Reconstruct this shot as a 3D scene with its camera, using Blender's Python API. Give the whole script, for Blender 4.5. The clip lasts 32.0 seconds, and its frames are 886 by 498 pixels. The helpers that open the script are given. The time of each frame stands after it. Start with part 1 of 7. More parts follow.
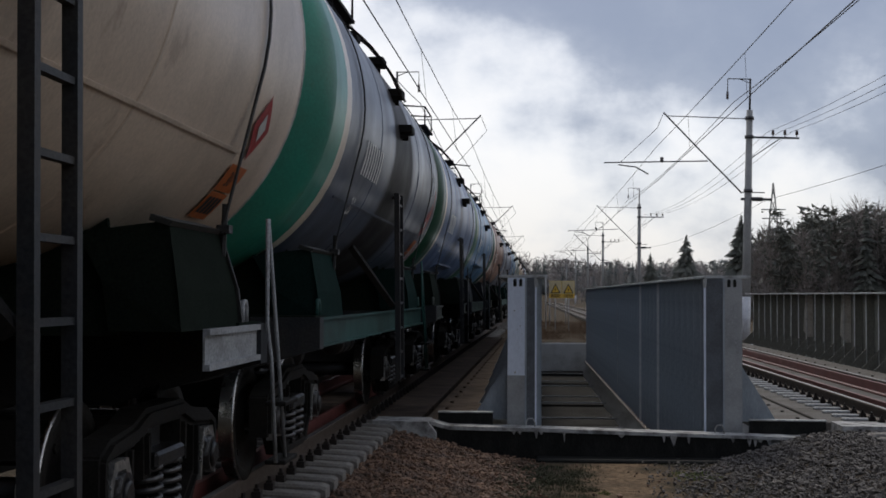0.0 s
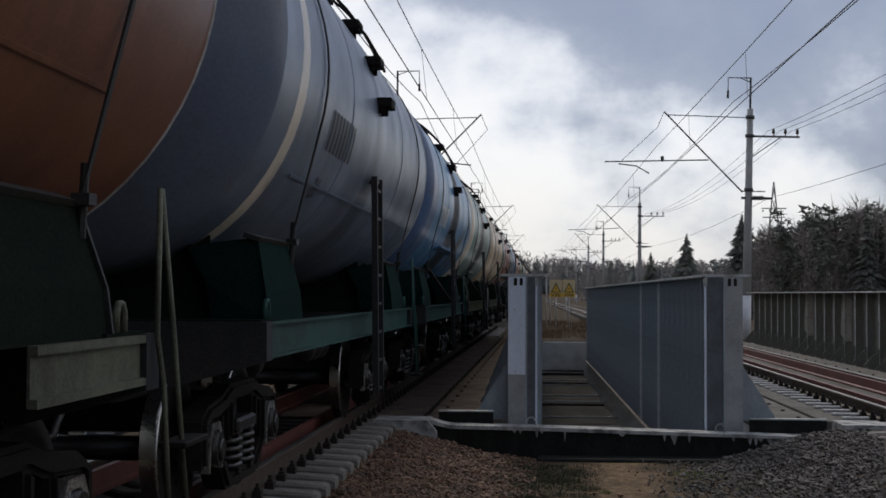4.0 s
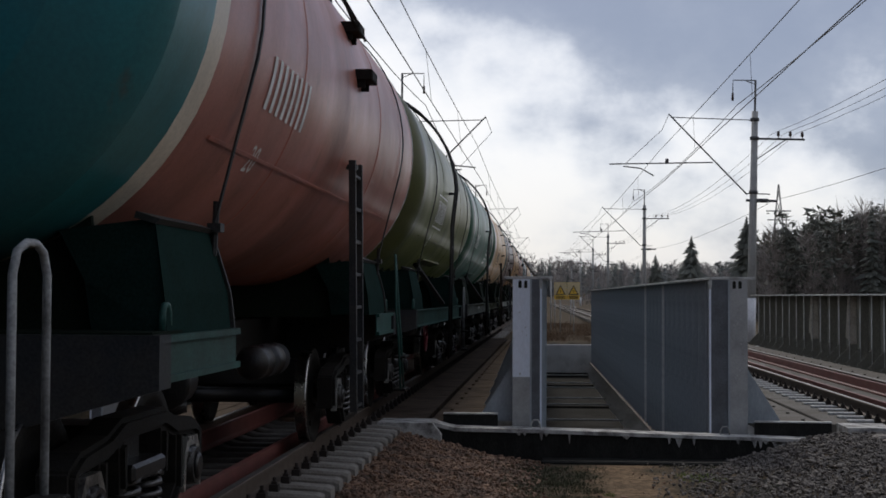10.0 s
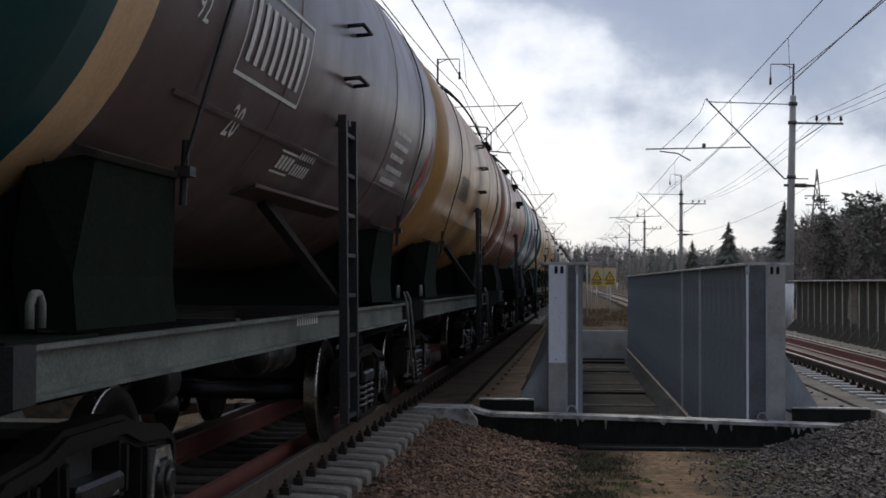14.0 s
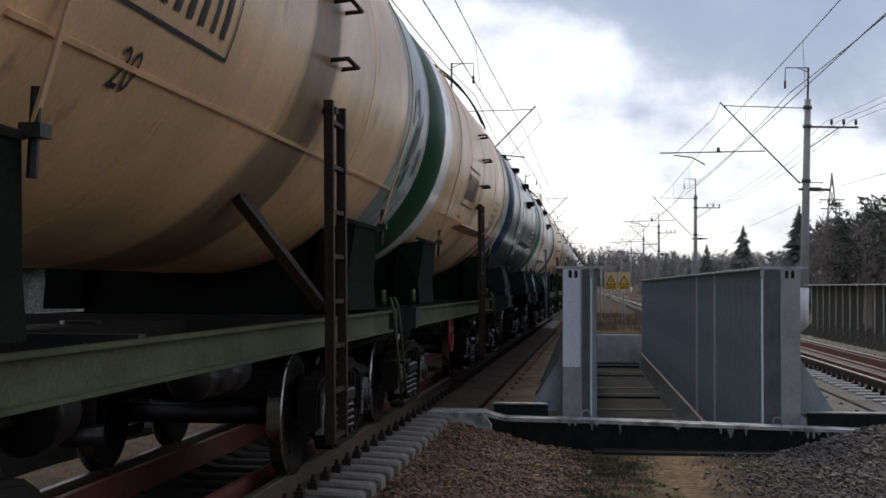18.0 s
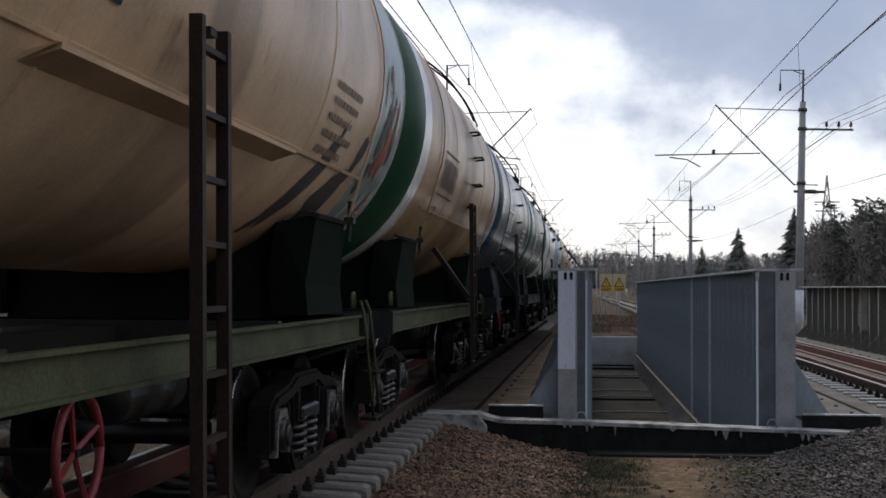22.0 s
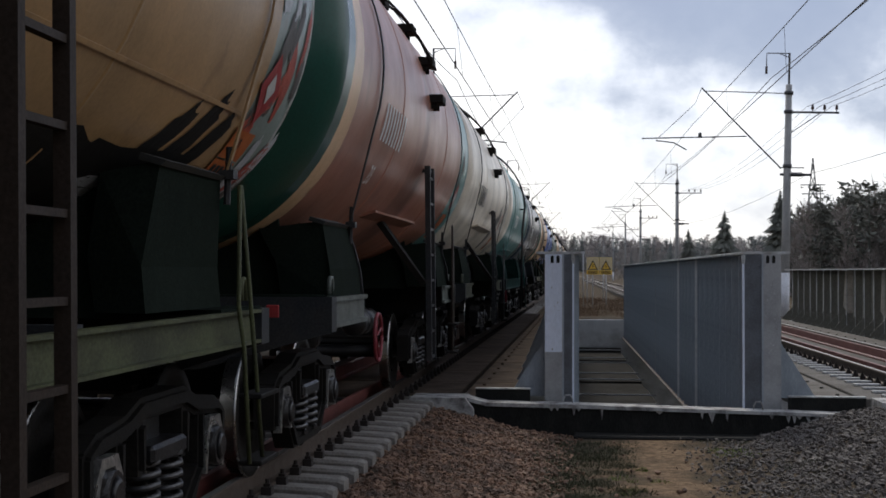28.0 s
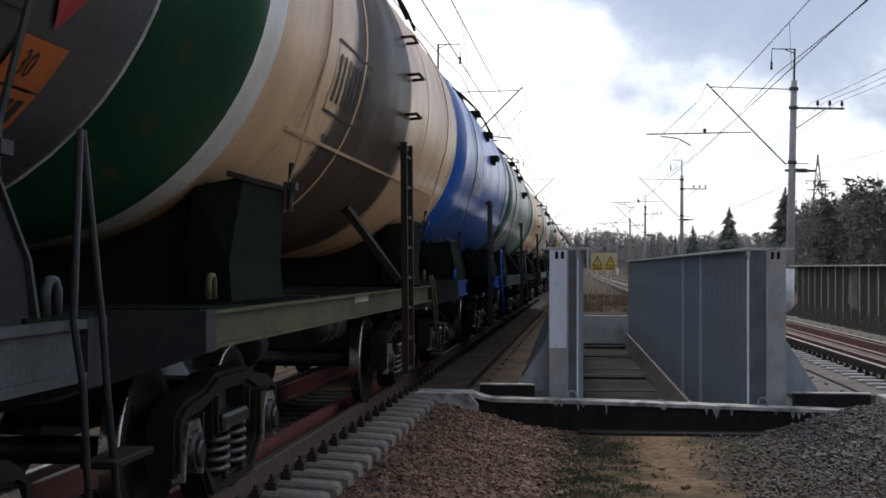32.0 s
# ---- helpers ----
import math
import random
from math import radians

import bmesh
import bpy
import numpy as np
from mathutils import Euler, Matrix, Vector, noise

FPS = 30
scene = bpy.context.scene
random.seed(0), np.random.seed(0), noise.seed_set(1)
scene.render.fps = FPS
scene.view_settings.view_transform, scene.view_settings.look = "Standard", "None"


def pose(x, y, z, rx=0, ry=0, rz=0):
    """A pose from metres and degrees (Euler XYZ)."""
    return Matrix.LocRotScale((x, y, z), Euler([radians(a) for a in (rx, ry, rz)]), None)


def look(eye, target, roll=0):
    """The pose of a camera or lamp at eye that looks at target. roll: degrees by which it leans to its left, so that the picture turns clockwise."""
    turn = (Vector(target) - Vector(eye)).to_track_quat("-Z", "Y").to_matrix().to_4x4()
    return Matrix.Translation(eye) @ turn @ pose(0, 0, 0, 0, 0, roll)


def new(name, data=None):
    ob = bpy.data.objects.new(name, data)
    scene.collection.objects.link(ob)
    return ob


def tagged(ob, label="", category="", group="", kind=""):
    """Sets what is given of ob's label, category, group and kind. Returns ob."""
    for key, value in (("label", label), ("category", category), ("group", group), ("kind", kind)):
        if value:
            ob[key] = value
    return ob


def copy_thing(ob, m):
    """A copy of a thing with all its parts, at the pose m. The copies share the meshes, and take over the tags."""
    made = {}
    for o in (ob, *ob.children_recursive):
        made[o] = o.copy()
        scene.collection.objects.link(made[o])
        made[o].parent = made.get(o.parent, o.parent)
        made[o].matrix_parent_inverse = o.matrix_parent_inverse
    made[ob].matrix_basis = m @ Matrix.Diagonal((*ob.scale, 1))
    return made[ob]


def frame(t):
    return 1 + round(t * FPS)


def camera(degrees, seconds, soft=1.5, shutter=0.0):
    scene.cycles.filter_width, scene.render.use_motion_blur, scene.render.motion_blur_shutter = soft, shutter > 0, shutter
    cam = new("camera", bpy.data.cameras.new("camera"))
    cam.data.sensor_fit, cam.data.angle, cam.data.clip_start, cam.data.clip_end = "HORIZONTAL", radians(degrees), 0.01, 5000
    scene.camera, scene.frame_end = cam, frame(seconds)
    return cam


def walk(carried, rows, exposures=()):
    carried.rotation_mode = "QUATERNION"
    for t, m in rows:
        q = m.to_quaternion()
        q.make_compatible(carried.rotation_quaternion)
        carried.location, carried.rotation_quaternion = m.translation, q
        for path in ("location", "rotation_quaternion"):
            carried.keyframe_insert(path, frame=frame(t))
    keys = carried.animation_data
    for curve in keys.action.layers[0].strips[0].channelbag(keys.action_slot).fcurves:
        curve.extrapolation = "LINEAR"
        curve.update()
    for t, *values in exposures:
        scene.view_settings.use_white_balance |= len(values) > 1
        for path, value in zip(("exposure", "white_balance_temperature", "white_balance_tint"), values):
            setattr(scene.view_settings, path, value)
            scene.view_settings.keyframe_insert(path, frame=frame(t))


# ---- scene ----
cam = camera(36.04, 32.0, soft=1.7)
EYE = (0.0, 0.0, 1.53)      # rail top is z = 0, both tracks run along y


def aim(yaw, pitch, roll):
    """The camera at its stand, turned by degrees to the right, up, and leaning to its left."""
    return pose(*EYE, 90 + pitch, 0, -yaw) @ pose(0, 0, 0, 0, 0, roll)


# seconds, yaw, pitch, roll of a camera held by a standing filmer
PATH = [
    (0, -4.248, 1.925, 0.23), (0.5, -4.295, 1.903, 0.21), (1, -4.344, 1.907, 0.16), (1.5, -4.336, 1.913, 0.18),
    (2, -4.327, 1.964, 0.21), (2.5, -4.318, 1.961, 0.23), (3, -4.279, 1.971, 0.22), (3.5, -4.260, 1.917, 0.20),
    (5.5, -4.346, 1.860, 0.23), (6, -4.389, 1.854, 0.20), (6.5, -4.409, 1.865, 0.22), (7, -4.424, 1.854, 0.20),
    (7.5, -4.457, 1.830, 0.19), (8, -4.449, 1.846, 0.19), (8.5, -4.433, 1.893, 0.19), (9, -4.437, 1.968, 0.21),
    (9.5, -4.446, 1.972, 0.22), (10, -4.460, 1.986, 0.24), (10.5, -4.460, 1.996, 0.22), (11, -4.479, 1.901, 0.20),
    (11.5, -4.507, 1.641, 0.21), (12, -4.689, 1.500, 0.28), (12.5, -4.949, 1.421, 0.30), (13, -5.314, 1.332, 0.27),
    (13.5, -5.696, 1.310, 0.21), (14, -5.966, 1.383, 0.19), (14.5, -6.224, 1.416, 0.17), (16.5, -6.568, 1.531, 0.16),
    (17, -6.581, 1.604, 0.17), (17.5, -6.566, 1.595, 0.18), (18, -6.554, 1.560, 0.17), (18.5, -6.530, 1.531, 0.18),
    (19, -6.526, 1.519, 0.20), (19.5, -6.500, 1.528, 0.24), (20, -6.466, 1.564, 0.21), (20.5, -6.468, 1.584, 0.22),
    (21, -6.436, 1.594, 0.24), (21.5, -6.418, 1.608, 0.23), (22, -6.357, 1.637, 0.23), (22.5, -6.335, 1.646, 0.21),
    (23, -6.294, 1.681, 0.26), (23.5, -6.234, 1.745, 0.27), (24, -6.186, 1.777, 0.28), (24.5, -6.129, 1.807, 0.26),
    (25, -6.056, 1.801, 0.28), (25.5, -5.971, 1.803, 0.23), (27.5, -5.809, 1.025, 0.16), (28, -5.803, 0.947, 0.09),
    (28.5, -5.843, 0.810, 0.10), (29, -5.889, 0.713, 0.03), (29.5, -5.929, 0.707, 0.02), (30, -5.954, 0.689, 0.04),
    (30.5, -5.981, 0.660, 0.10), (31, -5.989, 0.700, 0.12), (31.5, -6.000, 0.727, 0.12), (32, -5.991, 0.766, 0.15),
]
EXPOSURES = [(0, 0.42), (3, 0.40), (6, 0.32), (7, 0.30), (8, 0.32), (9, 0.38), (10.5, 0.42), (14, 0.58), (17, 0.74), (20, 0.80), (22, 0.72), (25.5, 0.78), (28.5, 0.82), (32, 0.98)]
walk(cam, [(t, aim(a, b, c)) for t, a, b, c in PATH], EXPOSURES)

# ---- light: overcast spring sky, the sun behind clouds ahead of the camera ----
SUN_ELEVATION, SUN_AZIMUTH = radians(44), radians(-7)      # azimuth from +y towards +x


def make_world():
    world = bpy.data.worlds.new("overcast_sky")
    scene.world = world
    world.use_nodes = True
    nt = world.node_tree
    nt.nodes.clear()
    N = nt.nodes.new
    out, bg = N("ShaderNodeOutputWorld"), N("ShaderNodeBackground")
    sky = N("ShaderNodeTexSky")
    sky.sky_type = 'NISHITA'
    sky.sun_disc = False
    sky.sun_elevation, sky.sun_rotation = SUN_ELEVATION, SUN_AZIMUTH
    co = N("ShaderNodeTexCoord")
    sep = N("ShaderNodeSeparateXYZ")
    nt.links.new(co.outputs["Generated"], sep.inputs[0])

    def math_node(op, a, b=None, c=None):
        n = N("ShaderNodeMath")
        n.operation = op
        for i, v in enumerate((a, b, c)):
            if v is None:
                continue
            if isinstance(v, (int, float)):
                n.inputs[i].default_value = v
            else:
                nt.links.new(v, n.inputs[i])
        return n.outputs[0]

    # a layer of cloud at one height: the direction meets a plane
    up = math_node('MAXIMUM', sep.outputs["Z"], 0.0)
    den = math_node('ADD', up, 0.7)
    px, py = math_node('DIVIDE', sep.outputs["X"], den), math_node('DIVIDE', sep.outputs["Y"], den)
    comb = N("ShaderNodeCombineXYZ")
    nt.links.new(px, comb.inputs[0])
    nt.links.new(py, comb.inputs[1])
    big = N("ShaderNodeTexNoise")
    big.inputs["Scale"].default_value = 6.5
    big.inputs["Detail"].default_value = 9
    big.inputs["Roughness"].default_value = 0.56
    big.inputs["Distortion"].default_value = 0.0
    mp = N("ShaderNodeMapping")
    mp.inputs["Location"].default_value = CLOUD_SHIFT
    nt.links.new(comb.outputs[0], mp.inputs[0])
    nt.links.new(mp.outputs[0], big.inputs["Vector"])
    # brightness towards the veiled sun
    sun_dir = Vector((math.sin(SUN_AZIMUTH) * math.cos(SUN_ELEVATION), math.cos(SUN_AZIMUTH) * math.cos(SUN_ELEVATION), math.sin(SUN_ELEVATION)))
    dot = N("ShaderNodeVectorMath")
    dot.operation = 'DOT_PRODUCT'
    nt.links.new(co.outputs["Generated"], dot.inputs[0])
    dot.inputs[1].default_value = sun_dir
    glow = N("ShaderNodeMapRange")
    glow.interpolation_type = 'SMOOTHSTEP'
    for key, v in (("From Min", -0.5), ("From Max", 0.8), ("To Min", 0.67), ("To Max", 1.0)):
        glow.inputs[key].default_value = v
    nt.links.new(dot.outputs["Value"], glow.inputs["Value"])
    ramp = N("ShaderNodeValToRGB")
    ramp.color_ramp.interpolation = 'B_SPLINE'
    e = ramp.color_ramp.elements
    e[0].position, e[0].color = 0.40, (0.665, 0.655, 0.66, 1)
    e[1].position, e[1].color = 0.70, (0.17, 0.20, 0.28, 1)
    mid = e.new(0.55)
    mid.color = (0.53, 0.55, 0.60, 1)
    # thicker, darker cloud overhead, thinner towards the horizon
    thick = N("ShaderNodeMapRange")
    thick.interpolation_type = 'SMOOTHSTEP'
    for key, v in (("From Min", 0.155), ("From Max", 0.22), ("To Min", 0.0), ("To Max", 0.36)):
        thick.inputs[key].default_value = v
    nt.links.new(math_node('MULTIPLY_ADD', sep.outputs["X"], 0.48, up), thick.inputs["Value"])
    broken = N("ShaderNodeMapRange")
    broken.interpolation_type = 'SMOOTHSTEP'
    for key, v in (("From Min", 0.28), ("From Max", 0.5), ("To Min", 1.0), ("To Max", 0.7)):
        broken.inputs[key].default_value = v
    nt.links.new(up, broken.inputs["Value"])
    side = N("ShaderNodeMapRange")
    side.interpolation_type = 'SMOOTHSTEP'
    for key, v in (("From Min", 0.35), ("From Max", 0.75), ("To Min", 1.0), ("To Max", 0.1)):
        side.inputs[key].default_value = v
    nt.links.new(sep.outputs["X"], side.inputs["Value"])
    bank = math_node('MULTIPLY', thick.outputs[0], math_node('MULTIPLY', broken.outputs[0], side.outputs[0]))
    cover = math_node('SUBTRACT', math_node('ADD', big.outputs["Fac"], bank), 0.025)
    nt.links.new(cover, ramp.inputs[0])
    cloud = N("ShaderNodeVectorMath")
    cloud.operation = 'SCALE'
    nt.links.new(ramp.outputs[0], cloud.inputs[0])
    haze = N("ShaderNodeMapRange")
    haze.interpolation_type = 'SMOOTHSTEP'
    for key, v in (("From Min", 0.0), ("From Max", 0.13), ("To Min", 0.84), ("To Max", 1.0)):
        haze.inputs[key].default_value = v
    nt.links.new(up, haze.inputs["Value"])
    nt.links.new(math_node('MULTIPLY', glow.outputs[0], haze.outputs[0]), cloud.inputs["Scale"])
    skyk = N("ShaderNodeVectorMath")
    skyk.operation = 'SCALE'
    skyk.inputs["Scale"].default_value = 0.01
    nt.links.new(sky.outputs[0], skyk.inputs[0])
    add = N("ShaderNodeVectorMath")
    nt.links.new(cloud.outputs[0], add.inputs[0])
    nt.links.new(skyk.outputs[0], add.inputs[1])
    nt.links.new(add.outputs[0], bg.inputs["Color"])
    bg.inputs["Strength"].default_value = SKY_STRENGTH
    nt.links.new(bg.outputs[0], out.inputs[0])
    lamp = bpy.data.lights.new("veiled_sun", 'SUN')
    lamp.energy, lamp.angle, lamp.color = 1.15, radians(14), (1.0, 0.93, 0.84)
    ob = new("veiled_sun", lamp)
    ob.matrix_world = look(Vector(sun_dir) * 50, (0, 0, 0))


CLOUD_SHIFT = (0.0, 0.0, 0.0)
SKY_STRENGTH = 1.0
make_world()


# ---- materials ----
def principled(name, color, rough=0.7, metal=0.0, vary=0.25, scale=6.0, fine=60.0, bump=0.15, dirt=None, dirt_amount=0.35, stretch=(1, 1, 1), spec=0.4, bump_dist=0.01, random=0.0):
    """A weathered surface: large stains, fine grain and relief over one base colour."""
    m = bpy.data.materials.new(name)
    m.use_nodes = True
    nt = m.node_tree
    p = nt.nodes["Principled BSDF"]
    N = nt.nodes.new
    co = N("ShaderNodeTexCoord")
    mp = N("ShaderNodeMapping")
    mp.inputs["Scale"].default_value = stretch
    nt.links.new(co.outputs["Object"], mp.inputs[0])
    n1, n2 = N("ShaderNodeTexNoise"), N("ShaderNodeTexNoise")
    n1.inputs["Scale"].default_value, n1.inputs["Detail"].default_value, n1.inputs["Roughness"].default_value = scale, 5, 0.62
    n2.inputs["Scale"].default_value, n2.inputs["Detail"].default_value = fine, 3
    for n in (n1, n2):
        nt.links.new(mp.outputs[0], n.inputs["Vector"])
    r1 = N("ShaderNodeValToRGB")
    c = Vector(color)
    d = Vector(dirt) if dirt else c * 0.45
    e = r1.color_ramp.elements
    e[0].position, e[0].color = 0.36, (*(c * (1 - dirt_amount) + d * dirt_amount), 1)
    e[1].position, e[1].color = 0.58, (*c, 1)
    nt.links.new(n1.outputs["Fac"], r1.inputs[0])
    mul = N("ShaderNodeMapRange")
    mul.inputs["From Min"].default_value, mul.inputs["From Max"].default_value = 0.3, 0.7
    mul.inputs["To Min"].default_value, mul.inputs["To Max"].default_value = 1 - vary, 1 + vary
    nt.links.new(n2.outputs["Fac"], mul.inputs["Value"])
    sc = N("ShaderNodeVectorMath")
    sc.operation = 'SCALE'
    nt.links.new(r1.outputs[0], sc.inputs[0])
    nt.links.new(mul.outputs[0], sc.inputs["Scale"])
    last = sc.outputs[0]
    if random:
        info = N("ShaderNodeObjectInfo")
        geo = N("ShaderNodeNewGeometry")
        both = N("ShaderNodeMath")
        both.operation = 'ADD'
        nt.links.new(info.outputs["Random"], both.inputs[0])
        nt.links.new(geo.outputs["Random Per Island"], both.inputs[1])
        rr = N("ShaderNodeMapRange")
        rr.inputs["From Max"].default_value = 2.0
        rr.inputs["To Min"].default_value, rr.inputs["To Max"].default_value = 1 - random, 1 + random
        nt.links.new(both.outputs[0], rr.inputs["Value"])
        s2 = N("ShaderNodeVectorMath")
        s2.operation = 'SCALE'
        nt.links.new(last, s2.inputs[0])
        nt.links.new(rr.outputs[0], s2.inputs["Scale"])
        last = s2.outputs[0]
    nt.links.new(last, p.inputs["Base Color"])
    rg = N("ShaderNodeMapRange")
    rg.inputs["To Min"].default_value, rg.inputs["To Max"].default_value = min(1, rough + 0.12), max(0.05, rough - 0.12)
    nt.links.new(n1.outputs["Fac"], rg.inputs["Value"])
    nt.links.new(rg.outputs[0], p.inputs["Roughness"])
    p.inputs["Metallic"].default_value = metal
    p.inputs["Specular IOR Level"].default_value = spec
    if bump:
        b = N("ShaderNodeBump")
        b.inputs["Strength"].default_value, b.inputs["Distance"].default_value = bump, bump_dist
        nt.links.new(n2.outputs["Fac"], b.inputs["Height"])
        nt.links.new(b.outputs[0], p.inputs["Normal"])
    return m


def tank_paint(name, color, spill=0.5, spill_color=(0.03, 0.027, 0.025), rust=0.3, rough=0.36, coat=0.25, centre=0.0, thick=1.0):
    """Tank paint in the car's own space (y along the car): dirt film, vertical streaks, rust blooms, an oil spill below the hatch."""
    m = bpy.data.materials.new(name)
    m.use_nodes = True
    nt = m.node_tree
    p = nt.nodes["Principled BSDF"]
    N, L = nt.nodes.new, nt.links.new
    co = N("ShaderNodeTexCoord")

    def noise_of(scale, stretch, detail=5, shift=0.0):
        mp = N("ShaderNodeMapping")
        mp.inputs["Scale"].default_value = stretch
        info = N("ShaderNodeObjectInfo")
        off = N("ShaderNodeVectorMath")
        off.operation = 'SCALE'
        off.inputs[0].default_value = (31, 17, 23)
        L(info.outputs["Random"], off.inputs["Scale"])
        L(off.outputs[0], mp.inputs["Location"])
        L(co.outputs["Object"], mp.inputs[0])
        n = N("ShaderNodeTexNoise")
        n.inputs["Scale"].default_value, n.inputs["Detail"].default_value, n.inputs["Roughness"].default_value = scale, detail, 0.6
        L(mp.outputs[0], n.inputs["Vector"])
        return n.outputs["Fac"]

    def rng(v, a, b, c, d):
        n = N("ShaderNodeMapRange")
        for k, x in zip(("From Min", "From Max", "To Min", "To Max"), (a, b, c, d)):
            n.inputs[k].default_value = x
        L(v, n.inputs["Value"])
        return n.outputs[0]

    def mul(a, b):
        n = N("ShaderNodeMath")
        n.operation = 'MULTIPLY'
        L(a, n.inputs[0])
        if isinstance(b, (int, float)):
            n.inputs[1].default_value = b
        else:
            L(b, n.inputs[1])
        return n.outputs[0]

    def blend(fac, a, b):
        n = N("ShaderNodeMix")
        n.data_type = 'RGBA'
        L(fac, n.inputs["Factor"])
        for s, v in (("A", a), ("B", b)):
            sock = [i for i in n.inputs if i.name == s and i.type == 'RGBA'][0]
            if isinstance(v, tuple):
                sock.default_value = (*v, 1)
            else:
                L(v, sock)
        return [o for o in n.outputs if o.type == 'RGBA'][0]

    strength = thick * min(0.93, 0.4 + 0.55 * spill) if spill > 0 else 0.0
    c = Vector(color)
    dust = min(1.0, sum(color) / 0.45)
    film = noise_of(0.9, (1, 1, 1))
    streak = noise_of(1.5, (0.22, 1.0, 0.22))
    grain = noise_of(40, (1, 1, 1), 3)
    base = blend(rng(film, 0.38, 0.62, 0, 1), tuple(c * 0.72 + Vector((0.10, 0.085, 0.065)) * 0.22 * dust), tuple(c))
    base = blend(mul(rng(streak, 0.48, 0.70, 0, 1), 0.4), base, tuple(c * 0.4 + Vector((0.05, 0.04, 0.03)) * 0.5 * dust))
    blot = noise_of(3.1, (1, 1, 0.5), 6)
    base = blend(mul(rng(blot, 0.62, 0.7, 0, 1), rust), base, (0.13, 0.06, 0.03))
    sep = N("ShaderNodeSeparateXYZ")
    L(co.outputs["Object"], sep.inputs[0])
    off = N("ShaderNodeMath")
    off.operation = 'SUBTRACT'
    L(sep.outputs["Y"], off.inputs[0])
    off.inputs[1].default_value = centre
    ab = N("ShaderNodeMath")
    ab.operation = 'ABSOLUTE'
    L(off.outputs[0], ab.inputs[0])
    wob = N("ShaderNodeMath")
    wob.operation = 'MULTIPLY_ADD'
    L(streak, wob.inputs[0])
    wob.inputs[1].default_value = -1.0
    L(ab.outputs[0], wob.inputs[2])
    fan = N("ShaderNodeMath")
    fan.operation = 'MULTIPLY_ADD'
    L(sep.outputs["Z"], fan.inputs[0])
    fan.inputs[1].default_value = 0.2
    L(wob.outputs[0], fan.inputs[2])
    spill += 0.2 * 2.9
    oily = mul(rng(fan.outputs[0], spill - 0.42, spill - 0.62, 0, 1), strength)
    base = blend(oily, base, spill_color)
    g = N("ShaderNodeVectorMath")
    g.operation = 'SCALE'
    L(base, g.inputs[0])
    L(rng(grain, 0.3, 0.7, 0.9, 1.1), g.inputs["Scale"])
    L(g.outputs[0], p.inputs["Base Color"])
    L(rng(film, 0.3, 0.7, rough + 0.16, rough - 0.06), p.inputs["Roughness"])
    L(rng(oily, 0.0, 0.9, 0.18, 0.04), p.inputs["Specular IOR Level"])
    p.inputs["Coat IOR"].default_value = 1.3
    L(rng(oily, 0.0, 0.9, coat, coat * 0.03), p.inputs["Coat Weight"])
    p.inputs["Coat Roughness"].default_value = 0.27 if coat < 0.7 else 0.26
    b = N("ShaderNodeBump")
    b.inputs["Strength"].default_value, b.inputs["Distance"].default_value = 0.35, 0.02
    L(film, b.inputs["Height"])
    L(b.outputs[0], p.inputs["Normal"])
    return m


def plain(name, color, rough=0.6, metal=0.0):
    return principled(name, color, rough, metal, vary=0.12, scale=9, fine=120, bump=0.05, dirt_amount=0.3)


M = {}
M["steel_dark"] = principled("grimy_cast_steel", (0.015, 0.014, 0.013), 0.7, 0.0, dirt=(0.03, 0.025, 0.02), bump=0.3, spec=0.08)
M["steel_oily"] = principled("oily_black_steel", (0.011, 0.011, 0.012), 0.34, 0.0, dirt=(0.03, 0.025, 0.022), bump=0.4, spec=0.4)
M["tread"] = principled("polished_wheel_tread", (0.42, 0.41, 0.40), 0.28, 1.0, vary=0.1, bump=0.05)
M["axle_grey"] = principled("worn_grey_casting", (0.55, 0.54, 0.52), 0.3, 0.8, dirt=(0.04, 0.035, 0.03), dirt_amount=0.8)
M["spring"] = principled("coil_spring_steel", (0.11, 0.108, 0.11), 0.38, 0.6, dirt=(0.03, 0.03, 0.03))
M["frame_green"] = principled("faded_green_frame_paint", (0.078, 0.086, 0.042), 0.55, 0, dirt=(0.036, 0.036, 0.024), dirt_amount=0.75, scale=2.2, stretch=(1, 0.6, 1), spec=0.15)
M["frame_pale"] = principled("pale_grey_green_frame_paint", (0.14, 0.155, 0.14), 0.55, 0, dirt=(0.055, 0.055, 0.048), dirt_amount=0.75, scale=2.2, stretch=(1, 0.6, 1), spec=0.15)
M["frame_grey"] = principled("light_grey_frame_paint", (0.30, 0.31, 0.32), 0.55, 0, dirt=(0.06, 0.06, 0.055), dirt_amount=0.75, scale=2.2, stretch=(1, 0.6, 1), spec=0.15)
M["frame_black"] = principled("black_frame_paint", (0.028, 0.03, 0.033), 0.5, 0, dirt=(0.05, 0.045, 0.04), dirt_amount=0.75, scale=2.2, stretch=(1, 0.6, 1), spec=0.15)
M["frame_teal"] = principled("teal_frame_paint", (0.024, 0.075, 0.065), 0.5, 0, dirt=(0.03, 0.042, 0.037), dirt_amount=0.75, scale=2.2, stretch=(1, 0.6, 1), spec=0.15)
M["frame_blue"] = principled("bright_blue_frame_paint", (0.02, 0.10, 0.45), 0.4, 0, dirt=(0.03, 0.06, 0.15), dirt_amount=0.75, scale=2.2, stretch=(1, 0.6, 1), spec=0.15)
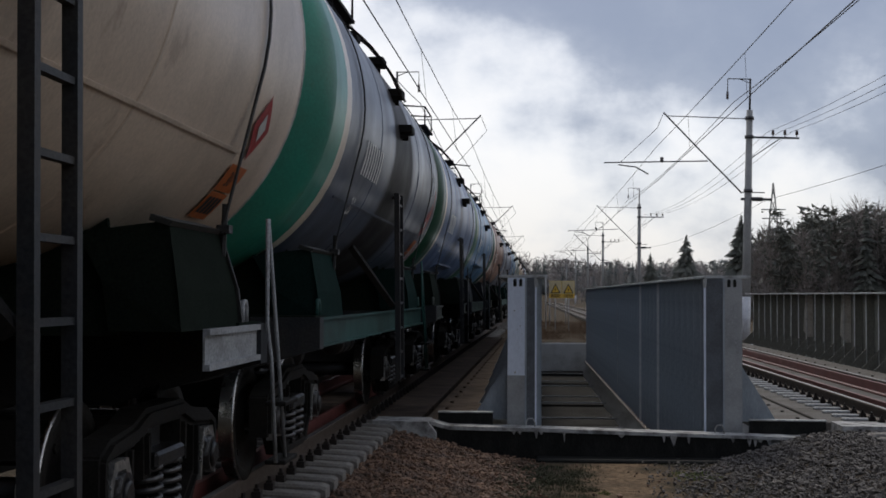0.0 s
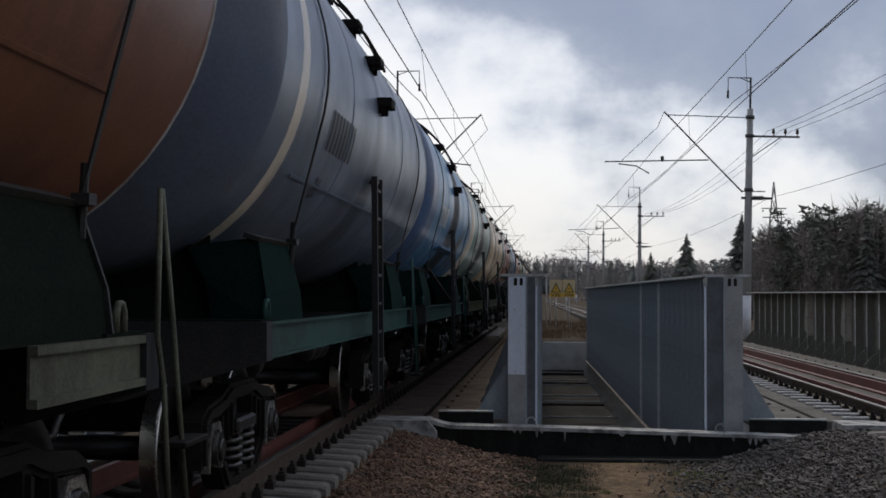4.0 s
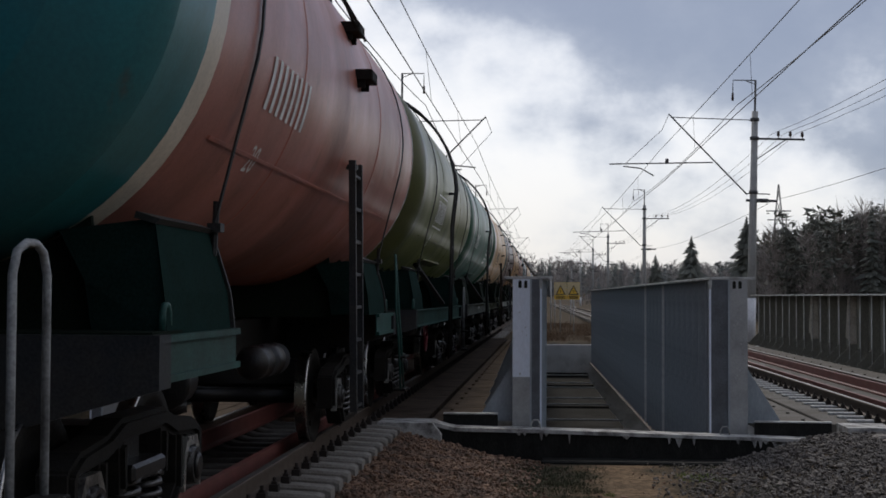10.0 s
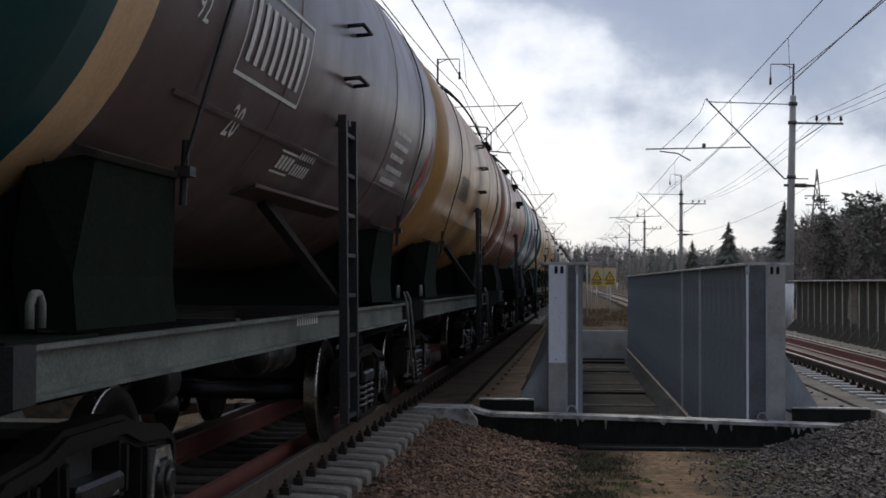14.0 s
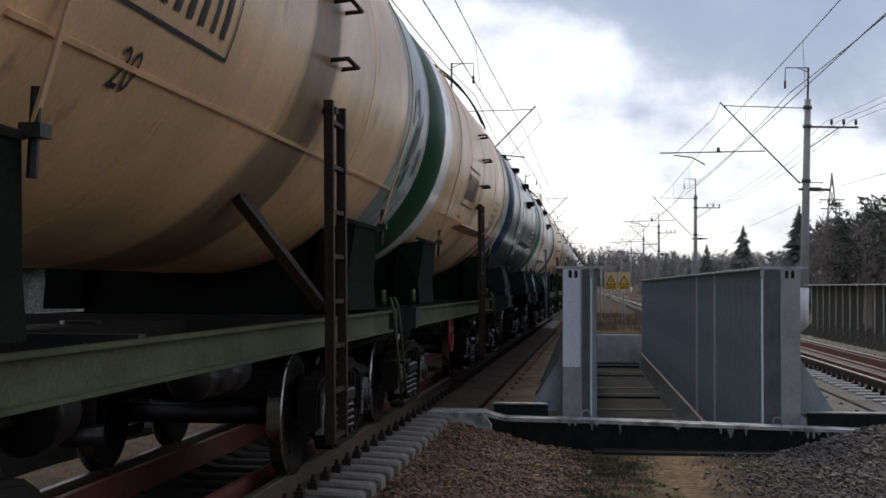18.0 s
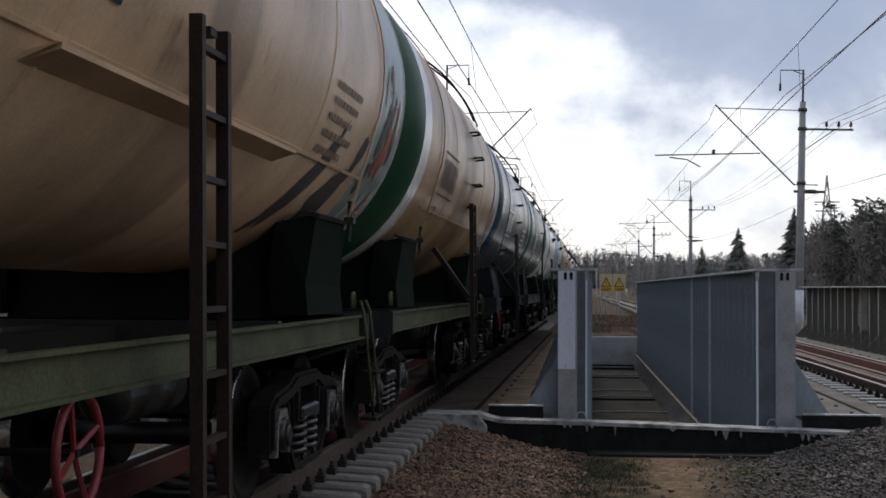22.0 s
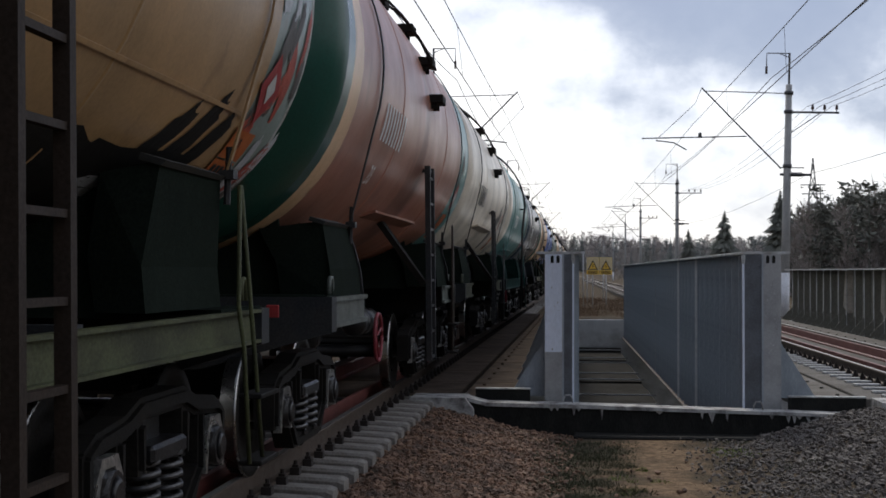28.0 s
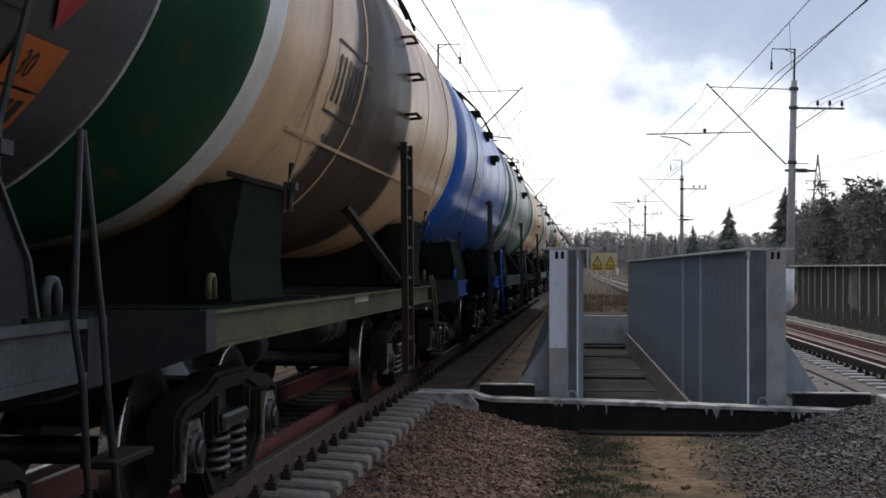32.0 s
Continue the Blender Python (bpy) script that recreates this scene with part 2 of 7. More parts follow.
M["concrete_pale"] = principled("pale_cast_concrete", (0.58, 0.58, 0.57), 0.88, 0, dirt=(0.36, 0.355, 0.34), dirt_amount=0.8, scale=1.6, bump=0.4)
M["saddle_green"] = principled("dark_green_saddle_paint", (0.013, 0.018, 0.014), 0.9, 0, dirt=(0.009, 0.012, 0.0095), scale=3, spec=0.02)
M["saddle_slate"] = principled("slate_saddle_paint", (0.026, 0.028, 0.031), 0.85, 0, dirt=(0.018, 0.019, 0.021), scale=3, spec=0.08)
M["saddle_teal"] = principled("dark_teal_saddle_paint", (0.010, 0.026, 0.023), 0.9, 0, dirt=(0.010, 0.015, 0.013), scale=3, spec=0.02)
M["red"] = principled("red_wheel_paint", (0.20, 0.022, 0.032), 0.5)
M["white_paint"] = plain("white_stencil_paint", (0.72, 0.72, 0.70))
M["black_paint"] = plain("black_stencil_paint", (0.02, 0.02, 0.022))
M["faded_ink"] = plain("faded_brown_stencil_paint", (0.26, 0.19, 0.13))
M["placard_orange"] = plain("orange_hazard_plate", (0.42, 0.11, 0.02))
M["placard_red"] = plain("red_hazard_label", (0.30, 0.025, 0.025))
M["placard_white"] = plain("white_label", (0.5, 0.5, 0.48))
M["rail_side"] = principled("rail_steel_rusty_side", (0.075, 0.055, 0.042), 0.7, 0.2, dirt=(0.05, 0.03, 0.02))
M["rail_top"] = principled("polished_rail_head", (0.22, 0.21, 0.20), 0.45, 0.9, vary=0.1, bump=0.03)
M["guard_red"] = principled("red_primed_guard_rail", (0.13, 0.036, 0.03), 0.6, 0, dirt=(0.07, 0.036, 0.026), scale=2)
M["fastener"] = principled("rusty_clip", (0.03, 0.023, 0.02), 0.7, 0.2)
M["sleeper"] = principled("concrete_sleeper", (0.20, 0.187, 0.17), 0.85, 0, dirt=(0.095, 0.076, 0.06), dirt_amount=0.7, scale=5, bump=0.4, random=0.2)
M["sleeper_shaded"] = principled("oil_stained_concrete_sleeper", (0.20, 0.187, 0.17), 0.85, 0, dirt=(0.095, 0.076, 0.06), dirt_amount=0.7, scale=5, bump=0.4, random=0.2)


def shade_strip(m, half):
    """Paints the train's shade as a dark strip along mid-track, with a ragged edge."""
    nt = m.node_tree
    N, L = nt.nodes.new, nt.links.new
    p = nt.nodes["Principled BSDF"]
    old = p.inputs["Base Color"].links[0].from_socket
    co, sep, n = N("ShaderNodeTexCoord"), N("ShaderNodeSeparateXYZ"), N("ShaderNodeTexNoise")
    n.inputs["Scale"].default_value = 7.0
    L(co.outputs["Object"], sep.inputs[0])
    L(co.outputs["Object"], n.inputs["Vector"])
    ab, wob, r, sc = N("ShaderNodeMath"), N("ShaderNodeMath"), N("ShaderNodeMapRange"), N("ShaderNodeVectorMath")
    ab.operation, wob.operation, sc.operation = 'ABSOLUTE', 'MULTIPLY_ADD', 'SCALE'
    L(sep.outputs["X"], ab.inputs[0])
    L(n.outputs["Fac"], wob.inputs[0])
    wob.inputs[1].default_value = 0.5
    L(ab.outputs[0], wob.inputs[2])
    for key, v in (("From Min", half), ("From Max", half + 0.25), ("To Min", 0.22), ("To Max", 1.0)):
        r.inputs[key].default_value = v
    L(wob.outputs[0], r.inputs["Value"])
    L(old, sc.inputs[0])
    L(r.outputs[0], sc.inputs["Scale"])
    L(sc.outputs[0], p.inputs["Base Color"])


shade_strip(M["sleeper_shaded"], 0.85)
M["slab"] = principled("dusty_concrete_deck_slab", (0.10, 0.072, 0.052), 0.92, 0, dirt=(0.045, 0.032, 0.025), dirt_amount=0.8, scale=2.2, bump=0.4, random=0.25, spec=0.1)
M["slab_right"] = principled("pale_concrete_deck_slab", (0.135, 0.127, 0.115), 0.88, 0, dirt=(0.10, 0.088, 0.075), dirt_amount=0.8, scale=2.2, bump=0.4, random=0.2, spec=0.15)
M["concrete"] = principled("weathered_concrete", (0.46, 0.455, 0.44), 0.88, 0, dirt=(0.09, 0.085, 0.08), dirt_amount=0.9, scale=4.5, bump=0.5)
# damp concrete, its colour darkened further for the deep shade in the gap
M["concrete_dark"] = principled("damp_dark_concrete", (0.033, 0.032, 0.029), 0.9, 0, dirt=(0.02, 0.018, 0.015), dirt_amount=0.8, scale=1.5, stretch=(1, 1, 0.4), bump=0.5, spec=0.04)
M["bitumen"] = principled("black_bitumen_coating", (0.016, 0.016, 0.015), 0.65, 0, dirt=(0.03, 0.03, 0.027), dirt_amount=0.6, scale=7, stretch=(1, 1, 0.35), bump=0.5, spec=0.08)
M["girder"] = principled("blue_grey_girder_paint", (0.36, 0.40, 0.43), 0.55, 0, vary=0.1, dirt=(0.22, 0.24, 0.255), dirt_amount=0.7, scale=1.6, stretch=(1, 1, 0.35), bump=0.05)
M["girder_pale"] = principled("pale_blue_grey_girder_paint", (0.74, 0.80, 0.90), 0.5, 0, dirt=(0.62, 0.68, 0.77), dirt_amount=0.5, vary=0.06, scale=1.2, stretch=(1, 1, 0.35), bump=0.03)
M["girder_mid"] = principled("chalky_grey_girder_paint", (0.37, 0.375, 0.37), 0.55, 0, vary=0.1, dirt=(0.24, 0.245, 0.24), dirt_amount=0.7, scale=2.5, bump=0.05)
M["girder_olive"] = principled("olive_grey_girder_paint", (0.19, 0.185, 0.155), 0.6, 0, dirt=(0.10, 0.095, 0.08), dirt_amount=0.7, scale=1.6, stretch=(1, 1, 0.3), bump=0.2)
M["girder_edge"] = principled("worn_light_flange_paint", (0.46, 0.47, 0.46), 0.55, 0, dirt=(0.2, 0.19, 0.17), dirt_amount=0.8, scale=4)
M["rusty_ledge"] = principled("rust_dusted_flange", (0.17, 0.145, 0.125), 0.85, 0, dirt=(0.11, 0.075, 0.06), dirt_amount=0.8, scale=3)
M["pole"] = principled("spun_concrete_pole", (0.33, 0.33, 0.325), 0.85, 0, dirt=(0.2, 0.2, 0.195), scale=2)
M["pole_foot"] = principled("whitewashed_pole_foot", (0.66, 0.67, 0.70), 0.85, 0, dirt=(0.4, 0.4, 0.42), scale=3)
M["line_steel"] = principled("dark_galvanised_steel", (0.09, 0.09, 0.095), 0.5, 0.6)
M["wire"] = principled("weathered_copper_wire", (0.05, 0.045, 0.045), 0.5, 0.6)
M["insulator"] = principled("brown_porcelain_insulator", (0.05, 0.03, 0.025), 0.25)
M["sign_yellow"] = plain("yellow_sign_enamel", (0.85, 0.53, 0.07))
M["sign_pale"] = plain("bleached_sign_enamel", (0.66, 0.55, 0.33))
M["sign_black"] = plain("black_sign_enamel", (0.02, 0.02, 0.02))
M["sign_back"] = plain("pale_sign_post_paint", (0.5, 0.5, 0.5))
M["gravel_brown"] = principled("brown_crushed_stone", (0.20, 0.118, 0.076), 0.85, 0, dirt=(0.075, 0.06, 0.052), dirt_amount=0.7, scale=3, fine=40, bump=0.6, random=0.75)
M["gravel_grey"] = principled("grey_crushed_stone", (0.145, 0.128, 0.113), 0.85, 0, dirt=(0.075, 0.068, 0.064), dirt_amount=0.7, scale=3, fine=40, bump=0.6, random=0.75)
M["bark"] = principled("grey_bark", (0.12, 0.10, 0.085), 0.9, 0, scale=4, bump=0.5)
M["spruce"] = principled("dark_spruce_needles", (0.135, 0.14, 0.12), 0.85, 0, dirt=(0.10, 0.106, 0.09), scale=0.6, fine=9, vary=0.5, bump=0.5, random=0.35)
M["twig"] = principled("bare_twigs", (0.24, 0.215, 0.20), 0.95, 0, scale=1, random=0.25, spec=0.05)
# distant trees: the haze of distance is put into paler base colours
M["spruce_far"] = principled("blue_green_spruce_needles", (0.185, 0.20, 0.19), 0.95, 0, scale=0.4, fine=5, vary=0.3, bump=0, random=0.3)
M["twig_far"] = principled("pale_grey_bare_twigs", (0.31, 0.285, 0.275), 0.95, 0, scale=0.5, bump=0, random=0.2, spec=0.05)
M["dry_grass"] = principled("last_years_grass", (0.16, 0.106, 0.065), 0.95, 0, scale=3, random=0.5)
M["dry_grass_dark"] = principled("grey_old_grass", (0.06, 0.068, 0.036), 0.95, 0, scale=3, random=0.5)
M["green_grass"] = principled("fresh_spring_grass", (0.13, 0.17, 0.045), 0.9, 0, scale=3, random=0.4)


def ground_material():
    """Brown soil, with a trodden strip of ochre sand on the path before the bridge."""
    m = principled("ground_soil", (0.088, 0.066, 0.045), 0.95, 0, dirt=(0.05, 0.045, 0.032), dirt_amount=0.9, scale=2.5, fine=35, vary=0.55, bump=0.8, bump_dist=0.04, spec=0.04)
    nt = m.node_tree
    N, L = nt.nodes.new, nt.links.new
    p = nt.nodes["Principled BSDF"]
    old = p.inputs["Base Color"].links[0].from_socket
    co, sep = N("ShaderNodeTexCoord"), N("ShaderNodeSeparateXYZ")
    L(co.outputs["Object"], sep.inputs[0])
    n = N("ShaderNodeTexNoise")
    n.inputs["Scale"].default_value, n.inputs["Detail"].default_value = 1.4, 6
    L(co.outputs["Object"], n.inputs["Vector"])
    d = N("ShaderNodeMath")
    d.operation = 'SUBTRACT'
    L(sep.outputs["X"], d.inputs[0])
    d.inputs[1].default_value = 0.95
    e = N("ShaderNodeMath")
    e.operation = 'ABSOLUTE'
    L(d.outputs[0], e.inputs[0])
    f = N("ShaderNodeMath")
    f.operation = 'MULTIPLY_ADD'
    L(n.outputs["Fac"], f.inputs[0])
    f.inputs[1].default_value = 2.4
    L(e.outputs[0], f.inputs[2])
    r = N("ShaderNodeMapRange")
    for key, v in (("From Min", 1.25), ("From Max", 1.85), ("To Min", 0.72), ("To Max", 0.0)):
        r.inputs[key].default_value = v
    L(f.outputs[0], r.inputs["Value"])
    near = N("ShaderNodeMath")
    near.operation = 'LESS_THAN'
    L(sep.outputs["Y"], near.inputs[0])
    near.inputs[1].default_value = 40.0
    g = N("ShaderNodeMath")
    g.operation = 'MULTIPLY'
    L(r.outputs[0], g.inputs[0])
    L(near.outputs[0], g.inputs[1])
    mix = N("ShaderNodeMix")
    mix.data_type = 'RGBA'
    L(g.outputs[0], mix.inputs["Factor"])
    rgba = [i for i in mix.inputs if i.type == 'RGBA']
    L(old, rgba[0])
    grit = N("ShaderNodeTexNoise")
    grit.inputs["Scale"].default_value, grit.inputs["Detail"].default_value, grit.inputs["Roughness"].default_value = 9.0, 8, 0.75
    L(co.outputs["Object"], grit.inputs["Vector"])
    tone = N("ShaderNodeValToRGB")
    t = tone.color_ramp.elements
    t[0].position, t[0].color = 0.38, (0.085, 0.058, 0.036, 1)
    t[1].position, t[1].color = 0.62, (0.33, 0.225, 0.14, 1)
    L(grit.outputs["Fac"], tone.inputs[0])
    L(tone.outputs[0], rgba[1])
    L([o for o in mix.outputs if o.type == 'RGBA'][0], p.inputs["Base Color"])
    return m


M["ground"] = ground_material()


# ---- mesh helpers ----
def box(bm, x0, x1, y0, y1, z0, z1, bevel=0.0):
    vs = [bm.verts.new((x, y, z)) for x in (x0, x1) for y in (y0, y1) for z in (z0, z1)]
    fs = []
    for q in ((0, 1, 3, 2), (4, 6, 7, 5), (0, 4, 5, 1), (2, 3, 7, 6), (0, 2, 6, 4), (1, 5, 7, 3)):
        fs.append(bm.faces.new([vs[i] for i in q]))
    if bevel:
        es = list({e for f in fs for e in f.edges})
        bmesh.ops.bevel(bm, geom=es, offset=bevel, segments=1, affect='EDGES')
    return bm


def frame_of(d):
    d = d.normalized()
    a = Vector((0, 0, 1)) if abs(d.z) < 0.9 else Vector((1, 0, 0))
    u = d.cross(a).normalized()
    return u, d.cross(u)


def rod(bm, p, q, r, seg=8, r2=None, caps=True):
    p, q = Vector(p), Vector(q)
    u, v = frame_of(q - p)
    r2 = r if r2 is None else r2
    a = [bm.verts.new(p + (u * math.cos(2 * math.pi * i / seg) + v * math.sin(2 * math.pi * i / seg)) * r) for i in range(seg)]
    b = [bm.verts.new(q + (u * math.cos(2 * math.pi * i / seg) + v * math.sin(2 * math.pi * i / seg)) * r2) for i in range(seg)]
    for i in range(seg):
        j = (i + 1) % seg
        f = bm.faces.new((a[i], b[i], b[j], a[j]))
        f.smooth = seg > 6
    if caps:
        bm.faces.new(a)
        bm.faces.new(b[::-1])
    return bm


def pipe(bm, pts, r, seg=6):
    """A bent pipe along points, one ring at each."""
    pts = [Vector(p) for p in pts]
    rings = []
    for i, p in enumerate(pts):
        d = pts[min(i + 1, len(pts) - 1)] - pts[max(i - 1, 0)]
        if i == 0:
            u, v = frame_of(d)
        else:
            d = d.normalized()
            u = (u - d * u.dot(d)).normalized()
            v = d.cross(u)
        rings.append([bm.verts.new(p + (u * math.cos(2 * math.pi * k / seg) + v * math.sin(2 * math.pi * k / seg)) * r) for k in range(seg)])
    for a, b in zip(rings, rings[1:]):
        for i in range(seg):
            j = (i + 1) % seg
            bm.faces.new((a[i], a[j], b[j], b[i])).smooth = True
    bm.faces.new(rings[0][::-1])
    bm.faces.new(rings[-1])
    return bm


def prism(bm, outline, axis, a, b):
    """A closed outline of (u, v) pushed along x, y or z from a to b."""
    def at(u, v, w):
        return {'x': (w, u, v), 'y': (u, w, v), 'z': (u, v, w)}[axis]
    A = [bm.verts.new(at(u, v, a)) for u, v in outline]
    B = [bm.verts.new(at(u, v, b)) for u, v in outline]
    n = len(outline)
    fs = [bm.faces.new(A), bm.faces.new(B[::-1])]
    for i in range(n):
        j = (i + 1) % n
        fs.append(bm.faces.new((A[j], A[i], B[i], B[j])))
    bmesh.ops.recalc_face_normals(bm, faces=fs)
    return bm


def lathe_y(bm, profile, seg=48, cx=0.0, cz=0.0, closed=False):
    """A profile of (y, radius) turned about the line x = cx, z = cz."""
    rings = []
    for y, r in profile:
        if r < 1e-4:
            rings.append([bm.verts.new((cx, y, cz))])
        else:
            rings.append([bm.verts.new((cx + r * math.sin(2 * math.pi * i / seg), y, cz + r * math.cos(2 * math.pi * i / seg))) for i in range(seg)])
    pairs = list(zip(rings, rings[1:])) + ([(rings[-1], rings[0])] if closed else [])
    fs = []
    for a, b in pairs:
        for i in range(seg):
            j = (i + 1) % seg
            if len(a) == 1:
                f = bm.faces.new((a[0], b[i], b[j]))
            elif len(b) == 1:
                f = bm.faces.new((a[j], a[i], b[0]))
            else:
                f = bm.faces.new((a[i], b[i], b[j], a[j]))
            f.smooth = True
            fs.append(f)
    bmesh.ops.recalc_face_normals(bm, faces=fs)
    return bm


def mesh_of(name, bm, material, sharp=True):
    me = bpy.data.meshes.new(name)
    bmesh.ops.recalc_face_normals(bm, faces=bm.faces)
    bm.to_mesh(me)
    bm.free()
    me.materials.append(material)
    return me


def part(name, bm, material, parent, label=""):
    """One mesh object under a thing or a part, built in its parent's space."""
    ob = new(name, mesh_of(name, bm, material))
    ob.parent = parent
    if label:
        ob["label"] = label
    return ob


def piece(name, me, parent, m, material=None):
    """One more object on a shared mesh."""
    ob = new(name, me)
    ob.parent = parent
    ob.matrix_basis = m
    return ob


def thing(name, label, category, at=None, group="", kind=""):
    ob = new(name)
    ob.empty_display_size = 0.2
    if at is not None:
        ob.matrix_basis = at
    return tagged(ob, label, category, group, kind)


def B():
    return bmesh.new()

# ---- the plan ----
LEFT_X, RIGHT_X = -3.33, 5.46           # track axes
BRIDGE_Y0, BRIDGE_Y1 = 18.35, 57.0      # between the abutments
# the bridges and the empty track run at a slight angle to the train's track
SKEW = Matrix.Translation((0, 18.8, 0)) @ Matrix.Rotation(radians(0.785), 4, 'Z') @ Matrix.Translation((0, -18.8, 0))


def ground_z(x, y):
    def ramp(v, a, b, za, zb):
        k = min(1, max(0, (v - a) / (b - a)))
        k = k * k * (3 - 2 * k)
        return za + (zb - za) * k
    if y < BRIDGE_Y0:
        if x < 1.2:
            z = ramp(x, -2.2, -0.2, -0.325, -0.66)
        else:
            z = ramp(x, 2.0, 3.9, -0.66, -0.26)
        if x < -5.2:
            z = ramp(-x, 5.2, 7.5, -0.26, -1.2)
        if x > 8.2:
            z = ramp(x, 8.2, 11, -0.26, -1.2)
        if y < 9:
            z = max(z, ramp(-y, -9, -5, z, -0.2)) if -5 < x < 8 else z
        z += 0.03 * noise.noise(Vector((x * 0.8, y * 0.8, 3)))
        return z
    if y < BRIDGE_Y1 + 0.3:
        return -5.5 + 0.3 * noise.noise(Vector((x * 0.1, y * 0.1, 9)))
    far = min(1.0, max(0.0, (abs(x - 1.2) - 9) / 10))
    z = -0.34 - 1.3 * far
    if -1.6 < x < 3.8:
        z = -0.42
    hill = min(1.0, max(0.0, (y - 400) / 900))
    z += hill * 26 + 0.15 * noise.noise(Vector((x * 0.15, y * 0.1, 1))) * min(1, (y - 57) / 20)
    return z


def make_ground():
    xs = [-2500, -1200, -500, -200, -100, -60, -30, -18, -12, -9] + [-8 + 0.25 * i for i in range(81)] + [13, 15, 18, 24, 32, 45, 60, 80, 110, 150, 220, 400, 900, 2500]
    ys = [-1500, -400, -120, -40, -15, -6, 0, 4] + [6 + 0.3 * i for i in range(41)] + [18.34, 18.36, 24, 32, 45, 57.28, 57.32, 58, 60, 63, 67, 72, 78, 85, 95, 110, 130, 150, 180, 220, 280, 350, 450, 600, 800, 1100, 1500, 2600]
    vs = [(x, y, ground_z(x, y)) for y in ys for x in xs]
    n = len(xs)
    fs = [(j * n + i, j * n + i + 1, (j + 1) * n + i + 1, (j + 1) * n + i) for j in range(len(ys) - 1) for i in range(n - 1)]
    me = bpy.data.meshes.new("ground")
    me.from_pydata(vs, [], fs)
    me.materials.append(M["ground"])
    for p in me.polygons:
        p.use_smooth = True
    return tagged(new("ground", me), "sandy trodden soil with patches of old grass", "ground", kind="structure")


make_ground()


def rail_profile():
    w, f, t = 0.0375, 0.075, 0.009
    return [(-f, -0.18), (f, -0.18), (f, -0.168), (t, -0.15), (t, -0.05), (w, -0.04), (w, -0.008), (w - 0.01, 0.0), (-w + 0.01, 0.0), (-w, -0.008), (-w, -0.04), (-t, -0.05), (-t, -0.15), (-f, -0.168)]


def rail_part(x, y0, y1, parent, name="rail"):
    bm = B()
    prism(bm, [(x + u, v) for u, v in rail_profile()], 'y', y0, y1)
    ob = part(name, bm, M["rail_side"], parent, "worn running rail with a polished head")
    ob.data.materials.append(M["rail_top"])
    for p in ob.data.polygons:
        if p.normal.z > 0.9 and p.center.z > -0.002:
            p.material_index = 1
    return ob


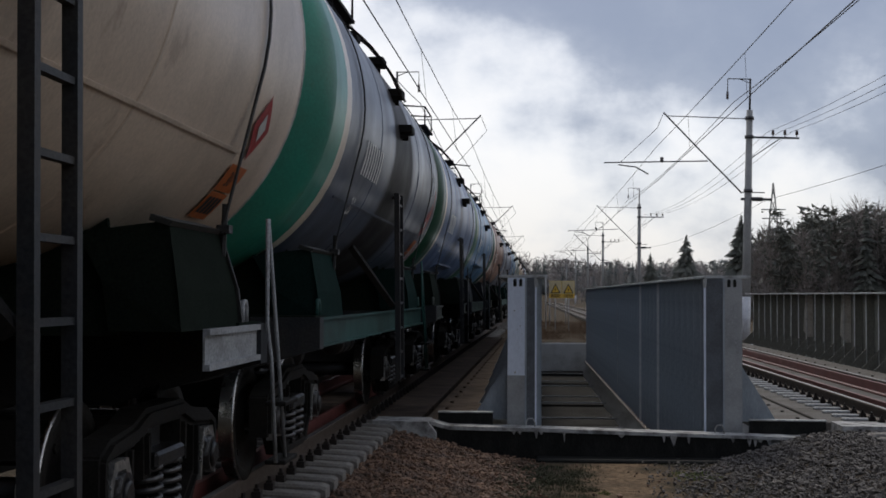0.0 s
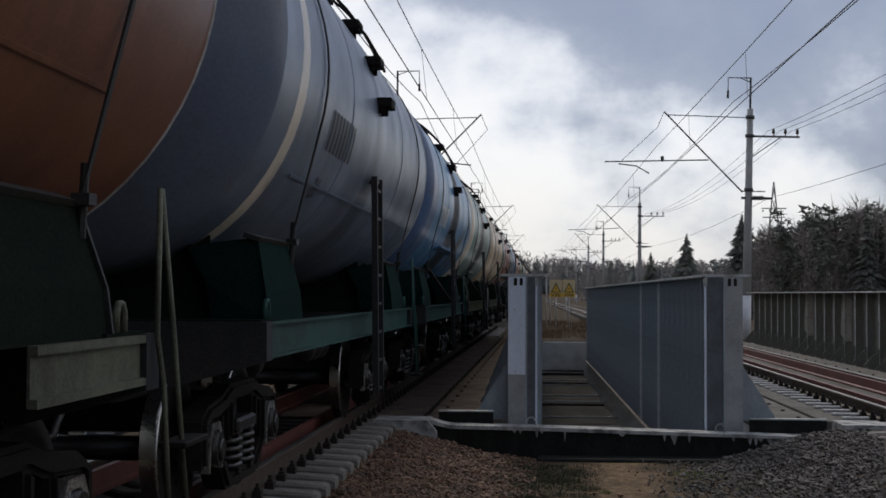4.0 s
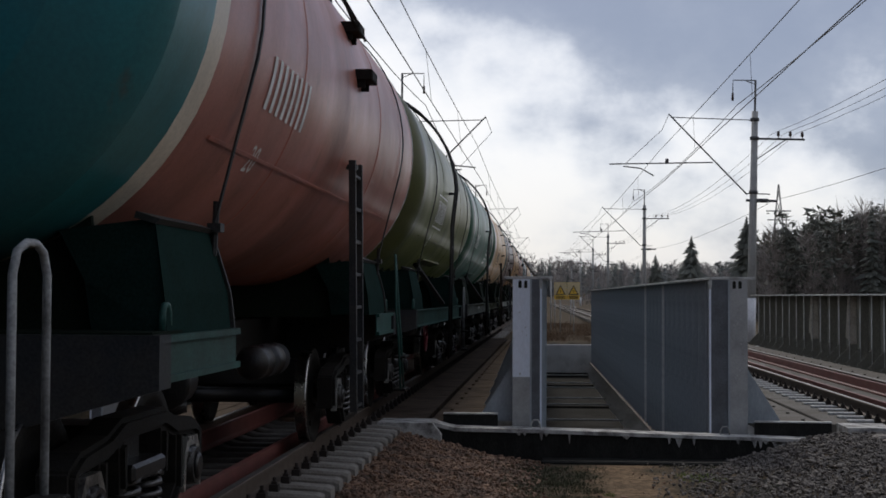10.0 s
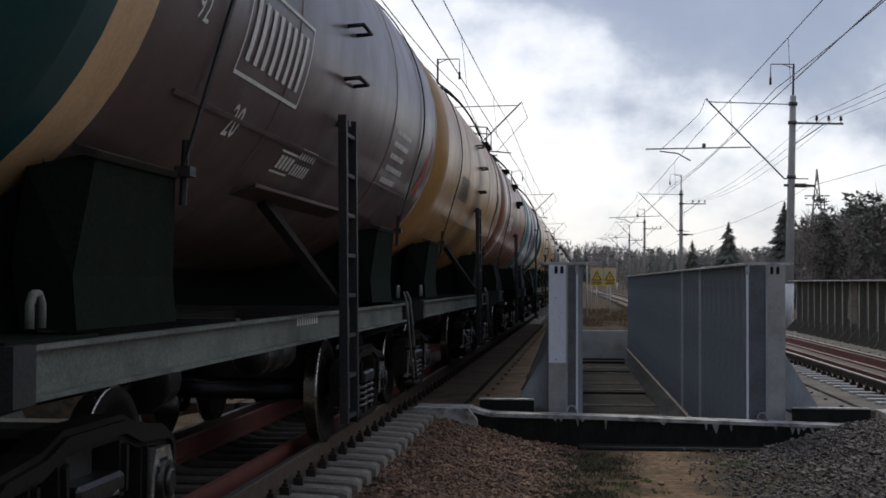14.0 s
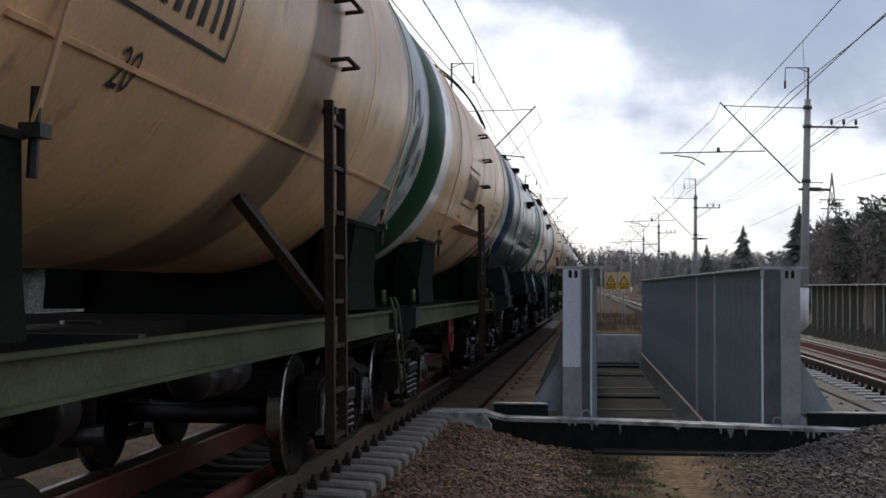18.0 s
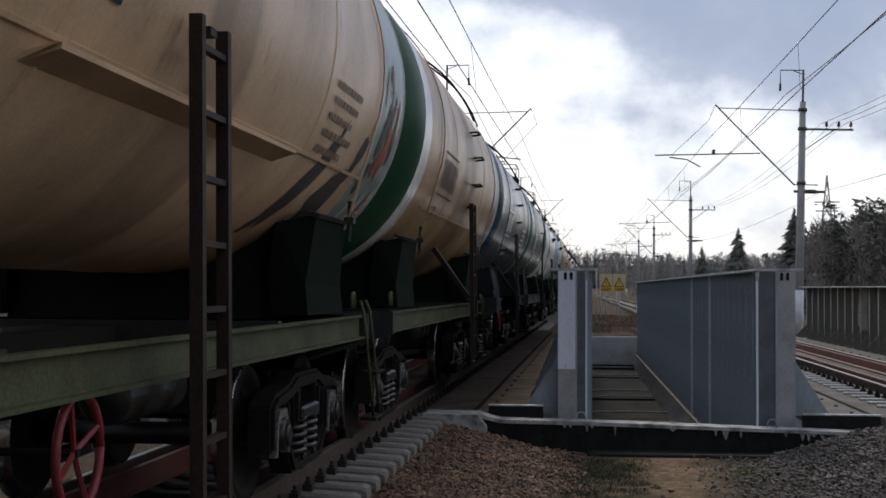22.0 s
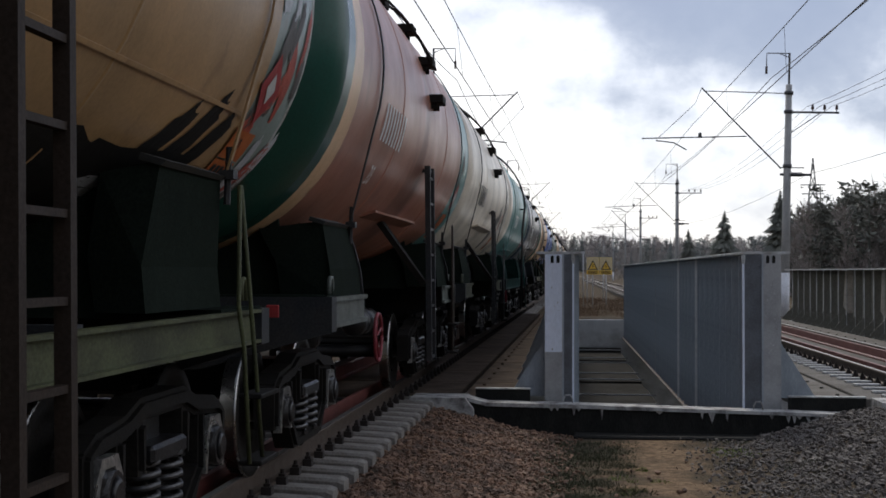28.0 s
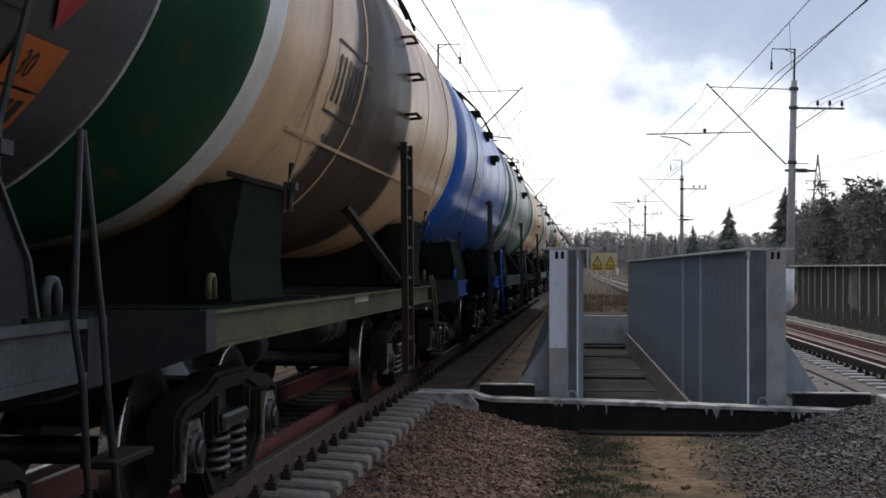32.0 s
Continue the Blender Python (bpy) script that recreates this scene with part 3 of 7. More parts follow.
def make_track(name, xc, slab_mat, label, turn=None):
    t = thing(name, label, "railway track", (turn or Matrix()) @ pose(xc, 0, 0), kind="structure")
    for s in (-1, 1):
        rail_part(s * 0.7975, -60, 420, t)
    # guard rails inside the gauge on and near the bridge
    for s in (-1, 1):
        bm = B()
        prism(bm, [(s * 0.53 - 0.06, -0.2), (s * 0.53 + 0.06, -0.2), (s * 0.53 + 0.06, -0.17), (s * 0.53 + 0.03, -0.15), (s * 0.53 + 0.03, 0.005), (s * 0.53 - 0.03, 0.005), (s * 0.53 - 0.03, -0.15), (s * 0.53 - 0.06, -0.17)], 'y', 3, 66)
        part("guard_rail", bm, M["guard_red"], t, "red-primed guard rail inside the gauge")
    # concrete sleepers on ballast before and after the bridge
    bm = B()
    prism(bm, [(-1.35, -0.42), (1.35, -0.42), (1.35, -0.235), (1.30, -0.215), (0.55, -0.18), (0.35, -0.23), (-0.35, -0.23), (-0.55, -0.18), (-1.30, -0.215), (-1.35, -0.235)], 'y', -0.125, 0.125)
    es = [e for e in bm.edges if abs(e.verts[0].co.y - e.verts[1].co.y) < 1e-6 and e.verts[0].co.z > -0.3 and e.verts[1].co.z > -0.3]
    bmesh.ops.bevel(bm, geom=es, offset=0.025, segments=1, affect='EDGES')
    me = mesh_of("sleeper", bm, M["sleeper"] if turn else M["sleeper_shaded"])
    bm = B()
    for sx in (-1, 1):
        for side in (-1, 1):
            cx = sx * 0.7975 + side * 0.115
            box(bm, cx - 0.04, cx + 0.04, -0.045, 0.045, -0.20, -0.135)
            rod(bm, (cx, 0, -0.14), (cx, 0, -0.075), 0.017, 6)
            box(bm, cx - 0.025, cx + 0.025, -0.025, 0.025, -0.135, -0.11)
    clip = mesh_of("rail_clips", bm, M["fastener"])
    y, n = -8.0, 0
    while y < 70:
        on_bridge = BRIDGE_Y0 + 0.9 < y < BRIDGE_Y1
        if not on_bridge:
            ob = piece("sleeper", me, t, pose(0, y, 0))
            piece("rail_clips", clip, t, pose(0, y, 0))
        else:
            piece("rail_clips", clip, t, pose(0, y, 0))
        y += 0.525
        n += 1
    if turn:
        bm = B()
        box(bm, -1.30, -0.90, -0.075, 0.075, -0.21, -0.165, 0.012)
        pad = mesh_of("rail_pad", bm, M["concrete"])
        for n in range(60):
            piece("rail_pad", pad, t, pose(0, 19.4 + 0.62 * n, 0))
    # the far stretch: sleepers joined
    bm = B()
    while y < 300:
        box(bm, -1.35, 1.35, y - 0.12, y + 0.12, -0.40, -0.19)
        y += 0.525
    far = part("sleeper_row", bm, M["sleeper"], t)
    far["kind"] = "stuff"
    # deck slabs of the bridge
    y = BRIDGE_Y0 + 0.75
    k = 0
    while y < BRIDGE_Y1 - 0.2:
        y2 = min(y + 2.36, BRIDGE_Y1 - 0.02)
        bm = B()
        box(bm, -1.6, 1.6, y + 0.012, y2 - 0.012, -0.44, -0.205, 0.012)
        part("deck_slab", bm, slab_mat, t)
        for s in (-1, 1):
            bm = B()
            d = 0.015 * noise.noise(Vector((k, s, 5)))
            box(bm, min(s * 1.66, s * 2.42), max(s * 1.66, s * 2.42), y + 0.015, y2 - 0.015, -0.40 + d, -0.215 + d, 0.012)
            for hy in (0.25, 0.75):
                rod(bm, (s * 1.85, y + 2.36 * hy, -0.3), (s * 1.85, y + 2.36 * hy, -0.19 + d), 0.03, 6)
            part("walkway_slab", bm, slab_mat, t)
        y = y2
        k += 1
    return t


make_track("track_left", LEFT_X, M["slab"], "railway track with rusty rails on concrete sleepers and dusty deck slabs")
make_track("track_right", RIGHT_X, M["slab_right"], "empty railway track with red guard rails on pale deck slabs", SKEW)


def make_ballast():
    """Crushed stone along both tracks, stone by stone where it lies open."""
    rng = np.random.default_rng(5)

    def stones(name, n, xr, yr, mat, label, thin=None):
        ico = [(-1, 0, 0), (1, 0, 0), (0, -1, 0), (0, 1, 0), (0, 0, -1), (0, 0, 1), (.7, .7, .6), (-.7, .6, .7), (.6, -.7, .7), (-.6, -.7, .6)]
        base = np.array(ico)
        bm = B()
        for c in ico:
            bm.verts.new(c)
        hull = bmesh.ops.convex_hull(bm, input=bm.verts)
        bm.verts.index_update()
        tris = np.array([[v.index for v in f.verts] for f in bm.faces if len(f.verts) == 3])
        bm.free()
        X = rng.uniform(*xr, n)
        Y = yr[0] + (yr[1] - yr[0]) * rng.random(n)
        keep = [thin(a, b) > r for a, b, r in zip(X, Y, rng.random(n))] if thin else [True] * n
        X, Y = X[keep], Y[keep]
        n = len(X)
        Z = np.array([ground_z(a, b) for a, b in zip(X, Y)])
        size = rng.gamma(6, 0.0031, n).clip(0.008, 0.038)
        V = base[None] * rng.uniform(0.65, 1.15, (n, len(base), 1)) * size[:, None, None] * rng.uniform(0.55, 1.35, (n, 1, 3)) * np.array([1, 1, 0.75])
        a = rng.uniform(0, 6.28, n)
        b = rng.uniform(-0.9, 0.9, n)
        ca, sa, cb, sb = np.cos(a)[:, None], np.sin(a)[:, None], np.cos(b)[:, None], np.sin(b)[:, None]
        x, y, z = V[..., 0], V[..., 1], V[..., 2]
        x, z = x * cb - z * sb, x * sb + z * cb
        x, y = x * ca - y * sa, x * sa + y * ca
        V = np.stack([x + X[:, None], y + Y[:, None], z + (Z + size * rng.uniform(-0.1, 0.75, n))[:, None]], -1).reshape(-1, 3)
        F = (tris[None] + (np.arange(n) * len(base))[:, None, None]).reshape(-1, 3)
        me = bpy.data.meshes.new(name)
        me.vertices.add(len(V))
        me.vertices.foreach_set("co", V.ravel())
        me.loops.add(F.size)
        me.loops.foreach_set("vertex_index", F.ravel().astype(np.int32))
        me.polygons.add(len(F))
        me.polygons.foreach_set("loop_start", np.arange(0, F.size, 3, dtype=np.int32))
        me.update(calc_edges=True)
        me.validate()
        me.shade_flat()
        me.materials.append(mat)
        return tagged(new(name, me), label, "ballast", kind="stuff")

    def left_edge(x, y):
        return 1.0 if x < -0.5 + 0.2 * noise.noise(Vector((x, y * 1.2, 0))) else max(0, 0.55 - (x + 0.5) * 1.1)

    def right_edge(x, y):
        return 1.0 if x > 2.7 else max(0.06, (x - 1.3) / 1.4)

    stones("ballast_brown", 30000, (-2.15, 0.3), (8.5, 18.3), M["gravel_brown"], "rust-brown crushed stone shoulder beside the track", left_edge)
    stones("ballast_grey", 28000, (1.2, 5.0), (11.5, 18.3), M["gravel_grey"], "grey crushed stone shoulder beside the empty track", right_edge)
    stones("pebbles", 160, (-0.6, 2.6), (12.5, 18.3), M["gravel_brown"], "scattered pebbles on the trodden sand")
    stones("ballast_bed", 7000, (-4.8, -2.0), (8.5, 19.2), M["gravel_brown"], "dark crushed stone between the sleepers")


make_ballast()


def make_grass():
    """Tufts of old and fresh grass by the path before the bridge and on the ground beyond it."""
    rng = random.Random(8)

    def tufts(name, spots, mat, label, blades, h):
        bm = B()
        for cx, cy, r in spots:
            for k in range(int(blades * r * 2.5)):
                a, q = rng.uniform(0, 6.283), r * math.sqrt(rng.random())
                x, y = cx + q * math.cos(a), cy + q * math.sin(a)
                z = ground_z(x, y) - 0.01
                hh = h * rng.uniform(0.4, 1.2)
                lx, ly = rng.gauss(0, 0.5) * hh, rng.gauss(0, 0.5) * hh
                b = rng.uniform(0, 3.14)
                w = 0.004 + 0.02 * hh
                u = (math.cos(b) * w, math.sin(b) * w)
                bm.faces.new([bm.verts.new(v) for v in ((x - u[0], y - u[1], z), (x + u[0], y + u[1], z), (x + lx, y + ly, z + hh))])
        tagged(new(name, mesh_of(name, bm, mat)), label, "grass", kind="stuff")

    old = [(rng.uniform(-0.45, 0.5), rng.uniform(12.5, 17.5), rng.uniform(0.1, 0.3)) for _ in range(95)] + [(rng.uniform(1.5, 2.6), rng.uniform(13, 18), rng.uniform(0.08, 0.25)) for _ in range(14)]
    fresh = [(rng.uniform(0.35, 0.85), rng.uniform(12.8, 15.2), rng.uniform(0.06, 0.16)) for _ in range(9)] + [(rng.uniform(1.5, 2.1), rng.uniform(15.8, 17.2), rng.uniform(0.1, 0.22)) for _ in range(8)]
    tufts("old_grass", old, M["dry_grass_dark"], "flattened grey old grass tufts", 220, 0.05)
    tufts("fresh_grass", fresh, M["green_grass"], "small patches of fresh green grass", 240, 0.045)
    far = [(rng.uniform(-1.5, 3.5), rng.uniform(57.8, 100), rng.uniform(0.4, 1.0)) for _ in range(90)]
    tufts("verge_grass", far, M["dry_grass"], "dry brown grass on the verge beyond the bridge", 70, 0.28)


make_grass()


# ---- bridge ----
def make_abutments():
    w = thing("abutment_near", "concrete back wall with white edge and black bitumen face", "bridge abutment", pose(-0.2, 0, 0), kind="structure")
    y = BRIDGE_Y0
    bm = B()
    # a beam that falls a little towards the empty track
    prof = [(-1.32, -0.20), (-1.05, -0.262), (0.1, -0.275), (4.05, -0.375), (4.05, -6), (-1.32, -6)]
    prism(bm, prof, 'y', y + 0.03, y + 0.40)
    part("wall", bm, M["bitumen"], w, "black bitumen-coated concrete wall")
    bm = B()
    prism(bm, [(-1.34, -0.17), (-1.07, -0.235), (0.1, -0.25), (4.07, -0.35), (4.07, -0.39), (0.1, -0.30), (-1.07, -0.285), (-1.34, -0.22)], 'y', y, y + 0.38)
    part("coping", bm, M["concrete"], w, "chipped pale concrete coping")
    for x, x2 in ((-2.1, -1.36), (4.1, 4.9)):
        bm = B()
        prism(bm, [(x, -0.17), (x2, -0.17), (x2 + (0.12 if x < 0 else 0), -0.32), (x2 + (0.12 if x < 0 else 0), -1.2), (x, -1.2)], 'y', y - 0.1, y + 0.6)
        part("corner_block", bm, M["concrete"], w)
    for x0, x1, z in ((-1.25, -0.50, -0.09), (2.98, 4.0, -0.16)):
        bm = B()
        box(bm, x0, x1, y + 0.42, y + 0.5, z - 0.24, z)
        part("joint_plate", bm, M["bitumen"], w, "black steel joint cover plate")
        bm = B()
        box(bm, x0, x1, y + 0.40, y + 0.51, z, z + 0.018)
        part("joint_edge", bm, M["girder_edge"], w)
    rng = random.Random(4)
    for k in range(16):
        x = rng.uniform(-0.9, 3.6)
        zt = -0.30 if x < 0.1 else -0.30 - 0.025 * (x - 0.1)
        ln, wd = rng.uniform(0.03, 0.16), rng.uniform(0.015, 0.05)
        bm = B()
        prism(bm, [(x - wd, zt), (x + wd, zt), (x + wd * 0.6, zt - ln * 0.6), (x + wd * 0.1, zt - ln), (x - wd * 0.5, zt - ln * 0.5)], 'y', y + 0.026, y + 0.03)
        part("lime_drip", bm, M["concrete"], w)
    for x in (0.02, 2.55):
        bm = B()
        zz = -0.26 - 0.1 * max(0, x) / 4
        pipe(bm, [(x - 0.06, y + 0.2, zz), (x - 0.06, y + 0.2, zz + 0.07), (x - 0.03, y + 0.2, zz + 0.12), (x + 0.03, y + 0.2, zz + 0.12), (x + 0.06, y + 0.2, zz + 0.07), (x + 0.06, y + 0.2, zz)], 0.011)
        part("lifting_loop", bm, M["girder_edge"], w, "bent steel lifting loop")
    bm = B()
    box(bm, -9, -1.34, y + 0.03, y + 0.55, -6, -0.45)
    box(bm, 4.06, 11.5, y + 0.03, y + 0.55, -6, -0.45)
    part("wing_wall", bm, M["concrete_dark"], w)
    bm = B()
    box(bm, 0.1, 2.65, y - 0.42, y - 0.01, -1.1, -0.615, 0.02)
    part("footing_ledge", bm, M["bitumen"], w, "wet dark concrete ledge at the foot of the wall")
    f = thing("abutment_far", "pale concrete abutment across the gap", "bridge abutment", SKEW @ pose(-0.2, 0, 0), kind="structure")
    bm = B()
    box(bm, -9, 11.5, BRIDGE_Y1 + 0.02, BRIDGE_Y1 + 0.6, -6, -0.46, 0.02)
    part("wall", bm, M["concrete_pale"], f)
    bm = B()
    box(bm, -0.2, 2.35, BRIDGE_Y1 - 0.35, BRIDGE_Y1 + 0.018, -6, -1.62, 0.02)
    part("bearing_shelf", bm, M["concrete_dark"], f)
    # cross members between the two spans, seen in the gap
    p = thing("gap_floor", "damp concrete cross beams between the two spans, darkened for shade", "bridge floor", SKEW @ pose(-0.2, 0, 0), kind="structure")
    k = 0
    y = 24.0
    while y < 56.3:
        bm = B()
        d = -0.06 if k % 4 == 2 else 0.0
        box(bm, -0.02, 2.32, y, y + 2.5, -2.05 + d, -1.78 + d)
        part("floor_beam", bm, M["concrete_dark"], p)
        if k % 3 != 2:
            bm = B()
            rod(bm, (-0.02, y + 1.2, -1.62), (2.32, y + 1.2, -1.62), 0.028, 6)
            part("cross_pipe", bm, M["pole"], p, "thin pale pipe across the gap")
        y += 2.5
        k += 1


make_abutments()


# girder paint darkened to stand in for shade on the end plates
M["girder_shade"] = principled("dull_old_girder_paint", (0.125, 0.135, 0.15), 0.6, 0, dirt=(0.07, 0.075, 0.08), dirt_amount=0.7, scale=2.5, bump=0.2)
M["knee_pale"] = principled("pale_stained_bracket_paint", (0.50, 0.46, 0.40), 0.6, 0, dirt=(0.25, 0.2, 0.16), dirt_amount=0.8, scale=2)


def make_girder(xw, track_side, mat, label, top=1.80, y1=BRIDGE_Y1 - 0.1):
    """A half-through plate girder: web, flanges, stiffeners, end posts and knee brackets towards its track."""
    g = thing("bridge_girder", label, "bridge girder", SKEW, group="bridge girders", kind="structure")
    y0, zb = BRIDGE_Y0 + 0.48, -1.21
    bm = B()
    box(bm, xw - 0.009, xw + 0.009, y0 + 0.01, y1 - 0.01, zb + 0.03, top - 0.03)
    part("web", bm, mat, g)
    bm = B()
    box(bm, min(xw - 0.26, xw + track_side * 0.37), max(xw + 0.26, xw + track_side * 0.37), y0, y1, top - 0.029, top + 0.008, 0.004)
    part("top_flange", bm, M["girder_edge"], g, "worn pale top flange")
    bm = B()
    box(bm, xw - 0.26, xw + 0.26, y0, y1, zb, zb + 0.03, 0.004)
    part("bottom_flange", bm, M["rusty_ledge"], g, "dust-covered bottom flange")
    # end post towards the track, pale above and dull at its foot
    s = track_side
    a, b = sorted((xw + s * 0.012, xw + s * 0.25))
    bm = B()
    box(bm, a, b, y0 - 0.002, y0 + 0.016, zb + 0.04, 0.42)
    part("end_post_foot", bm, M["girder_mid"], g)
    bm = B()
    box(bm, a, b, y0 - 0.004, y0 + 0.016, 0.424, top - 0.03)
    part("end_post", bm, M["girder_pale"] if s < 0 else M["girder_mid"], g)
    flakes = random.Random(int(xw * 10))
    bm = B()
    for i in range(26 if xw > 0 else 8):
        x, z = flakes.uniform(a + 0.02, b - 0.04), flakes.uniform(-0.3, top - 0.2) if i % 2 else flakes.uniform(0.5, 1.4)
        w, h = flakes.uniform(0.006, 0.022), flakes.uniform(0.008, 0.035)
        prism(bm, [(x, z), (x + w, z + 0.3 * h), (x + 0.8 * w, z + h), (x - 0.2 * w, z + 0.7 * h)], 'y', y0 - 0.0055, y0 - 0.0045)
    part("flaked_paint", bm, M["girder_edge"], g, "small pale spots of flaked paint")["kind"] = "stuff"
    # end plate towards the gap, painted dark for shade, its lit edge painted pale
    wide = {-0.25: 0.125, 2.45: 0.24}.get(xw, 0.15)
    a, b = sorted((xw - s * 0.012, xw - s * wide))
    bm = B()
    box(bm, a, b, y0 + 0.002, y0 + 0.018, zb + 0.04, top - 0.03)
    part("end_plate", bm, M["girder_shade"], g, "end plate painted dark for shade")
    # pale strip stands in for light caught along the plate's edge
    a, b = sorted((xw - s * (wide + 0.001), xw - s * (wide + 0.026)))
    bm = B()
    box(bm, a, b, y0 - 0.004, y0 + 0.05, zb + 0.04, top - 0.16)
    part("worn_edge", bm, M["girder_pale"], g)
    bm = B()
    prism(bm, [(a, top - 0.16), (b, top - 0.16), (b + 0.012, top - 0.10), (b + 0.012, top - 0.035), (a - 0.012, top - 0.035), (a - 0.012, top - 0.10)], 'y', y0 - 0.008, y0 + 0.05)
    part("edge_bracket", bm, M["girder_edge"], g)
    bm = B()
    for i in range(26):
        z = zb + 0.12 + 0.108 * i
        rod(bm, (xw - s * 0.03, y0 + 0.004, z), (xw - s * 0.03, y0 - 0.008, z), 0.016, 6, 0.011)
    ob = part("rivet_row", bm, M["girder_shade"], g)
    ob["kind"] = "stuff"
    for hx in (0.07, 0.15):
        bm = B()
        prism(bm, [(xw + s * hx - 0.022, top - 0.15), (xw + s * hx + 0.022, top - 0.15), (xw + s * hx + 0.022, top - 0.06), (xw + s * hx, top - 0.04), (xw + s * hx - 0.022, top - 0.06)], 'y', y0 - 0.009, y0 - 0.005)
        part("bolt_slot", bm, M["bitumen"], g, "dark slotted hole")
    bm = B()
    box(bm, xw - 0.012, xw + 0.012, y0 - 0.006, y0 + 0.01, zb + 0.04, top - 0.03)
    part("end_angle", bm, mat, g)
    for side in (-1, 1):
        bm = B()
        deep = 0.2 if xw > 5 else 0.22 if side != s else 0.12
        u, v = sorted((xw + side * 0.0095, xw + side * deep))
        box(bm, u, v, -0.007, 0.007, zb + 0.032, top - 0.032)
        stiff = mesh_of("stiffener", bm, mat)
        # pale strips paint in the light on some stiffener edges
        bm = B()
        u, v = sorted((xw + side * (deep + 0.006), xw + side * (deep - 0.004)))
        half = 0.05 if xw > 5 else 0.014
        box(bm, u, v, -half, half, zb + 0.032, top - 0.032)
        edge = mesh_of("stiffener_edge", bm, M["girder_edge"])
        # white strip paints a highlight on two of the stiffeners
        bm = B()
        u, v = sorted((xw + side * 0.19, xw + side * 0.235))
        box(bm, u, v, -0.022, -0.0085, zb + 0.032, top - 0.032)
        bright = mesh_of("worn_edge", bm, M["white_paint"])
        y, k = y0 + (0.75 if side != s else 1.3), 0
        pitch = 1.2 if xw > 5 else 0.79 if side != s else 1.66
        while y < y1 - 0.2:
            piece("stiffener", stiff, g, pose(0, y, 0))
            ob = piece("stiffener_edge", edge, g, pose(0, y, 0))
            if k in (8, 13) and 0 < xw < 5 and side != s:
                piece("worn_edge", bright, g, pose(0, y, 0))
            if (k not in (8, 13, 22) or side == s) and xw < 5:
                ob.material_slots[0].link = 'OBJECT'
                ob.material_slots[0].material = mat
            y += pitch
            k += 1
    # knee brackets
    bm = B()
    prism(bm, [(xw + s * 0.012, -0.2), (xw + s * 0.75, -0.2), (xw + s * 0.28, 0.55), (xw + s * 0.22, top - 0.25), (xw + s * 0.012, top - 0.25)], 'y', -0.008, 0.008)
    me = mesh_of("knee_bracket", bm, mat)
    if xw > 5:
        # short feet at every stiffener, a tall stained plate at every fourth
        bm = B()
        prism(bm, [(xw + s * 0.012, -0.2), (xw + s * 0.62, -0.2), (xw + s * 0.14, 0.32), (xw + s * 0.012, 0.32)], 'y', -0.008, 0.008)
        foot = mesh_of("knee_bracket", bm, M["girder_olive"])
        bm = B()
        prism(bm, [(xw + s * 0.012, 0.3), (xw + s * 0.16, 0.3), (xw + s * 0.30, 0.5), (xw + s * 0.24, top - 0.06), (xw + s * 0.012, top - 0.06)], 'y', -0.012, -0.004)
        me.user_clear()
        bpy.data.meshes.remove(me)
        me = mesh_of("bracket_plate", bm, M["knee_pale"])
        y, k = y0 + 0.1, 0
        while y < y1:
            piece("knee_bracket", foot, g, pose(0, y, 0))
            if k % 4 == 3 and y < 44:
                piece("bracket_plate", me, g, pose(0, y, 0))
            y += 1.2
            k += 1
        return g
    y = y0 + 0.22
    while y < y1:
        piece("knee_bracket", me, g, pose(0, y, 0))
        y += 2.84
    return g


make_girder(-0.25, -1, M["girder"], "blue-grey steel plate girder beside the passing train")
make_girder(2.45, 1, M["girder"], "blue-grey steel plate girder with vertical stiffeners")
make_girder(8.42, -1, M["girder_olive"], "olive-grey steel plate girder with knee brackets", 1.62, 52.1)
make_girder(-6.25, 1, M["girder"], "blue-grey steel plate girder behind the train")


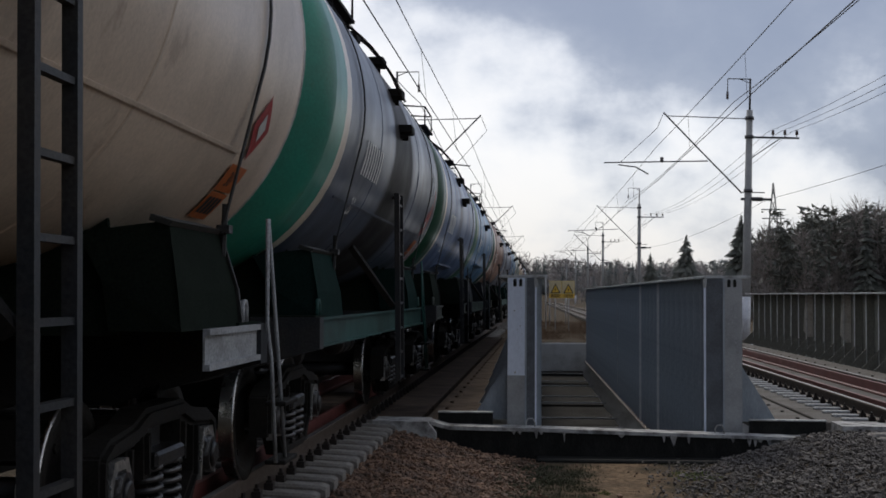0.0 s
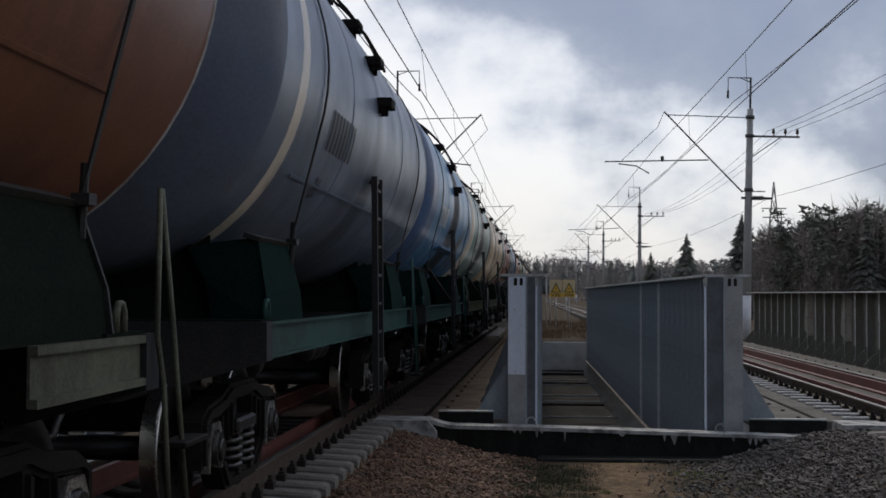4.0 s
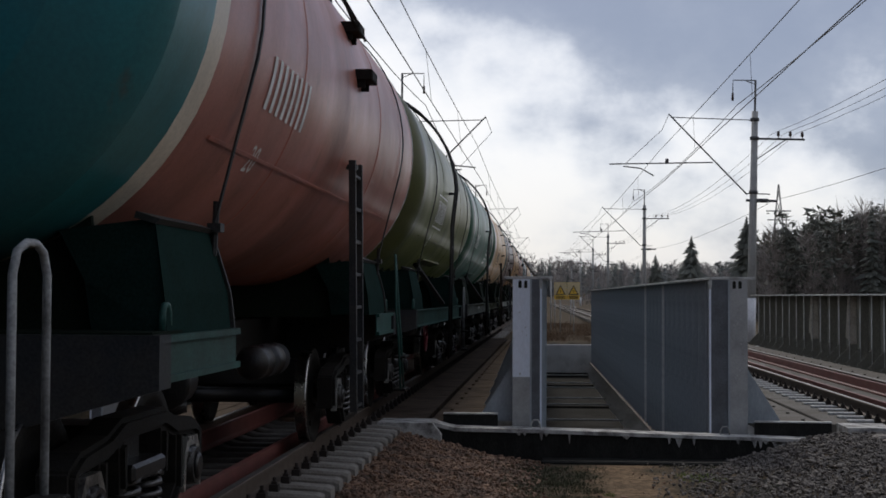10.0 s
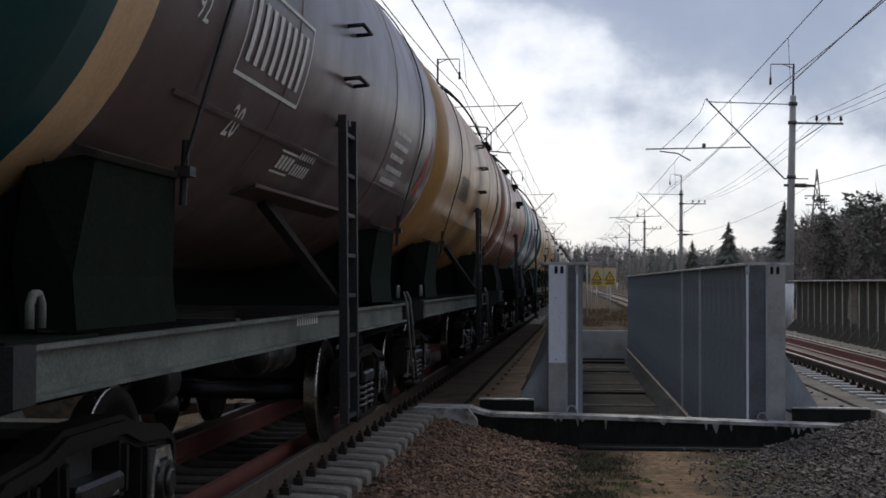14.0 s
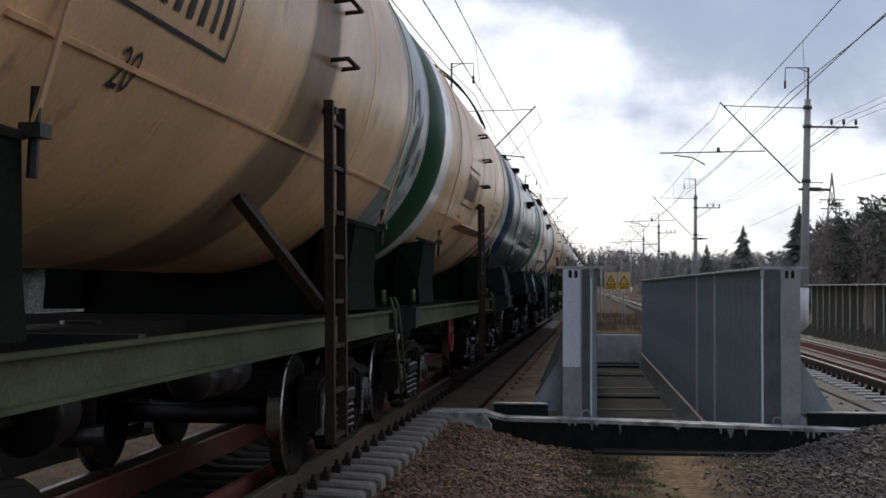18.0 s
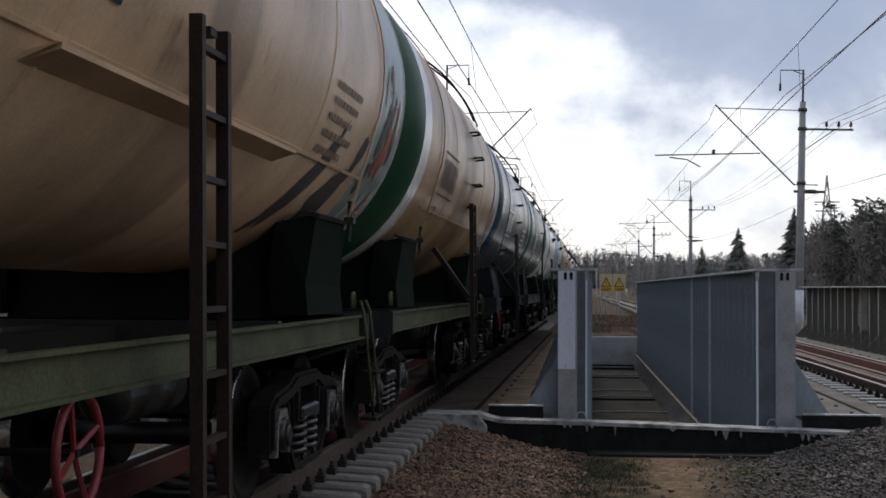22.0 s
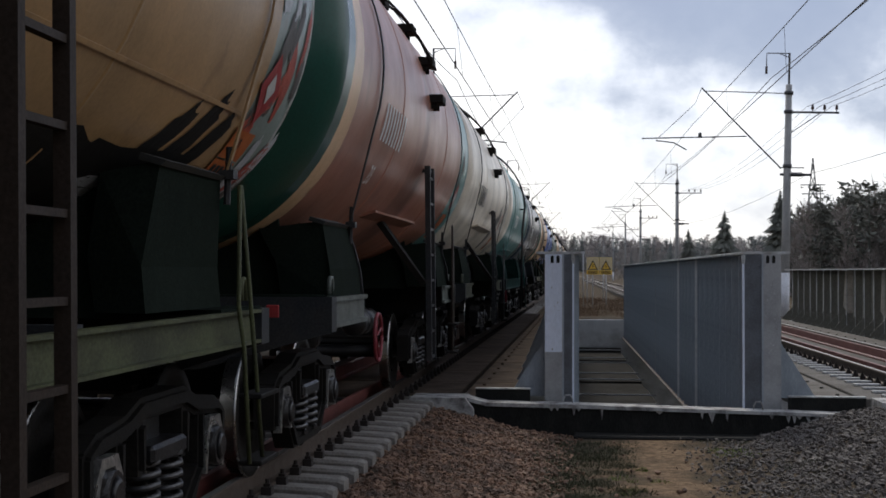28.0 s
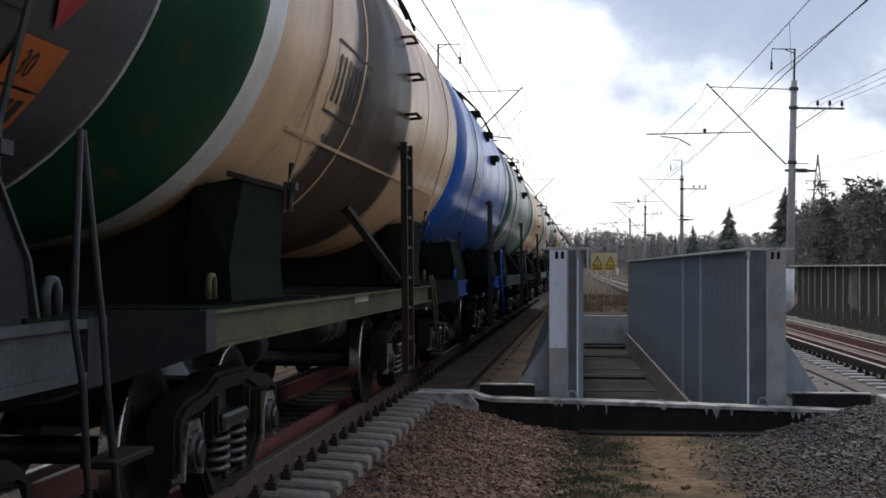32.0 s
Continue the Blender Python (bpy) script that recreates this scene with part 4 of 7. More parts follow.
# ---- overhead line ----
def make_pole(x, y, side, lean, label):
    """A tapered concrete pole; side +1: the track lies towards -x."""
    t = thing("catenary_pole", label, "overhead line pole", (SKEW if x > 0 else Matrix()) @ pose(x, y, -0.5, 0, lean, 0), group="overhead line poles")
    s = -side
    bm = B()
    rod(bm, (0, 0, 0), (0, 0, 9.95), 0.20, 14, 0.13)
    part("shaft", bm, M["pole"], t)
    bm = B()
    rod(bm, (0, 0, 0.02), (0, 0, 2.0), 0.206, 14, 0.196)
    part("whitewashed_foot", bm, M["pole_foot"], t)
    bm = B()
    zt = 11.28 if side > 0 else 11.68
    rod(bm, (0, 0, 9.9), (0, 0, zt + 0.02), 0.045, 8)
    part("mast_pipe", bm, M["line_steel"], t)
    bm = B()
    pipe(bm, [(0, 0, zt), (s * 0.95, 0, zt), (s * 0.95, 0, zt - 0.56)], 0.025)
    pipe(bm, [(s * 0.0, 0, zt - 0.18), (s * 0.45, 0, zt)], 0.02)
    part("feeder_bracket", bm, M["line_steel"], t)
    bm = B()
    rod(bm, (s * 0.95, 0, zt - 0.56), (s * 0.95, 0, zt - 0.88), 0.05, 8)
    part("insulator", bm, M["insulator"], t)
    # inclined cantilever with its stay
    bm = B()
    pipe(bm, [(s * 0.26, 0, 6.40), (s * 1.95, 0, 8.08), (s * 3.64, 0, 9.78)], 0.035)
    part("cantilever", bm, M["line_steel"], t)
    bm = B()
    rod(bm, (s * 0.12, 0, 9.58), (s * 3.5, 0, 9.64), 0.022, 6)
    part("stay_rod", bm, M["line_steel"], t)
    bm = B()
    reach = 6.12 if side > 0 else 3.2
    rod(bm, (s * 1.72, 0, 7.74), (s * reach, 0, 7.58), 0.03, 6)
    rod(bm, (s * 0.6 * reach, 0, 7.64), (s * 0.6 * reach, 0, 7.86), 0.08, 6)
    part("registration_arm", bm, M["line_steel"], t)
    bm = B()
    pipe(bm, [(s * (reach - 0.6), 0, 7.5), (s * (reach - 1.35), 0, 7.42), (s * (reach - 1.9), 0, 7.12)], 0.03)
    part("steady_arm", bm, M["line_steel"], t)
    bm = B()
    rod(bm, (s * 3.64, 0, 9.76), (s * 3.9, 0, 9.1), 0.012, 5)
    rod(bm, (s * 3.9, 0, 9.1), (s * (reach - 0.68), 0, 7.6), 0.012, 5)
    part("drop_wire", bm, M["wire"], t)
    # telecom cross-arm with three insulators
    bm = B()
    box(bm, min(-s * 0.05, -s * 2.1), max(-s * 0.05, -s * 2.1), -0.04, 0.04, 8.75, 8.83)
    rod(bm, (-s * 0.1, 0, 7.9), (-s * 1.3, 0, 8.76), 0.025, 6)
    part("cross_arm", bm, M["line_steel"], t)
    for k in (1.0, 1.5, 2.0):
        bm = B()
        rod(bm, (-s * k, 0, 8.83), (-s * k, 0, 8.95), 0.02, 6)
        rod(bm, (-s * k, 0, 8.92), (-s * k, 0, 9.12), 0.07, 8, 0.05)
        part("insulator", bm, M["insulator"], t)
    bm = B()
    box(bm, min(s * 0.3, -s * 1.0), max(s * 0.3, -s * 1.0), -0.07, 0.07, 6.1, 6.2)
    box(bm, min(s * 0.3, -s * 0.7), max(s * 0.3, -s * 0.7), -0.03, 0.03, 6.42, 6.46)
    rod(bm, (-s * 0.15, -0.12, 6.15), (-s * 0.6, -0.12, 6.15), 0.09, 8)
    part("lower_bracket", bm, M["line_steel"], t)
    for z in (6.5, 8.8, 9.6):
        bm = B()
        rod(bm, (0, 0, z - 0.07), (0, 0, z + 0.07), 0.19, 14)
        part("clamp", bm, M["line_steel"], t)
    return t


POLES_Y = [58.5, 118, 177, 242, 304, 366]
for i, y in enumerate(POLES_Y):
    make_pole((9.05, 9.5, 9.5, 9.75, 10.0, 10.2)[i], (y, y, 173, 220, 280, 350)[i], 1, 1.3 if i == 0 else 0.2, "grey concrete catenary pole with cantilever, leaning slightly" if i == 0 else "grey concrete catenary pole with cantilever")
for i, y in enumerate([58.5, 118, 177, 242, 304, 366]):
    make_pole(-6.37, y, -1, 0.0, "grey concrete catenary pole half hidden by the train")


def wire(name, pts, r, label):
    bm = B()
    if pts[0][0] > 0:
        pts = [SKEW @ Vector(p) for p in pts]
    pipe(bm, pts, r, 5)
    ob = new(name, mesh_of(name, bm, M["wire"]))
    return tagged(ob, label, "overhead wire", "overhead wires")


def sagging(x, z_pole, z_mid, ys, x2=None, stagger=0.0):
    pts = []
    for a, b, k in zip(ys, ys[1:], range(99)):
        for i in range(10):
            u = i / 10
            z = z_mid + (z_pole - z_mid) * (2 * u - 1) ** 2
            pts.append((x + stagger * (1 - 2 * u) * (1 if k % 2 else -1), a + (b - a) * u, z))
    pts.append((x, ys[-1], z_pole))
    return pts


def make_wires():
    ys = [-1.5] + POLES_Y
    # over the empty track, then over the train's track
    for contact, mess, feed in (((5.3, 6.48, 6.53, 0.12), (5.25, 7.8, 7.65), (8.55, 9.75, 9.35)), ((-3.0, 6.52, 6.45, 0.1), (-3.15, 8.15, 7.8), (-5.35, 9.8, 8.9))):
        wire("contact_wire", sagging(contact[0], contact[1], contact[2], ys, stagger=contact[3]), 0.013, "thin contact wire over the track")
        cat = sagging(*mess, ys)
        wire("messenger_wire", cat, 0.012, "sagging messenger wire over the track")
        for k, p in enumerate(cat):
            if k % 10 in (2, 4, 6, 8):
                wire("dropper", [p, (contact[0], p[1], contact[2] + 0.02)], 0.006, "thin dropper between messenger and contact wire")
        wire("feeder_wire", sagging(*feed, ys), 0.017, "sagging feeder wire on the pole tops")
    for k in (1.0, 1.5, 2.0):
        wire("line_wire", sagging(9.0 + k, 8.5, 7.75, ys), 0.009, "thin line wire on insulators")
    wire("line_wire", sagging(10.05, 5.65, 5.25, ys), 0.009, "thin line wire below the cross-arms")


make_wires()


# ---- beyond the bridge ----
def make_sign(x, y):
    t = thing("warning_sign", "pair of yellow warning plates on two thin posts", "warning sign", pose(x, y, -0.42))
    for px in (-0.35, 0.35):
        bm = B()
        rod(bm, (px, 0.03, 0), (px, 0.03, 2.6), 0.03, 8)
        part("post", bm, M["sign_back"], t)
    for px in (-0.34, 0.34):
        bm = B()
        box(bm, px - 0.325, px + 0.325, -0.012, 0.0, 1.81, 2.71, 0.003)
        pl = part("plate", bm, M["sign_yellow"], t, "yellow enamel plate with a black triangle")
        bm = B()
        box(bm, px - 0.315, px + 0.315, -0.0145, -0.0125, 2.03, 2.7)
        part("upper_panel", bm, M["sign_pale"], pl, "sun-bleached upper panel")
        bm = B()
        prism(bm, [(px - 0.25, 2.06), (px + 0.25, 2.06), (px, 2.55)], 'y', -0.0155, -0.0147)
        part("triangle_fill", bm, M["sign_yellow"], pl)
        bm = B()
        tri = [(px - 0.27, 2.05), (px + 0.27, 2.05), (px, 2.57)]
        inner = [(px - 0.19, 2.095), (px + 0.19, 2.095), (px, 2.47)]
        A = [bm.verts.new((u, -0.016, v)) for u, v in tri]
        C = [bm.verts.new((u, -0.016, v)) for u, v in inner]
        for i in range(3):
            j = (i + 1) % 3
            bm.faces.new((A[i], A[j], C[j], C[i]))
        part("triangle", bm, M["sign_black"], pl)
        bm = B()
        prism(bm, [(px - 0.02, 2.12), (px + 0.05, 2.25), (px + 0.005, 2.25), (px + 0.03, 2.39), (px - 0.05, 2.23), (px - 0.005, 2.23)], 'y', -0.018, -0.0145)
        part("bolt_mark", bm, M["sign_black"], pl)
        bm = B()
        for k in range(3):
            box(bm, px - 0.24, px + 0.24, -0.0165, -0.0125, 1.85 + 0.055 * k, 1.88 + 0.055 * k)
        part("caption_bars", bm, M["sign_black"], pl)["kind"] = "stuff"
    return t


make_sign(0.94, 72)
for x, y, h in ((0.1, 76, 3.0), (0.35, 84, 2.6), (1.5, 95, 2.4), (-0.4, 90, 2.2)):
    t = thing("marker_post", "thin pale marker post beside the track", "post", pose(x, y, -0.5), "marker posts")
    bm = B()
    rod(bm, (0, 0, 0), (0, 0, h), 0.035, 8)
    part("post", bm, M["sign_back"], t)
    bm = B()
    box(bm, -0.09, 0.09, -0.06, 0.06, h, h + 0.16, 0.01)
    part("cap", bm, M["sign_back"], t)


def make_pylon(x, y):
    t = thing("transmission_pylon", "far steel lattice tower rising above the wood", "pylon", pose(x, y, -1))
    bm = B()
    h = 23.0
    for sx in (-1, 1):
        for sy in (-1, 1):
            rod(bm, (sx * 2.2, sy * 1.2, 0), (sx * 0.05, sy * 0.05, h), 0.09, 5)
    for k in range(10):
        z = 2.2 * k
        w, w2 = 2.2 * (1 - z / h), 2.2 * (1 - (z + 2.2) / h)
        for sy in (-1, 1):
            rod(bm, (-w, sy * w * 0.5, z), (w2, sy * w2 * 0.5, z + 2.2), 0.05, 4)
            rod(bm, (w, sy * w * 0.5, z), (-w2, sy * w2 * 0.5, z + 2.2), 0.05, 4)
    part("tower", bm, M["pole"], t)
    for z, w in ((18.2, 2.2), (16.6, 2.0)):
        bm = B()
        rod(bm, (-w, 0, z), (w, 0, z), 0.11, 5)
        part("cross_arm", bm, M["pole"], t)


make_pylon(41.4, 250)


# ---- woods ----
def spruce_tree(bm, x, y, z, h, r, rng):
    rod(bm, (x, y, z), (x, y, z + h * 0.97), 0.018 * h, 5, 0.02, caps=False)
    n = int(18 + h * 1.7)
    for k in range(n):
        u = (k + 0.5) / n
        zz = z + h * (0.12 + 0.86 * u)
        rr = r * (1 - u) ** 0.85 * rng.uniform(0.6, 1.2) + 0.12
        m = 8
        a0 = rng.uniform(0, 6.28)
        for i in range(m):
            a = a0 + 6.283 * i / m + rng.uniform(-0.25, 0.25)
            q = rr * rng.uniform(0.55, 1.15)
            zz += rng.uniform(-0.12, 0.12)
            w = 0.24 * rr + 0.1
            ca, sa = math.cos(a), math.sin(a)
            tip = bm.verts.new((x + ca * q, y + sa * q, zz - 0.35 * q))
            b1 = bm.verts.new((x - sa * w * 0.8 + ca * q * 0.45, y + ca * w * 0.8 + sa * q * 0.45, zz - 0.22 * q))
            b2 = bm.verts.new((x + sa * w * 0.8 + ca * q * 0.45, y - ca * w * 0.8 + sa * q * 0.45, zz - 0.22 * q))
            top = bm.verts.new((x, y, zz + 0.1 * rr))
            mid = bm.verts.new((x + ca * q * 0.5, y + sa * q * 0.5, zz - 0.02 * q))
            bm.faces.new((top, b1, mid))
            bm.faces.new((top, mid, b2))
            bm.faces.new((mid, b1, tip))
            bm.faces.new((mid, tip, b2))


def bare_tree(bm, x, y, z, h, rng, fine=26):
    lean = rng.uniform(-0.03, 0.03)
    top = Vector((x + lean * h, y, z + h))
    base = Vector((x, y, z))
    rod(bm, base, top, 0.009 * h + 0.04, 5, 0.015, caps=False)
    for k in range(fine):
        u = rng.uniform(0.3, 0.98)
        p = base.lerp(top, u)
        a = rng.uniform(0, 6.283)
        ln = h * (1 - u) * rng.uniform(0.25, 0.55) + 0.6
        q = p + Vector((math.cos(a) * ln * 0.6, math.sin(a) * ln * 0.6, ln * rng.uniform(0.55, 0.95)))
        rod(bm, p, q, 0.035, 3, 0.012, caps=False)
        for j in range(3):
            p2 = p.lerp(q, rng.uniform(0.4, 0.95))
            q2 = p2 + Vector((rng.uniform(-0.5, 0.5), rng.uniform(-0.5, 0.5), rng.uniform(0.2, 0.8))) * ln * 0.5
            rod(bm, p2, q2, 0.022, 3, 0.008, caps=False)


def pine_tree(bm, x, y, z, h, rng):
    """A pine: bare trunk below, ragged clumps of needles above."""
    rod(bm, (x, y, z), (x, y, z + h), 0.02 * h, 5, 0.05, caps=False)
    for k in range(26):
        u = rng.uniform(0.35, 1.0)
        rr = h * 0.17 * (1.15 - u) ** 0.5 * rng.uniform(0.4, 1.1)
        a = rng.uniform(0, 6.283)
        c = Vector((x + math.cos(a) * rr, y + math.sin(a) * rr, z + h * u))
        for j in range(15):
            d = Vector((rng.gauss(0, 1), rng.gauss(0, 1), rng.gauss(0, 0.6))) * h * 0.03
            e = Vector((rng.gauss(0, 1), rng.gauss(0, 1), rng.gauss(0, 0.6))) * h * 0.03
            q = c + Vector((rng.gauss(0, 1), rng.gauss(0, 1), rng.gauss(0, 0.5))) * h * 0.035
            bm.faces.new([bm.verts.new(v) for v in (q, q + d, q + e)])


def twig_mass(name, spots, mat, label, seed, per=110, width=0.055):
    """Leafless crowns and undergrowth as a mass of thin twigs. spots: (x, y, z, height, radius, low)."""
    g = np.random.default_rng(seed)
    S = np.repeat(np.array(spots), per, 0)
    n = len(S)
    u = S[:, 5] + (1 - S[:, 5]) * g.random(n) ** 0.8
    a = g.uniform(0, 6.2832, n)
    wide = S[:, 4] * np.sqrt(g.random(n)) * np.sin(np.pi * (0.12 + 0.83 * u))
    P = np.stack([S[:, 0] + wide * np.cos(a), S[:, 1] + wide * np.sin(a), S[:, 2] + S[:, 3] * u], -1)
    D = np.stack([np.cos(a) * 0.6, np.sin(a) * 0.6, g.uniform(0.3, 1.2, n)], -1) + g.normal(0, 0.35, (n, 3))
    D *= (S[:, 3] * g.uniform(0.05, 0.13, n))[:, None]
    b = g.uniform(0, 6.2832, n)
    W = np.stack([np.cos(b), np.sin(b), g.normal(0, 0.4, n)], -1) * (width * g.uniform(0.5, 1.5, n))[:, None]
    V = np.stack([P - W, P + W, P + D], 1).reshape(-1, 3)
    me = bpy.data.meshes.new(name)
    me.from_pydata(V.tolist(), [], np.arange(3 * n).reshape(-1, 3).tolist())
    me.materials.append(mat)
    return tagged(new(name, me), label, "forest", kind="stuff")


def woods():
    rng = random.Random(11)
    crowns = {}

    def belt(name, n, place, shares, mats, label):
        bms, bmt = B(), B()
        for k in range(n):
            x, y, h = place()
            z = ground_z(x, y) - 0.3
            r = rng.random()
            if r < shares[0]:
                spruce_tree(bms, x, y, z, h, h * rng.uniform(0.15, 0.21), rng)
            elif r < shares[0] + shares[1]:
                pine_tree(bms, x, y, z, h, rng)
            else:
                hh = h * rng.uniform(0.85, 1.05)
                bare_tree(bmt, x, y, z, hh, rng, 14)
                crowns.setdefault(name, []).append((x, y, z, hh, hh * rng.uniform(0.13, 0.2), 0.28))
            for q in range(2):
                crowns.setdefault(name, []).append((x + rng.uniform(-4, 4), y + rng.uniform(-4, 4), z, h * rng.uniform(0.2, 0.5), 1.6, 0.0))
        for bm, mat, text, tail in ((bms, mats[0], label[0], "_evergreens"), (bmt, mats[1], label[1], "_bare_trees")):
            tagged(new(name + tail, mesh_of(name, bm, mat)), text, "forest", kind="stuff")

    def near():
        y = rng.uniform(165, 275)
        x = y * rng.uniform(0.152, 0.42)
        return x, y, rng.uniform(11.5, 16.2) * (0.80 + 0.34 * min(1, (x / y - 0.15) / 0.13))

    def middle():
        y = rng.uniform(300, 380)
        return y * rng.uniform(0.03, 0.3), y, rng.uniform(8.0, 11.5)

    def far():
        y = rng.uniform(460, 640)
        return y * rng.uniform(-0.12, 0.3), y, rng.uniform(9, 13.5)

    belt("near_wood", 760, near, (0.09, 0.38), (M["spruce"], M["twig"]), ("dark spruces and pines in a wood beside the line", "bare birches and aspens in a wood beside the line"))
    belt("middle_wood", 380, middle, (0.22, 0.1), (M["spruce_far"], M["twig_far"]), ("evergreens farther along the line, paled for haze", "bare trees farther along the line, paled for haze"))
    belt("far_wood", 760, far, (0.3, 0.1), (M["spruce_far"], M["twig_far"]), ("evergreens on the far rise, paled for haze", "bare trees on the far rise, paled for haze"))
    twig_mass("near_wood_twigs", crowns["near_wood"], M["twig"], "grey-brown leafless crowns and undergrowth of the near wood", 1, 230, 0.052)
    twig_mass("middle_wood_twigs", crowns["middle_wood"], M["twig_far"], "leafless crowns along the line, paled for haze", 2, 80, 0.11)
    twig_mass("far_wood_twigs", crowns["far_wood"], M["twig_far"], "leafless crowns on the far rise, paled for haze", 3, 80, 0.2)


woods()


def ring_wood():
    """Unseen coarse wood added beside and behind the filmer, closing off low sky light."""
    rng = random.Random(3)
    bm = B()
    for k in range(1300):
        side = rng.random()
        if side < 0.45:
            y = rng.uniform(-220, 120)
            x = max(75, 0.42 * y + 30) + 60 * rng.random()
        elif side < 0.75:
            x, y = rng.uniform(-60, -17), rng.uniform(-120, 380)
        else:
            x, y = rng.uniform(-80, 80), rng.uniform(-260, -150)
        h = rng.uniform(12, 19)
        z = ground_z(x, y) - 0.3
        r = h * rng.uniform(0.14, 0.2)
        for j in range(4):
            u0, u1 = 0.1 + 0.2 * j, 0.45 + 0.19 * j
            rr = r * (1 - u0) * rng.uniform(0.9, 1.2)
            rod(bm, (x, y, z + h * u0), (x + rng.uniform(-0.2, 0.2), y, z + h * min(1, u1)), rr, 6, 0.05, caps=False)
    tagged(new("ring_wood", mesh_of("ring_wood", bm, M["spruce"])), "unseen evergreen wood added around the line to block low light", "forest", kind="stuff")


ring_wood()


def lone_spruce(x, y, h, r, seed):
    rng = random.Random(seed)
    t = thing("spruce_tree", "tall dark green spruce standing out of the wood", "tree", pose(x, y, ground_z(x, y) - 0.2), "spruces")
    bm = B()
    rod(bm, (0, 0, 0), (0, 0, h * 0.96), 0.02 * h, 8, 0.02)
    part("trunk", bm, M["bark"], t)
    bm = B()
    spruce_tree(bm, 0, 0, 0, h, r, rng)
    spruce_tree(bm, 0, 0, 0.2, h * 0.98, r * 0.9, rng)
    part("crown", bm, M["spruce"], t)


lone_spruce(20.6, 200, 12.4, 4.4, 1)
lone_spruce(26.4, 185, 14.5, 5.0, 2)
lone_spruce(16.2, 210, 9.5, 3.2, 3)


# ---- the train ----
CAR = 12.02            # over the couplers
SPEED = 12.56
ZC, R = 3.27, 1.64     # tank axis over the rail, tank radius
WHEEL_R = 0.475
AXLES = (-4.825, -2.975, 2.975, 4.825)


def head_profile(y0, y1, r, depth=0.62, n=9):
    """A dished head from the rim at y0 to the crown at y1."""
    s = 1 if y1 > y0 else -1
    return [(y0 + s * depth * math.sin(a), r * math.cos(a) ** 0.7 if a < 1.5707 else 0.0) for a in [math.pi / 2 * i / n for i in range(n + 1)]]


RINGS = {}


def tank_ring(name, y0, y1, car, mat):
    """One painted ring of the shell, its mesh shared between alike rings."""
    key = (name, round(y0, 3), round(y1, 3))
    if key not in RINGS:
        bm = B()
        n = max(1, int((y1 - y0) / 0.6))
        lathe_y(bm, [(y0 + (y1 - y0) * i / n, R) for i in range(n + 1)], 64, 0, ZC)
        RINGS[key] = mesh_of(name, bm, M["frame_black"])
    recolour(piece(name, RINGS[key], car, Matrix()), mat)


def tank_head(name, s, inner, car, mat, split=5, end=5.4):
    """The middle or the rim of a dished head."""
    key = (name, s, inner, split, end)
    if key not in RINGS:
        bm = B()
        prof = head_profile(end, end + 0.45, R, 0.45) if s > 0 else head_profile(-5.1, -5.68, R, 0.58)
        prof[-1] = (prof[-1][0], 0.0)
        lathe_y(bm, prof[split:] if inner else prof[:split + 1], 64, 0, ZC)
        RINGS[key] = mesh_of(name, bm, M["frame_black"])
    recolour(piece(name, RINGS[key], car, Matrix()), mat)


def make_tank(car, k, body, cap, band, spill):
    """Shell, heads and painted rings of one car."""
    inner, rim, rings = ZONES.get(k, (cap, cap, [(cap, -4.5), (band, -4.22)]))
    split = 2 if k == 7 else 5
    far, far_y = FAR.get(k, (body, 4.36))
    tank_head("near_head", -1, True, car, paint(inner, 0, True), split)
    tank_head("near_head_rim", -1, False, car, paint(rim, 0, True), split)
    y = -5.1
    for color, y1 in rings:
        tank_ring("painted_ring", y, y1, car, paint(color, 0))
        y = y1
    mid, half, thick = SPILL.get(k, (0.0, spill, 0.7))
    tank_ring("shell", y, far_y, car, paint(body, half, False, mid, thick))
    end = FAR_END.get(k, 5.4)
    tank_ring("far_ring", far_y, end, car, paint(far, 0))
    # pale bead paints in the light caught along the far rim
    if ("bead", end) not in RINGS:
        bm = B()
        lathe_y(bm, [(end - 0.012, R), (end - 0.006, R + 0.007), (end + 0.006, R + 0.007), (end + 0.012, R - 0.002)], 64, 0, ZC)
        RINGS["bead", end] = mesh_of("rim_bead", bm, M["girder_edge"])
    piece("rim_bead", RINGS["bead", end], car, Matrix())
    tank_head("far_head_rim", 1, False, car, paint(far, 0), 5, end)
    tank_head("far_head", 1, True, car, paint(far, 0), 5, end)


